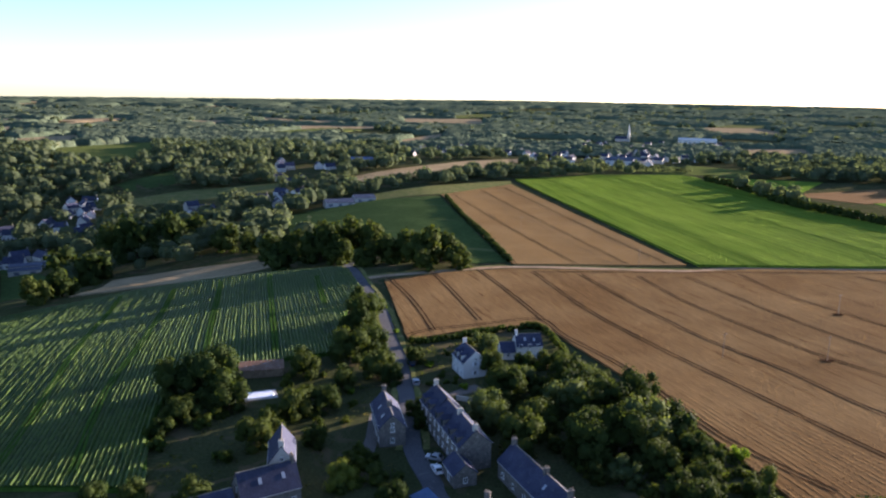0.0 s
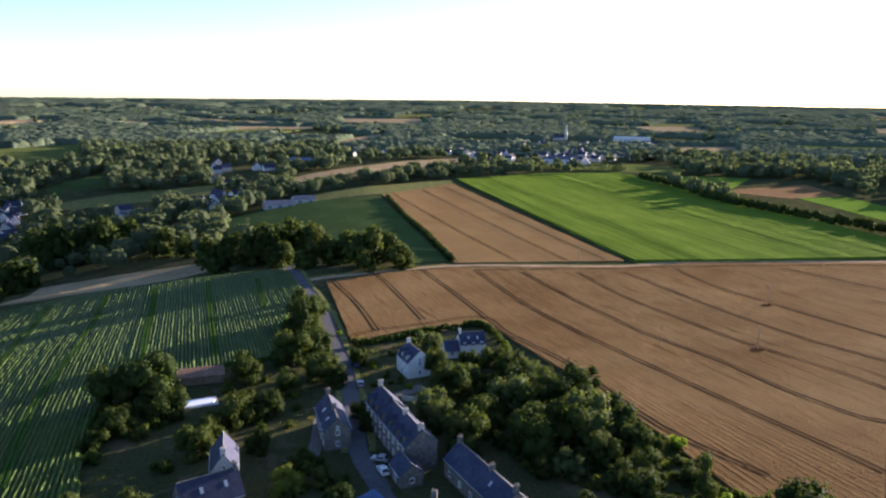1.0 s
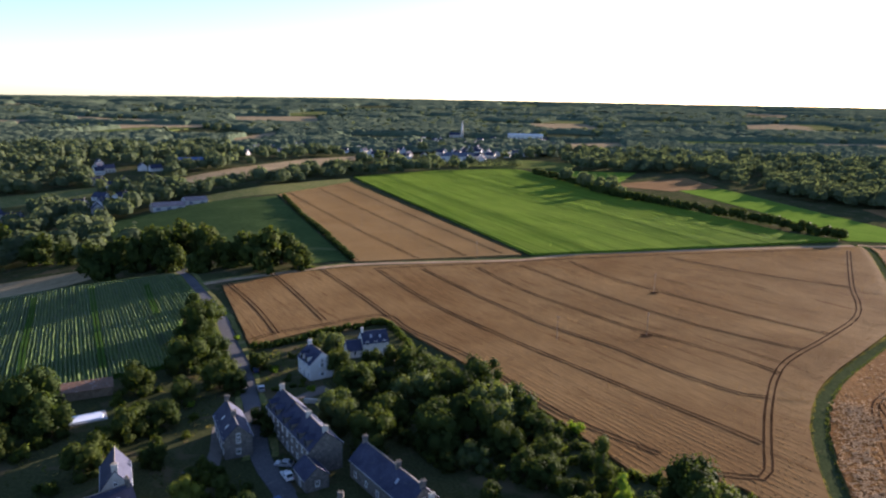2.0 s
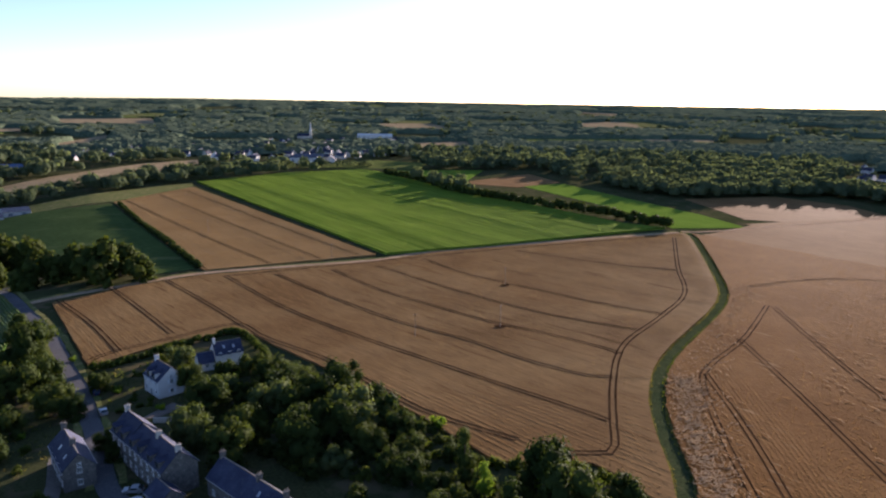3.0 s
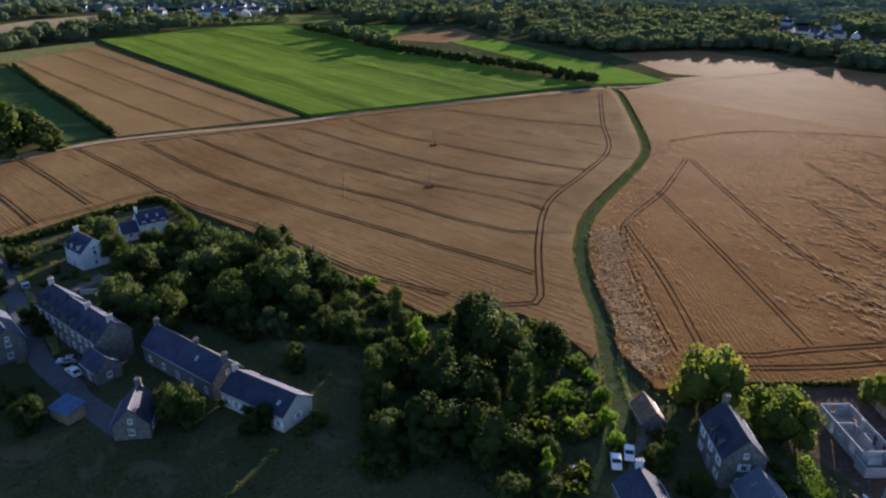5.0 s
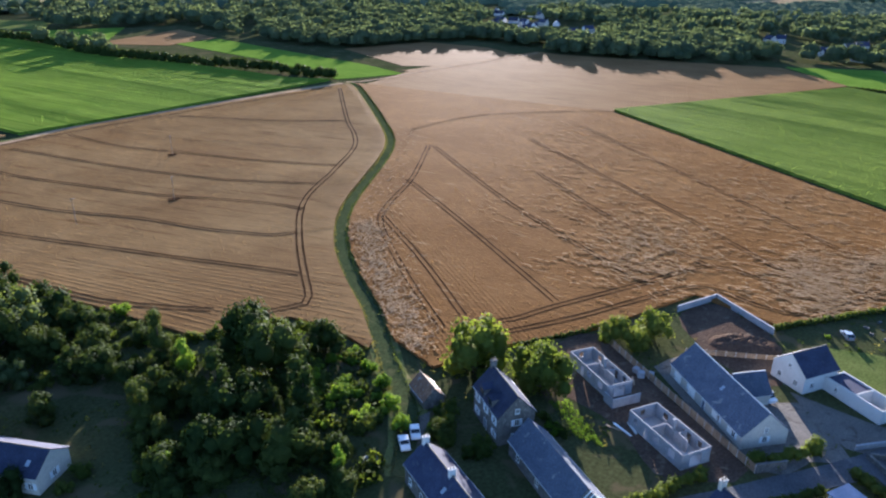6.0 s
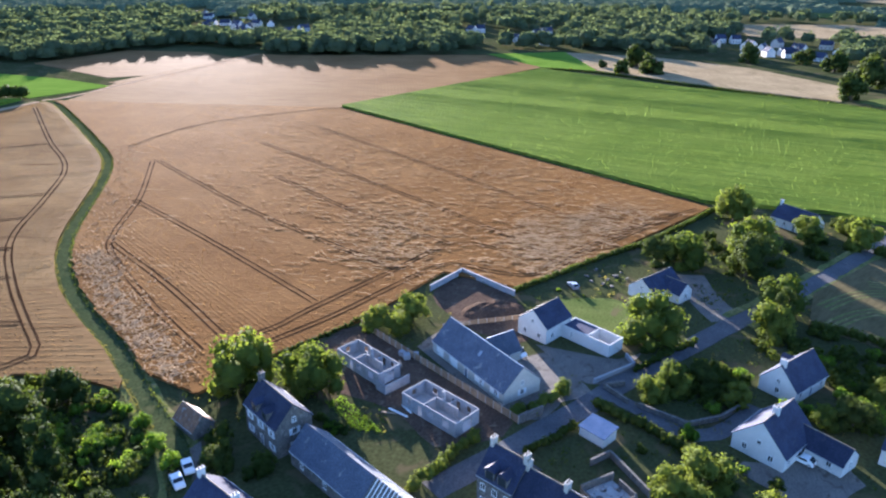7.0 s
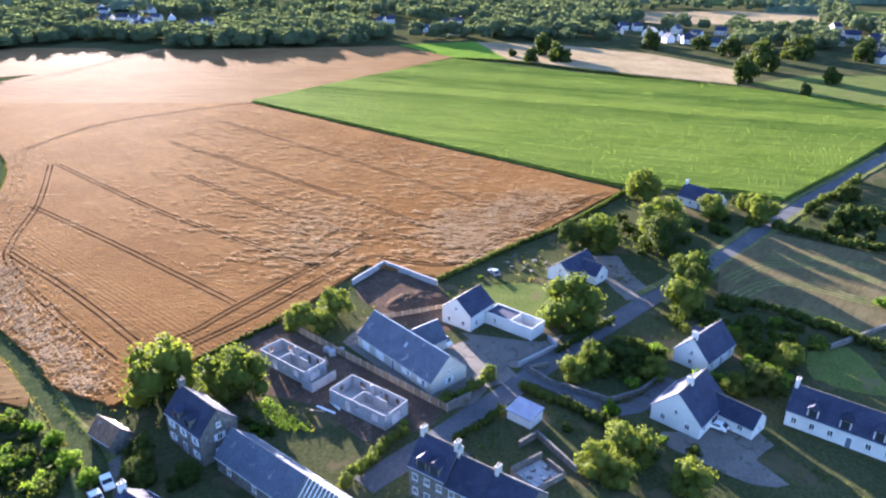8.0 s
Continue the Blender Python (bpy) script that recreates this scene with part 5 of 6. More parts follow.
# walls and fences
panel_fence([(135, 60.5), (109, 18)], 1.7, "brown panel fence between building plots")
panel_fence([(140, 42), (152, 22)], 1.2, "low panel fence beside the new houses")
garden_wall([(109, 18), (113.5, 14.2)], 1.8, 0.3, "stone garden wall at the corner of the lane", STONE)
garden_wall([(158, 51), (171, 46), (161.5, 29.5)], 1.6, 0.3, "grey block wall round a garden plot", BLOCK)
garden_wall([(128, 0), (126, 4), (121.5, -1)], 1.0, 0.35, "low stone wall along the lane", STONE)
garden_wall([(121, -3), (117.5, -12), (121.5, -18), (128, -23)], 1.0, 0.35, "low stone wall along the lane", STONE)
garden_wall([(127, 6), (136, -1.5), (139.5, 0.5)], 1.0, 0.3, "low block wall round a forecourt", BLOCK)
garden_wall([(146, -60), (160, -78), (150, -92)], 1.2, 0.4, "curving stone wall round a lawn", STONE)
garden_wall([(101, 4), (104.5, 1), (96, -6)], 1.3, 0.3, "old stone wall in a garden", STONE)
garden_wall([(4.5, 181), (16, 177.5)], 1.2, 0.35, "pale stone wall beside a drive", CREAM)

# parked cars
WHITE_CAR, SILVER_CAR, BLUE_CAR = make_car(PAINT_WHITE, "small white parked car"), make_car(PAINT_SILVER, "silver parked car at the roadside"), make_car(PAINT_BLUE, "dark blue parked car at the roadside")
VAN = make_car(PAINT_WHITE, "white delivery van parked beside a house", True)
for car, x, y, turn in ((WHITE_CAR, 112.9, -30.8, 62), (WHITE_CAR, 76.2, 68.0, -128), (WHITE_CAR, 79.8, 68.6, -132), (SILVER_CAR, -9.6, 211.0, 100), (SILVER_CAR, -7.0, 191.5, 98), (WHITE_CAR, -0.4, 142.6, 110), (SILVER_CAR, -1.0, 147.8, 160), (VAN, 133.2, 23.4, -122), (BLUE_CAR, -8.9, 206.0, 100)):
    z = 0.14 if (x, y) in ((76.2, 68.0), (79.8, 68.6)) else 0.08
    copy_thing(car, pose(x, y, z, 0, 0, turn))
TEMPLATES += [WHITE_CAR, SILVER_CAR, BLUE_CAR, VAN]

# the covered pool
pool = thing("swimming_pool", pose(-50.8, 180.6, 0, 0, 0, 20), "long garden pool under a pale cover", "pool")
part("coping", box(-6.2, 6.2, -2.8, 2.8, -0.3, 0.22, 0.05), CONCRETE, pool)
bm = bmesh.new()
rim = [(s * (4.2 + 1.4 * math.cos(a)), s * 2.1 * math.sin(a)) for s in (1, -1) for a in [radians(-90 + 15 * k) for k in range(13)]]
low, high = [bm.verts.new((u, v, 0.1)) for u, v in rim], [bm.verts.new((u * 0.98, v * 0.97, 0.42)) for u, v in rim]
for k in range(len(rim)):
    j = (k + 1) % len(rim)
    bm.faces.new((low[k], low[j], high[j], high[k]))
bm.faces.new(high)
part("cover", bm, COVER, pool)
HOUSES.append((-50.8, 180.6, 9))

# a half-round stone seat on the patio at the lane's end
seat = bmesh.new()
rings = [[seat.verts.new((q * math.cos(a), q * math.sin(a), z)) for a in [radians(200 + 14 * k) for k in range(11)]] for q, z in ((1.7, -0.1), (1.7, 0.75), (1.3, 0.75), (1.3, -0.1))]
for a, b in zip(rings, rings[1:] + rings[:1]):
    for k in range(10):
        seat.faces.new((a[k], a[k + 1], b[k + 1], b[k]))
for k in (0, 10):
    seat.faces.new([q[k] for q in rings])
bmesh.ops.recalc_face_normals(seat, faces=seat.faces[:])
bench = part("stone_bench", seat, CREAM, None)
bench.matrix_basis = pose(69.0, 69.0, 0.06, 0, 0, 150)
tagged(bench, "half-round pale stone bench on a patio", "bench")

# a heap of dug earth in the walled plot
mound = random.Random(8)
bm = bmesh.new()
bmesh.ops.create_grid(bm, x_segments=26, y_segments=16, size=1.0)
for v in bm.verts:
    e = max(0, 1 - (v.co.x ** 2 + v.co.y ** 2))
    v.co = (v.co.x * 8, v.co.y * 5, e * (1.6 + 0.9 * noise.noise((v.co.x * 4, v.co.y * 4, 1))) + e * mound.uniform(0, 0.35) - 0.05)
heap = part("mound", bm, SOIL, None)
heap.matrix_basis = pose(152, 33, 0.03, 0, 0, -60)
tagged(heap, "mound of dug brown earth in a walled plot", "mound")

# timber and rubble on the building site
for k, (x, y, turn, length) in enumerate(((105.5, 40.5, 70, 4.5), (107.1, 39.3, 50, 3.4), (104.9, 42.1, 95, 3.0), (122.0, 46.0, 30, 3.0))):
    plank = part("plank", box(-length / 2, length / 2, -0.2, 0.2, 0, 0.14), FRAME if k < 2 else TIMBER, None)
    plank.matrix_basis = pose(x, y, 0.045, 0, 0, turn)
    tagged(plank, "pale plank lying on the building site", "plank", "planks on the site")
for x, y, w in ((124.5, 45.5, 1.4), (126.0, 44.0, 1.1), (125.6, 47.0, 1.2), (101.5, 24.5, 1.0)):
    pallet = part("block_pallet", box(-w / 2, w / 2, -w / 2, w / 2, 0, w * 0.9, 0.04), BLOCK, None)
    pallet.matrix_basis = pose(x, y, 0.045, 0, 0, x * 40)
    tagged(pallet, "stack of grey blocks on a building site", "block stack", "block stacks")

copy_thing(SILVER_CAR, pose(171.3, 15.9, 0.05, 0, 0, 35))
RUBBLE = random.Random(17)
for x, y in [(176.6, 11.7), (180.7, 10.0), (178.8, 7.7), (181.9, 5.9), (175.8, 8.6), (184.9, 4.5), (174.9, 6.2), (179.5, 13.3), (184.7, 11.3), (181.0, 2.7)]:
    w = RUBBLE.uniform(0.3, 0.8)
    bm = box(-w, w, -w * 0.6, w * 0.6, -0.1, w * 0.7, 0.15)
    for v in bm.verts:
        v.co += Vector((RUBBLE.uniform(-0.12, 0.12), RUBBLE.uniform(-0.12, 0.12), RUBBLE.uniform(-0.08, 0.08)))
    stone = part("stone_block", bm, STONE, None)
    stone.matrix_basis = pose(x, y, 0.02, 0, 0, RUBBLE.uniform(0, 180))
    tagged(stone, "rough grey stone block lying at the field edge", "stone block", "stone blocks")

# power line across the wheat
POLES = [(49.2, 443), (98, 346.2), (155, 267), (123.5, 215.2), (90.5, 216.4)]
for k, (x, y) in enumerate(POLES):
    pole = thing("utility_pole", pose(x, y, 0, 0, 0, 30), "slim wooden pole of a power line in the wheat", "pole", "power line poles")
    bm = bmesh.new()
    limb(bm, (0, 0, -1), (0, 0, 9), 0.15, 0.1, 8)
    part("mast", bm, TIMBER, pole)
    part("cross_arm", box(-0.9, 0.9, -0.06, 0.06, 8.5, 8.62), TIMBER, pole)
    for u in (-0.8, 0.0, 0.8):
        bm = bmesh.new()
        limb(bm, (u, 0, 8.62 if u else 9.0), (u, 0, 8.85 if u else 9.2), 0.05, 0.04, 6)
        part("insulator", bm, CONCRETE, pole)

for k, (x, y) in enumerate(POLES[2:4]):
    bm = bmesh.new()
    ring = [bm.verts.new((x + math.cos(a) * q * 1.4, y + math.sin(a) * q, 0.96)) for a, q in [(math.tau * i / 14, 1.6 + 0.9 * noise.noise((i * 0.9, k, 4))) for i in range(14)]]
    bm.faces.new(ring)
    part("trodden_patch", bm, SOIL_TRACK_SHADED, field_wheat_main, "trodden bare patch round a pole")

# ---- trees of the gardens and copses, one by one
def plant_all(group, kinds, spots):
    grown = {"garden trees": 1.04, "copse trees": 1.1}.get(group, 1.1)
    for x, y, r in spots:
        plant(kinds, x, y, r * grown, group)


plant_all("garden trees", BROAD, [(-69, 179, 6.8), (-61, 180, 7.6), (-55, 172, 5.1), (-64, 164, 4.2), (-40, 195, 4.9), (-27, 186, 3.9), (-30, 172, 4.0), (-37, 167, 4.3), (-43, 152, 4.6), (-67, 125, 3.3), (-60, 126, 3.3), (-28, 238, 6.9), (-26, 247, 6.1), (-28, 208, 7.0), (-18, 195, 5.4), (-14, 191, 3.6), (-22, 215, 5.4), (-9, 127, 3.4), (-13, 138, 2.6), (-41, 160, 3.4), (-29, 153, 3.3), (-48, 124, 4.4), (-36, 176, 3.0)])
plant_all("copse trees", BROAD + PALE[:1], [(-8, 208, 3.1), (-6, 170, 2.9), (-4, 164, 2.8), (14, 221, 3.9), (15, 199, 3.8), (18, 183, 5.0), (26, 205, 3.4), (23, 192, 3.7), (13, 165, 5.6), (25, 163, 4.5), (19, 152, 5.2), (38, 195, 4.9), (44, 191, 4.0), (33, 176, 6.0), (38, 170, 5.1), (45, 175, 5.2), (54, 181, 5.7), (50, 157, 6.7), (57, 161, 5.2), (42, 152, 5.9), (34, 149, 5.8), (50, 144, 3.9), (40, 139, 3.6), (59, 150, 3.9), (58, 140, 3.1), (56, 132, 3.5), (50, 132, 4.0), (66, 134, 2.9)])
plant_all("copse trees", BROAD, [(78, 114, 6.8), (77, 103, 6.6), (89, 102, 4.1), (65, 118, 2.2), (53, 128, 3.7), (39, 123, 2.7), (15, 116, 4.4), (26, 107, 3.2), (49, 146, 3.9), (46, 93, 2.9), (66, 74, 2.4), (60, 67, 2.7), (60, 81, 5.8), (52, 87, 5.3), (54, 110, 4.4), (82, 65, 1.9), (55, 69, 2.7), (61, 93, 5.7), (52, 171, 4.3), (58, 156, 3.5), (37, 205, 3.1), (38, 184, 5.0), (22, 165, 3.8), (38, 157, 4.5)])
plant_all("garden trees", FRESH + FRESH + BROAD[:1], [(134, 56, 3.8), (141, 50, 4.6), (135, 51, 2.6), (148, -4, 6.8), (173, -34, 5.4), (160, -31, 4.7), (208, -31, 7.2), (193, -28, 6.4), (196, -12, 6.5), (195, -5, 4.9), (239, -28, 6.0), (225, -48, 4.7), (224, -63, 5.3), (236, -61, 3.7), (125, -5.5, 3.2), (129, -9.5, 3.6), (132, -15, 3.2), (102, -14.5, 4.4), (97, -9, 3.6), (95.5, -12.5, 3.0), (95, -24, 3.4), (126, -41, 3.8), (146, -57, 2.1), (125, -36, 2.7), (137, -49, 3.5), (128, -21, 2.8), (106, 57, 5.4)])
plant_all("field trees", BROAD_FAR, [(586, 46, 3.6), (559, 29, 6.0), (566, 8, 8.7), (596, 20, 9.1), (547, -135, 11.0), (495, -113, 8.3), (451, -137, 4.0), (499, -167, 5.5), (656, -67, 8.8), (665, -111, 7.4), (625, -127, 9.2), (637, -186, 9.2), (613, -225, 8.8), (254, -98, 3.9), (227, -95, 3.5), (228, -89, 3.5), (619, -177, 11.2)])
plant_all("hedgerow trees", BROAD_FAR, [(-98, 395, 8.0), (-87, 404, 8.2), (-68, 384, 10.9), (-60, 400, 9.7), (-51, 411, 10.0), (-41, 395, 8.8), (-27, 353, 8.6), (-19, 357, 8.7), (-9, 335, 9.6), (-1, 350, 8.5), (7, 336, 6.8), (-38, 346, 7.1), (-119, 425, 6.9), (-135, 434, 8.8), (-168, 467, 11.4), (-180, 449, 12.8), (-196, 442, 14.4), (-209, 447, 12.7), (-196, 387, 9.5), (-211, 388, 11.1), (-191, 320, 6.6), (-185, 334, 6.9), (-56, 371, 7.6), (-73, 384, 6.3), (-85, 365, 8.9)])
plant_all("garden trees", FRESH, [(-20.5, 135, 3.4), (104, 73, 6.7), (108.5, 61, 5.0)])
plant_all("hedgerow shrubs", BUSH + BUSH_LIME[:1], [(63, 137, 1.6), (66.5, 133.5, 2.0), (70, 130.5, 1.7), (73.5, 127.5, 2.1), (77.5, 125.5, 1.8), (82, 123, 2.2), (86, 120.5, 2.0), (89.5, 118, 2.3), (92, 113, 2.0), (93, 107, 1.8)])
plant(TALL, 63, 116, 2.2, "copse trees")
plant(LIME_TALL, 62.3, 112.6, 2.7, "copse trees")
# extra tree, added to block a slit of sun between the buildings
plant_all("copse trees", BROAD, [(55.6, 121.2, 3.0)])
plant(LIME_TALL, 44.4, 90.4, 1.8, "copse trees")
plant(LIME_TALL, 62.8, 70.2, 1.8, "copse trees")
plant_all("garden shrubs", BUSH, [(36.5, 103.5, 1.8), (33, 101.5, 1.4), (23.5, 117, 1.5)])

# ---- undergrowth and shrubs between them
SHRUBS = random.Random(11)
CLEARINGS = [[(313, 822), (398, 769), (481, 765), (445, 606), (448, 483), (605, 446), (595, 349), (462, 269), (400, 312), (301, 336), (289, 742)], [(56, 751), (105, 760), (141, 379), (112, 376)]]
for outline in OPEN_FIELDS:
    CLEARINGS += [[(x * k, y * k) for x, y in outline] for k in (0.94,)]


def clear_of(x, y, gap=1.0):
    if any(math.hypot(x - hx, y - hy) < hr + gap for hx, hy, hr in HOUSES):
        return False
    if any(inside((x, y), f) for f in FIELDS + CLEARINGS):
        return False
    for line, half in ((ROAD, 4.0), (ROAD_WEST, 4.0), (TRACK, 3.5), (LANE, 3.2)):
        for (x0, y0), (x1, y1) in zip(line, line[1:]):
            d = Vector((x1 - x0, y1 - y0))
            t = min(1, max(0, (Vector((x - x0, y - y0)).dot(d)) / max(d.length_squared, 0.01)))
            if math.hypot(x - x0 - d.x * t, y - y0 - d.y * t) < half + gap:
                return False
    return True


def scatter(outline, count, low, high, kinds, group):
    xs, ys = [p[0] for p in outline], [p[1] for p in outline]
    made = 0
    for _ in range(count * 20):
        if made >= count:
            break
        x, y, r = SHRUBS.uniform(min(xs), max(xs)), SHRUBS.uniform(min(ys), max(ys)), SHRUBS.uniform(low, high)
        if inside((x, y), outline) and clear_of(x, y, r * 0.6):
            plant(kinds, x, y, r, group)
            made += 1


scatter([(61, 131), (80, 108), (68, 84), (58, 70), (41, 85), (50, 110)], 24, 2.0, 4.2, BROAD + TALL + FRESH[:1], "copse trees")
scatter([(61, 131), (96, 96), (88, 80), (68, 63), (37, 85), (49, 112)], 24, 1.4, 2.4, BUSH, "copse shrubs")
scatter([(32, 213), (48, 203), (65, 167), (74, 140), (56, 135), (26, 133), (31, 159), (13, 185)], 22, 2.0, 3.8, BROAD, "copse trees")
scatter([(32, 213), (48, 203), (65, 167), (74, 140), (56, 135), (26, 133), (31, 159), (13, 185)], 24, 1.4, 2.4, BUSH + BUSH_LIME[:1], "copse shrubs")
scatter([(-58, 203), (-32, 209), (-20, 183), (-21, 152), (-32, 157), (-51, 175)], 20, 0.9, 2.2, BUSH, "garden shrubs")
scatter([(80, 106), (95, 95), (88, 80), (77, 71), (70, 83)], 54, 0.9, 2.2, BUSH_LIME + BUSH_LIME + BUSH[:1], "garden shrubs")
scatter([(145, -3), (139, -25), (124, -20), (128, -3)], 22, 1.1, 2.2, BUSH + BUSH + BUSH_LIME[:1], "garden shrubs")
scatter([(143, -39), (143, -54), (125, -45), (127, -32)], 20, 1.1, 2.2, BUSH + BUSH_LIME[:1], "garden shrubs")
scatter([(205, -6), (259, -60), (230, -67), (188, -33), (185, -18)], 24, 1.2, 3.0, BUSH + BROAD, "garden shrubs")
scatter([(-47, 255), (-34, 288), (-16, 209), (-24, 200)], 10, 2.5, 4.5, BROAD, "roadside trees")
scatter([(8, 232), (32, 213), (29, 186), (13, 185)], 16, 1.0, 2.4, BUSH, "garden shrubs")
scatter([(96, 78), (85, 35), (78, 76)], 14, 1.2, 2.6, BUSH, "garden shrubs")
scatter([(245, -81), (238, -105), (212, -95), (218, -79)], 14, 1.2, 2.6, BUSH + BROAD, "garden shrubs")
scatter([(-7, 210), (4, 218), (8, 193), (-5, 184)], 10, 0.8, 1.8, BUSH, "garden shrubs")
scatter([(-31, 151), (-18, 151), (-7, 142), (-6, 132), (-27, 131)], 12, 1.0, 2.6, BROAD + BUSH, "garden trees")
scatter([(-84, 186), (-54, 182), (-45, 153), (-49, 143), (-64, 145)], 16, 1.2, 3.2, BROAD + BUSH, "garden trees")
scatter([(10, 185), (29, 186), (31, 159), (26, 133), (17, 158)], 16, 1.6, 3.6, BROAD, "copse trees")
scatter([(160, -27), (163, -42), (154, -57), (137, -44), (152, -26)], 22, 1.1, 2.3, BUSH + BUSH + BUSH_LIME[:1], "garden shrubs")
scatter([(110, -2), (117, -20), (104, -27), (94, -13), (97, -2)], 14, 0.9, 2.2, BUSH + BUSH_LIME[:1], "garden shrubs")
scatter([(100, 55), (92, 30), (86, 32), (89, 45)], 14, 0.5, 1.2, BUSH + BUSH_LIME[:1], "garden shrubs")
for kinds, x, y, r, group in ((LIME, 65.6, 120.3, 2.6, "copse trees"),
                              (LIME, 46.4, 95.3, 2.4, "copse trees"),
                              (LIME, 51.5, 152.5, 2.4, "copse trees"),
                              (LIME, 82.8, 66.1, 1.7, "copse trees"),
                              (LIME, 77.2, 116.8, 1.9, "copse trees"),
                              (LIME, 82.5, 77.3, 2.2, "copse trees"),
                              (LIME, 87.3, 83.8, 1.8, "copse trees"),
                              (LIME, 79.3, 71.8, 1.9, "copse trees"),
                              (BUSH_LIME, 80.4, 86.4, 1.6, "garden shrubs"),
                              (BUSH_LIME, 78.9, 79.4, 1.5, "garden shrubs"),
                              (BUSH_LIME, 83.8, 66.5, 1.9, "garden shrubs"),
                              (BUSH_LIME, 128.3, -30.9, 2.2, "garden shrubs"),
                              (BUSH_LIME, 128.5, -34.3, 1.8, "garden shrubs"),
                              (BUSH_LIME, 133.6, -45.1, 2.0, "garden shrubs"),
                              (BUSH_LIME, 130.8, -40.7, 1.8, "garden shrubs"),
                              (BUSH_LIME, 145.7, -58.4, 1.7, "garden shrubs"),
                              (BUSH_LIME, 167.9, 19.1, 0.9, "garden shrubs"),
                              (BUSH_LIME, 123.9, -16.6, 1.6, "garden shrubs"),
                              (BUSH_LIME, 169.5, -78.9, 2.2, "garden shrubs"),
                              (TALL, 160.8, -32.1, 3.0, "garden trees"),
                              (TALL, 164.5, -33.9, 2.6, "garden trees"),
                              (BUSH_LIME, -48.7, 222.7, 1.4, "garden shrubs"),
                              (BUSH_LIME, -38.6, 208.5, 1.7, "garden shrubs"),
                              (BUSH_LIME, -16.0, 236.5, 1.3, "garden shrubs"),
                              (BUSH_LIME, -3.4, 205.0, 1.5, "garden shrubs"),
                              (BUSH_LIME, 6.6, 188.9, 1.4, "garden shrubs"),
                              (BUSH_LIME, -24.8, 183.3, 1.6, "garden shrubs"),
                              (BUSH_LIME, -51.3, 202.6, 1.4, "garden shrubs")):
    plant(kinds, x, y, r, group)
# ---- hedges
hedge([(-10, 225), (2, 230), (14, 237), (24, 241), (34, 245), (38, 233), (40, 216)], 2.4, 2.6, "ragged green hedge along the wheat", None, 9.0, 0.24)
hedge([(2, 591), (14, 491), (23, 433), (34, 352)], 3, 3, "dark hedge between meadow and wheat", LEAF, 3.0, 0.5)
hedge([(276, 748), (286, 672), (281, 581), (300, 504), (324, 426), (336, 366)], 6, 8, "tall dark hedgerow along the maize", LEAF, 2.0, 0.7)
hedge([(-70, 665), (-59, 700), (-15, 727), (58, 786)], 9, 8, "row of dark trees behind the meadow", LEAF_HAZED, 1.0, 1.0)
hedge([(69, 857), (130, 864), (185, 864), (291, 850)], 10, 7, "row of dark trees behind the maize", LEAF_HAZED, 0.8, 1.1)
hedge([(221, -67), (214, -76), (205, -93)], 2.5, 3.0, "clipped dark hedge round a field", None, 9.0, 0.24)
hedge([(238, -80), (259, -96), (279, -110)], 2.5, 3.0, "dark hedge along the western road", None, 9.0, 0.24)
hedge([(166, -41), (160, -56), (147, -71)], 2.5, 2.4, "green hedge round the mown field", None, 9.0, 0.24)
hedge([(118.6, 4.2), (114.6, -4), (109.5, -12.2), (106.5, -17)], 2.2, 2.0, "clipped garden hedge beside the lane", None, 9.0, 0.24)
hedge([(111, 19), (115, 15), (122, 11)], 2.6, 2.6, "dense clipped hedge at the corner plot", LEAF_MID, 14.0, 0.2)
hedge([(134, -2), (143, -8), (150, -14)], 1.5, 1.6, "clipped hedge along the lane", None, 9.0, 0.24)
hedge([(102.5, 24.3), (97.5, 26.8), (92.5, 28.2), (86.5, 31)], 2.0, 2.2, "sunlit hedge beside a building plot", LEAF_MID, 14.0, 0.2)
hedge([(101, 15), (106, 11), (111, 8)], 1.5, 1.8, "clipped hedge round a lawn", None, 9.0, 0.24)
hedge([(118, 72), (127, 67), (139, 61)], 1.2, 1.1, "low ragged hedge along the wheat", None, 9.0, 0.24)
hedge([(164, 30), (194, 10), (212, -3), (247, -22)], 1.6, 1.5, "green hedge along the wheat", None, 9.0, 0.24)
hedge([(561, 91), (555, 46), (507, -36), (470, -103), (421, -172)], 2, 1.6, "low hedge along a maize field", None, 2.0, 0.6)
hedge([(744, 94), (739, 62), (725, 39)], 8, 9, "clipped row of dark trees at the woods", LEAF_HAZED, 1.0, 1.0)
hedge([(-95, 384), (-81, 389), (-58, 390), (-54, 378)], 2.5, 2.0, "low hedge along the lane", None, 9.0, 0.24)

# ---- the wide woods and the small far houses
FAR = random.Random(21)
TOWNS = []
TOWNS.append(([(-83, 1195), (71, 1239), (232, 1386), (573, 1419), (421, 1058), (247, 905), (158, 934), (62, 1074), (-53, 993)], 125))
TOWNS.append(([(1015, 1771), (1329, 1767), (1036, 1354), (827, 1416)], 26))
TOWNS.append(([(968, 700), (999, 594), (746, 441), (690, 490)], 9))
TOWNS.append(([(831, -24), (803, -167), (661, -140), (682, -46)], 16))
TOWNS.append(([(917, -282), (755, -294), (599, -237), (658, -216)], 9))
TOWNS.append(([(879, 631), (842, 415), (650, 334), (670, 478)], 12))
TOWNS.append(([(843, 238), (834, 115), (720, 105), (703, 193)], 8))
TOWNS.append(([(-223, 914), (-124, 834), (-104, 696), (-170, 716)], 11))
TOWNS.append(([(-182, 674), (-129, 656), (-118, 596), (-164, 591)], 9))
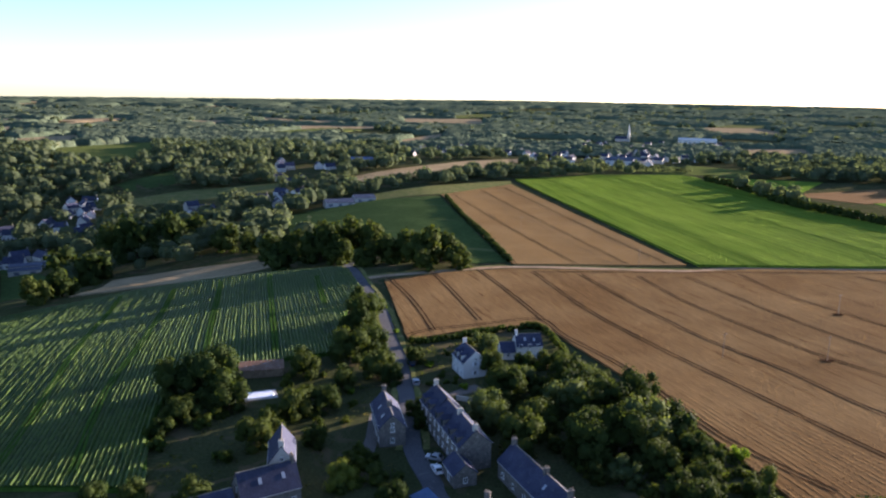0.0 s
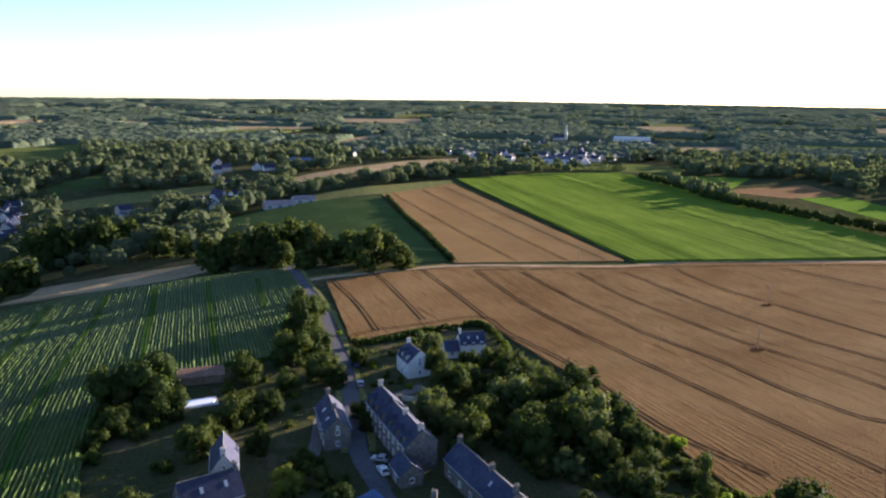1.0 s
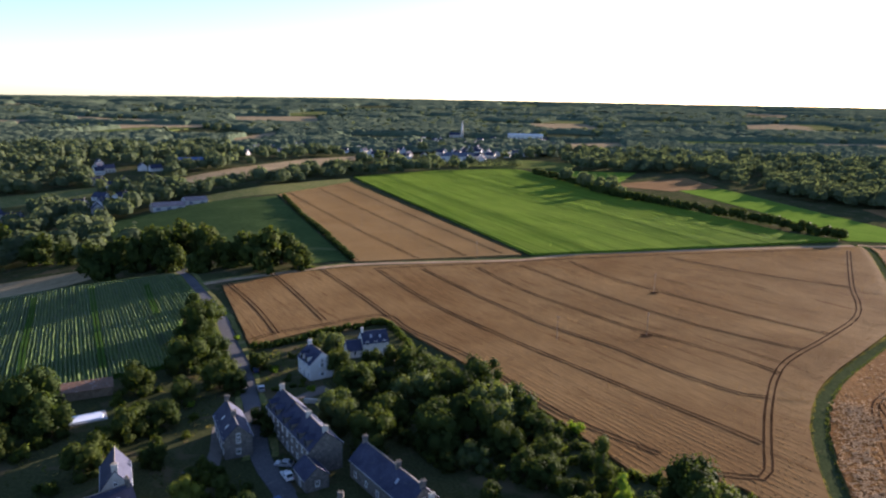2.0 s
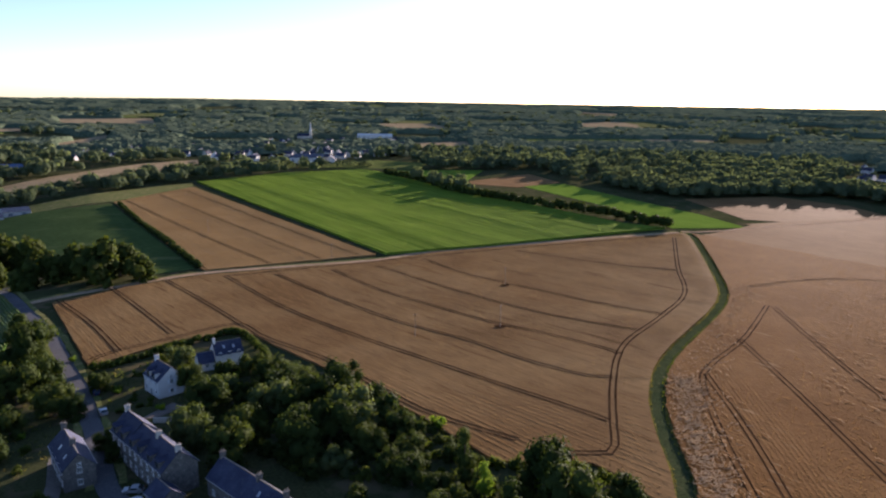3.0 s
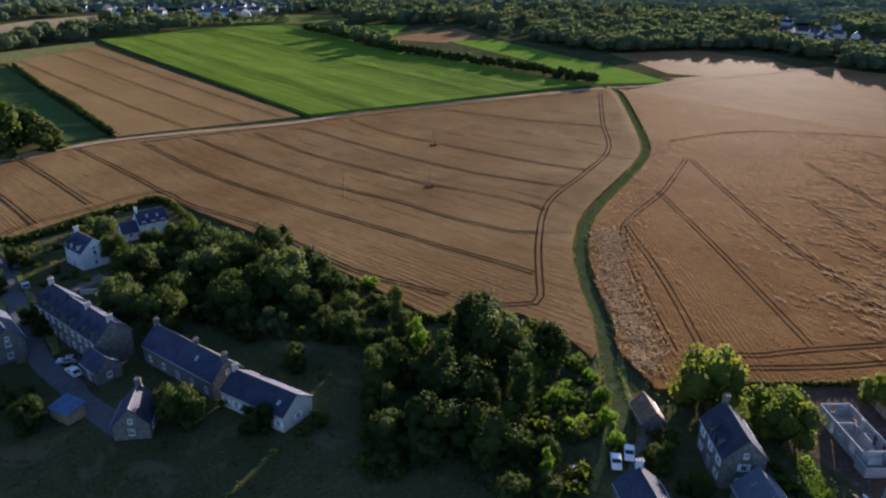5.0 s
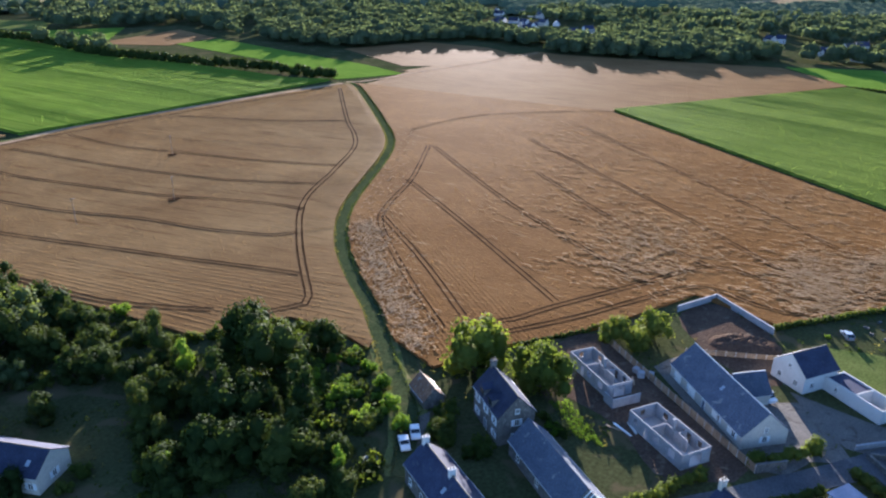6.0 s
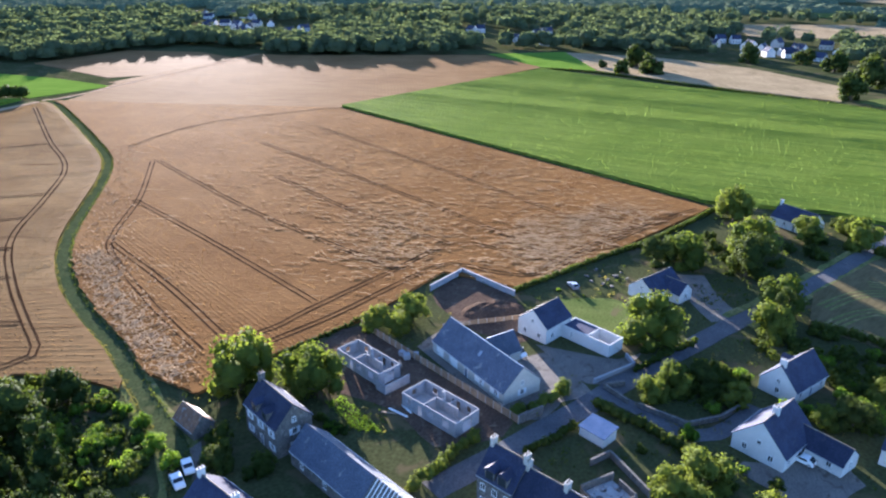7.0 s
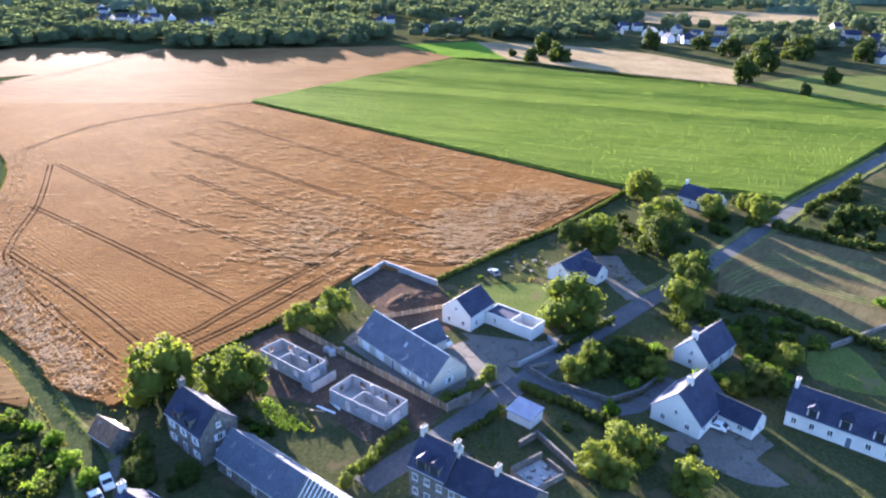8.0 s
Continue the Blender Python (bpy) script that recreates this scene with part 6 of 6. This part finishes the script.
TOWNS.append(([(-358, 668), (-321, 658), (-292, 586), (-313, 581)], 6))
TOWNS.append(([(-333, 584), (-292, 577), (-278, 540), (-318, 556)], 4))
TOWNS.append(([(-233, 637), (-205, 629), (-185, 565), (-207, 564)], 3))
TOWNS.append(([(-367, 577), (-357, 577), (-321, 517), (-332, 520)], 2))
TOWNS.append(([(-311, 486), (-270, 472), (-244, 425), (-284, 441)], 3))
HAMLET = []


def make_far_house(label, wall, roof, seed):
    rng = random.Random(seed)
    l, w, e, r = rng.uniform(9, 13), rng.uniform(7, 8.5), rng.uniform(3.2, 5.2), 0
    r = e + w * 0.45
    top = thing("house", pose(0, 0, -500), label, "house", "houses of the town")
    part("wall", prism([(-w / 2, -2), (w / 2, -2), (w / 2, e), (0, r), (-w / 2, e)], -l / 2, l / 2), wall, top)
    for side in (-1, 1):
        part("roof", roof_slope(w, e, r, l, side), roof, top)
    add_chimney(top, l * 0.45, r)
    for side in "fb":
        for k in range(3):
            bm = bmesh.new()
            base, along, out = wall_base(side, l, w)
            slab_on(bm, base, along, out, (k - 1) * l / 3.3 - 0.5, (k - 1) * l / 3.3 + 0.5, 0.9, 2.3, -0.05, 0.03)
            part("window", bm, GLASS, top)
    return top


FAR_HOUSES = [make_far_house("distant white house with slate roof among trees", RENDER, SLATE, k) for k in range(3)] + [make_far_house("distant cream house with slate roof among trees", CREAM, SLATE, 5)]
TEMPLATES += FAR_HOUSES
for k, (x, y, turn) in enumerate(((-202, 599, 10), (-199, 568, -60), (-316, 634, 20), (-303, 588, -65), (-307, 560, 15), (-143, 634, -30), (-327, 640, -50), (-205, 552, 30))):
    copy_thing(FAR_HOUSES[k % 3], pose(x, y, rise(x, y), 0, 0, turn))
    HOUSES.append((x, y, 8))
for outline, count in TOWNS:
    xs, ys = [p[0] for p in outline], [p[1] for p in outline]
    made = 0
    for _ in range(count * 30):
        if made >= count:
            break
        x, y = FAR.uniform(min(xs), max(xs)), FAR.uniform(min(ys), max(ys))
        if inside((x, y), outline) and clear_of(x, y, 6):
            copy_thing(FAR.choice(FAR_HOUSES), pose(x, y, rise(x, y), 0, 0, FAR.choice((-35, 55, -70, 20, 80)) + FAR.uniform(-10, 10)))
            HAMLET.append((x, y))
            HOUSES.append((x, y, 8))
            made += 1


def big_hall(x, y, turn, length, width, eave, ridge, label, wall, roof):
    top = thing("hall", pose(x, y, rise(x, y), 0, 0, turn), label, "hall")
    part("wall", prism([(-width / 2, -2), (width / 2, -2), (width / 2, eave), (0, ridge), (-width / 2, eave)], -length / 2, length / 2), wall, top)
    for side in (-1, 1):
        part("roof", roof_slope(width, eave, ridge, length, side), roof, top)
    for k in range(max(2, int(length / 8))):
        bm = bmesh.new()
        base, along, out = wall_base("f", length, width)
        u = (k + 0.5) * length / max(2, int(length / 8)) - length / 2
        slab_on(bm, base, along, out, u - 1.5, u + 1.5, 0.2, eave * 0.7, -0.05, 0.04)
        part("door", bm, DOOR, top)
    HOUSES.append((x, y, length / 2 + 4))
    return top


big_hall(-87, 583, 20, 24, 13, 3.2, 5.6, "grey farm shed with pale roof", CONCRETE, SLATE_PALE)
big_hall(-68, 596, 20, 18, 12, 3.2, 5.6, "grey farm shed with pale roof", CONCRETE, SLATE_PALE)
big_hall(-268, 446, 25, 22, 8, 3, 4.4, "long pale glasshouse of a nursery", CREAM, SLATE_PALE)
big_hall(-262, 432, 25, 18, 7, 3, 4.2, "low pale shed of a nursery", CREAM, SLATE_PALE)
big_hall(-288, 458, 25, 16, 8, 3, 4.6, "low pale shed of a nursery", RENDER, SLATE_PALE)
big_hall(-125, 612, 10, 24, 11, 3, 5.2, "low farm building with pale roof", CREAM, SLATE_PALE)
big_hall(487, 1386, -20, 70, 22, 12, 15, "long white hall at the edge of the town", RENDER, RENDER)
big_hall(-105, 870, 10, 34, 20, 7, 11, "white hall with pale blue roof", RENDER, SHEET)
big_hall(238, 943, -15, 40, 16, 7, 11, "pale building at the edge of the town", CREAM, SLATE_PALE)
big_hall(229, 934, -20, 36, 14, 7, 10, "pale building at the edge of the town", RENDER, SLATE_PALE)

# the church
church = thing("church", pose(366, 1492, rise(366, 1492), 0, 0, -20), "stone parish church with slender pale spire", "church")
part("nave", prism([(-5, -2), (5, -2), (5, 5.5), (0, 10), (-5, 5.5)], -12, 12), CREAM, church)
for side in (-1, 1):
    part("roof", roof_slope(10, 5.5, 10, 24, side), SLATE, church)
part("tower", box(12.2, 17.2, -2.5, 2.5, -2, 15), CREAM, church)
bm = bmesh.new()
limb(bm, (14.7, 0, 15.01), (14.7, 0, 36), 2.4, 0.15, 8)
part("spire", bm, RENDER, church)
HOUSES.append((366, 1492, 22))


def woods(name, label, spots, quads, size, material, lift=1.05, category="woods", body=0.0):
    """Crowns of many trees seen from afar, as uneven sprays of leaves."""
    rng = np.random.default_rng(len(spots))
    spots = np.array(spots)
    n = len(spots)
    d = rng.normal(size=(n, quads, 3))
    d[..., 2] = np.abs(d[..., 2]) * 0.9 - 0.25
    d /= np.linalg.norm(d, axis=-1, keepdims=True)
    swell = rng.uniform(0.7, 1.08, (n, quads, 1)) * (1 + 0.22 * np.sin(d[..., :1] * 5 + rng.uniform(0, 6, (n, 1, 1))) * np.cos(d[..., 1:2] * 6 + rng.uniform(0, 6, (n, 1, 1))))
    r = spots[:, None, 3:4]
    centre = spots[:, None, :3] + np.concatenate([np.zeros((n, 1, 2)), r * lift], -1)
    p = centre + d * swell * r * np.array([1, 1, 1.05])
    face = d + 0.32 * rng.normal(size=d.shape)
    face /= np.linalg.norm(face, axis=-1, keepdims=True)
    a = np.cross(face, rng.normal(size=d.shape))
    a /= np.linalg.norm(a, axis=-1, keepdims=True)
    b = np.cross(face, a)
    k = r * size * rng.uniform(0.6, 1.3, (n, quads, 1))
    v = np.stack([p - a * k, p - b * k * 0.8, p + a * k, p + b * k * 0.8], 2).reshape(-1, 3)
    soft = d * 0.75 + face * 0.4
    normals = (soft / np.linalg.norm(soft, axis=-1, keepdims=True)).reshape(-1, 3)
    if body:
        # a low dome of eight sides under the sprays of each crown
        turn = np.arange(8) * math.tau / 8
        tiers = np.array([[math.cos(e), math.sin(e)] for e in (-0.5, 0.15, 0.75, 1.3)]) * body
        for (r0, z0), (r1, z1) in zip(tiers, tiers[1:]):
            quad = np.stack([np.stack([np.cos(turn + w) * q, np.sin(turn + w) * q, np.full(8, h)], -1) for q, h, w in ((r0, z0, 0), (r0, z0, math.tau / 8), (r1, z1, math.tau / 8), (r1, z1, 0))], 1)
            wide = rng.uniform(0.85, 1.15, (n, 1, 1, 1))
            v = np.concatenate([v, (centre[:, None] + quad[None] * r[:, None] * wide).reshape(-1, 3)])
            out = quad.mean(axis=1)
            normals = np.concatenate([normals, np.tile(out / np.linalg.norm(out, axis=-1, keepdims=True), (n, 1))])
    return tagged(quads_mesh(name, v, material, None, normals), label, category, kind="stuff")


def canopy(near, far, cell, crown, tall, seed):
    """The closed roof of a wood: a sheet of rounded crowns over its ground, open where fields, roads and houses lie."""
    a0, a1 = radians(-50), radians(127)
    rings = np.arange(near, far + cell, cell)
    turns = np.linspace(a0, a1, int((a1 - a0) * (near + far) / 2 / cell))
    rr, aa = np.meshgrid(rings, turns, indexing="ij")
    rng = np.random.default_rng(seed)
    rr = rr + rng.uniform(-0.3, 0.3, rr.shape) * cell
    x, y = (rr * np.sin(aa)).ravel(), (rr * np.cos(aa)).ravel()
    # the nearest of a jittered set of crowns
    span = int(2 * (far + 100) / crown) + 3
    jx, jy, jh = rng.uniform(0, 1, (span, span)), rng.uniform(0, 1, (span, span)), rng.uniform(0.6, 1.0, (span, span))
    gx, gy = (x + far + 50) / crown, (y + far + 50) / crown
    ix, iy = gx.astype(int), gy.astype(int)
    best, high = np.full(len(x), 9.0), np.zeros(len(x))
    for dx in (-1, 0, 1):
        for dy in (-1, 0, 1):
            cx, cy = np.clip(ix + dx, 0, span - 1), np.clip(iy + dy, 0, span - 1)
            d = np.hypot(gx - cx - jx[cx, cy], gy - cy - jy[cx, cy])
            closer = d < best
            best, high = np.where(closer, d, best), np.where(closer, jh[cx, cy], high)
    dome = 0.5 + 0.5 * np.sqrt(np.clip(1 - (best / 0.95) ** 2, 0, 1))
    wooded = np.array([noise.noise((px / 260, py / 260, 3.0)) + 0.35 * noise.noise((px / 70, py / 70, 8.0)) for px, py in zip(x, y)]) > -0.15
    for outline in FIELDS + CLEARINGS:
        hit = np.zeros(len(x), bool)
        for (x0, y0), (x1, y1) in zip(outline, outline[1:] + outline[:1]):
            if y0 != y1:
                hit ^= ((y0 > y) != (y1 > y)) & (x < (x1 - x0) * (y - y0) / (y1 - y0) + x0)
        wooded &= ~hit
    for hx, hy, hr in HOUSES:
        if math.hypot(hx, hy) > near - 60:
            wooded &= np.hypot(x - hx, y - hy) > hr + 7
    for line in (ROAD, ROAD_WEST, TRACK):
        for p in smooth_line(line, 8.0):
            if p.length > near - 30:
                wooded &= np.hypot(x - p.x, y - p.y) > 9
    floor = np.array([rise(px, py) for px, py in zip(x, y)])
    z = np.where(wooded, floor + tall * dome * high * np.clip(0.35 + (rr.ravel() - 1080) / 60, 0, 1) + rng.uniform(-1.1, 1.1, len(x)), floor - 3)
    m, n = rr.shape
    k = (np.arange(m - 1)[:, None] * n + np.arange(n - 1)[None, :]).ravel()
    quads = np.stack([k, k + n, k + n + 1, k + 1], -1)
    quads = quads[wooded[quads].any(axis=1)]
    used, index = np.unique(quads, return_inverse=True)
    me = bpy.data.meshes.new("woodland")
    me.vertices.add(len(used))
    me.vertices.foreach_set("co", np.stack([x, y, z], -1)[used].astype(np.float32).ravel())
    me.loops.add(quads.size)
    me.loops.foreach_set("vertex_index", index.reshape(-1).astype(np.int32))
    me.polygons.add(len(quads))
    me.polygons.foreach_set("loop_start", np.arange(0, quads.size, 4, dtype=np.int32))
    me.update(calc_edges=True)
    me.materials.append(CANOPY_HAZED)
    tagged(new("woodland", me), "closed canopy of broadleaf woods on rolling land", "woods", kind="stuff")


canopy(1080, 1600, 4.5, 10.0, 12.0, 1)
canopy(1600, 2900, 9.0, 13.0, 13.0, 2)
canopy(2900, 4850, 19.0, 20.0, 15.0, 3)
front = []
for _ in range(1400):
    a, r = radians(FAR.uniform(38, 74)), FAR.uniform(600, 780)
    x, y = r * math.sin(a), r * math.cos(a)
    if len(front) < 420 and clear_of(x, y, 2.0):
        front.append((x, y, rise(x, y), FAR.uniform(4.2, 6.8)))
HEDGE_SPOTS = [(p.x, p.y) for p in smooth_line([(2, 591), (14, 491), (23, 433), (34, 352)], 6.0)]
woods("wood_edge", "edge of broadleaf woods behind the wheat", front, 80, 0.16, LEAF_HAZED, body=0.85)
for name, near, far, count, low, high, quads, size in (("near_woods", 430, 820, 1700, 3.6, 8.6, 76, 0.16), ("middle_woods", 820, 1180, 2900, 4.4, 9.4, 34, 0.2), ("far_woods", 1600, 3000, 2400, 6.0, 10.5, 16, 0.3)):
    spots = []
    for _ in range(count * 4):
        if len(spots) >= count:
            break
        a, r = radians(FAR.uniform(-48, 125)), math.sqrt(FAR.uniform(near ** 2, far ** 2))
        x, y = r * math.sin(a), r * math.cos(a)
        if (a > radians(42) and r < 620) or (a > radians(70) and r < 690):
            continue
        thick = 0.85 + 1.1 * noise.noise((x / 260, y / 260, 3.0)) - (0.9 if any(inside((x, y), o) for o, c in TOWNS) else 0)
        size_here = FAR.uniform(low, high)
        if FAR.random() < thick and clear_of(x, y, size_here * 0.8) and not any(math.hypot(x - hx, y - hy) < 9 for hx, hy in HEDGE_SPOTS):
            spots.append((x, y, rise(x, y) - (0 if r < 1600 else 5), size_here))
    woods(name, "dense broadleaf woods with uneven crowns", spots, quads, size, LEAF_HAZED, body=0.85)



# ---- rough herbage over the gardens and under the copses
def herbage(name, label, outline, count, low, high, quads, material, seed, share=0.3):
    rng, spots = random.Random(seed), []
    xs, ys = [p[0] for p in outline], [p[1] for p in outline]
    for _ in range(count * 8):
        if len(spots) >= count:
            break
        x, y = rng.uniform(min(xs), max(xs)), rng.uniform(min(ys), max(ys))
        if rng.random() < share + 1.3 * noise.noise((x / 14, y / 14, seed)) and inside((x, y), outline) and not any(inside((x, y), o) for o in YARDS) and clear_of(x, y, 0.6):
            spots.append((x, y, rise(x, y), low + (high - low) * rng.random() ** 2))
    woods(name, label, spots, quads, 0.3, material, 0.35, "undergrowth")


herbage("undergrowth", "low brambles and weeds under the copse", [(61, 131), (96, 96), (88, 80), (68, 63), (37, 85), (49, 112)], 900, 0.4, 1.4, 26, LEAF, 1, 0.6)
herbage("undergrowth", "low brambles and weeds under the copse", [(32, 213), (48, 203), (65, 167), (74, 140), (56, 135), (26, 133), (31, 159), (13, 185)], 900, 0.4, 1.4, 26, LEAF, 2, 0.6)
for seed, count, outline in ((21, 60, [(61, 131), (96, 96), (88, 80), (68, 63), (37, 85), (49, 112)]), (22, 60, [(32, 213), (48, 203), (65, 167), (74, 140), (56, 135), (26, 133), (31, 159), (13, 185)]),
                             (23, 50, [(145, -3), (139, -25), (124, -20), (128, -3)]), (24, 60, [(160, -27), (163, -42), (154, -57), (137, -44), (152, -26)]), (25, 44, [(143, -39), (143, -54), (125, -45), (127, -32)])):
    herbage("thicket", "thicket of low shrubs and brambles", outline, count, 0.6, 1.7, 60, LEAF_HEDGE, seed, 0.9)
herbage("weeds", "uneven tufts of tall grass and weeds in the gardens", [(-70, 215), (-60, 110), (-20, 95), (10, 85), (45, 70), (66, 40), (80, 0), (95, -75), (150, -110), (260, -80), (255, 0), (150, 70), (100, 95), (70, 130), (40, 215), (0, 240), (-40, 245)], 5200, 0.25, 0.85, 9, LEAF_HEDGE, 3, 0.3)
herbage("weeds", "dry pale tufts of grass in the gardens", [(-70, 215), (-60, 110), (-20, 95), (10, 85), (45, 70), (66, 40), (80, 0), (95, -75), (150, -110), (260, -80), (255, 0), (150, 70), (100, 95), (70, 130), (40, 215), (0, 240), (-40, 245)], 2200, 0.25, 0.7, 9, LEAF_DRY, 4, 0.2)
# the strip of sunlight on this grass is put in by lime-coloured tufts
herbage("grass_tufts", "sunlit yellow-green tufts of grass beside the building plot", [(104.5, 55.5), (107, 52.5), (103, 46.5), (99.8, 42.5), (96.5, 37), (93.5, 38.5), (96, 43), (100, 49)], 420, 0.2, 0.5, 9, LEAF_LIME, 6, 0.7)
TUFTS = random.Random(9)
for off, count, stuff, label in ((-2.1, 3, LEAF_DRY, "dry yellow grass along the edge of the sunken lane"), (2.0, 3, LEAF_HEDGE, "tall green weeds along the edge of the sunken lane")):
    spots = []
    for p in smooth_line(LANE, 1.2):
        if p.length > 95:
            for _ in range(count):
                spots.append((p.x + off * 0.8 + TUFTS.gauss(0, 0.3), p.y - off * 0.6 + TUFTS.gauss(0, 0.3), 0, TUFTS.uniform(0.2, 0.5)))
    woods("lane_weeds", label, spots, 9, 0.3, stuff, 0.4, "undergrowth")

for ob in TEMPLATES:
    for piece in (ob, *ob.children_recursive):
        bpy.data.objects.remove(piece)
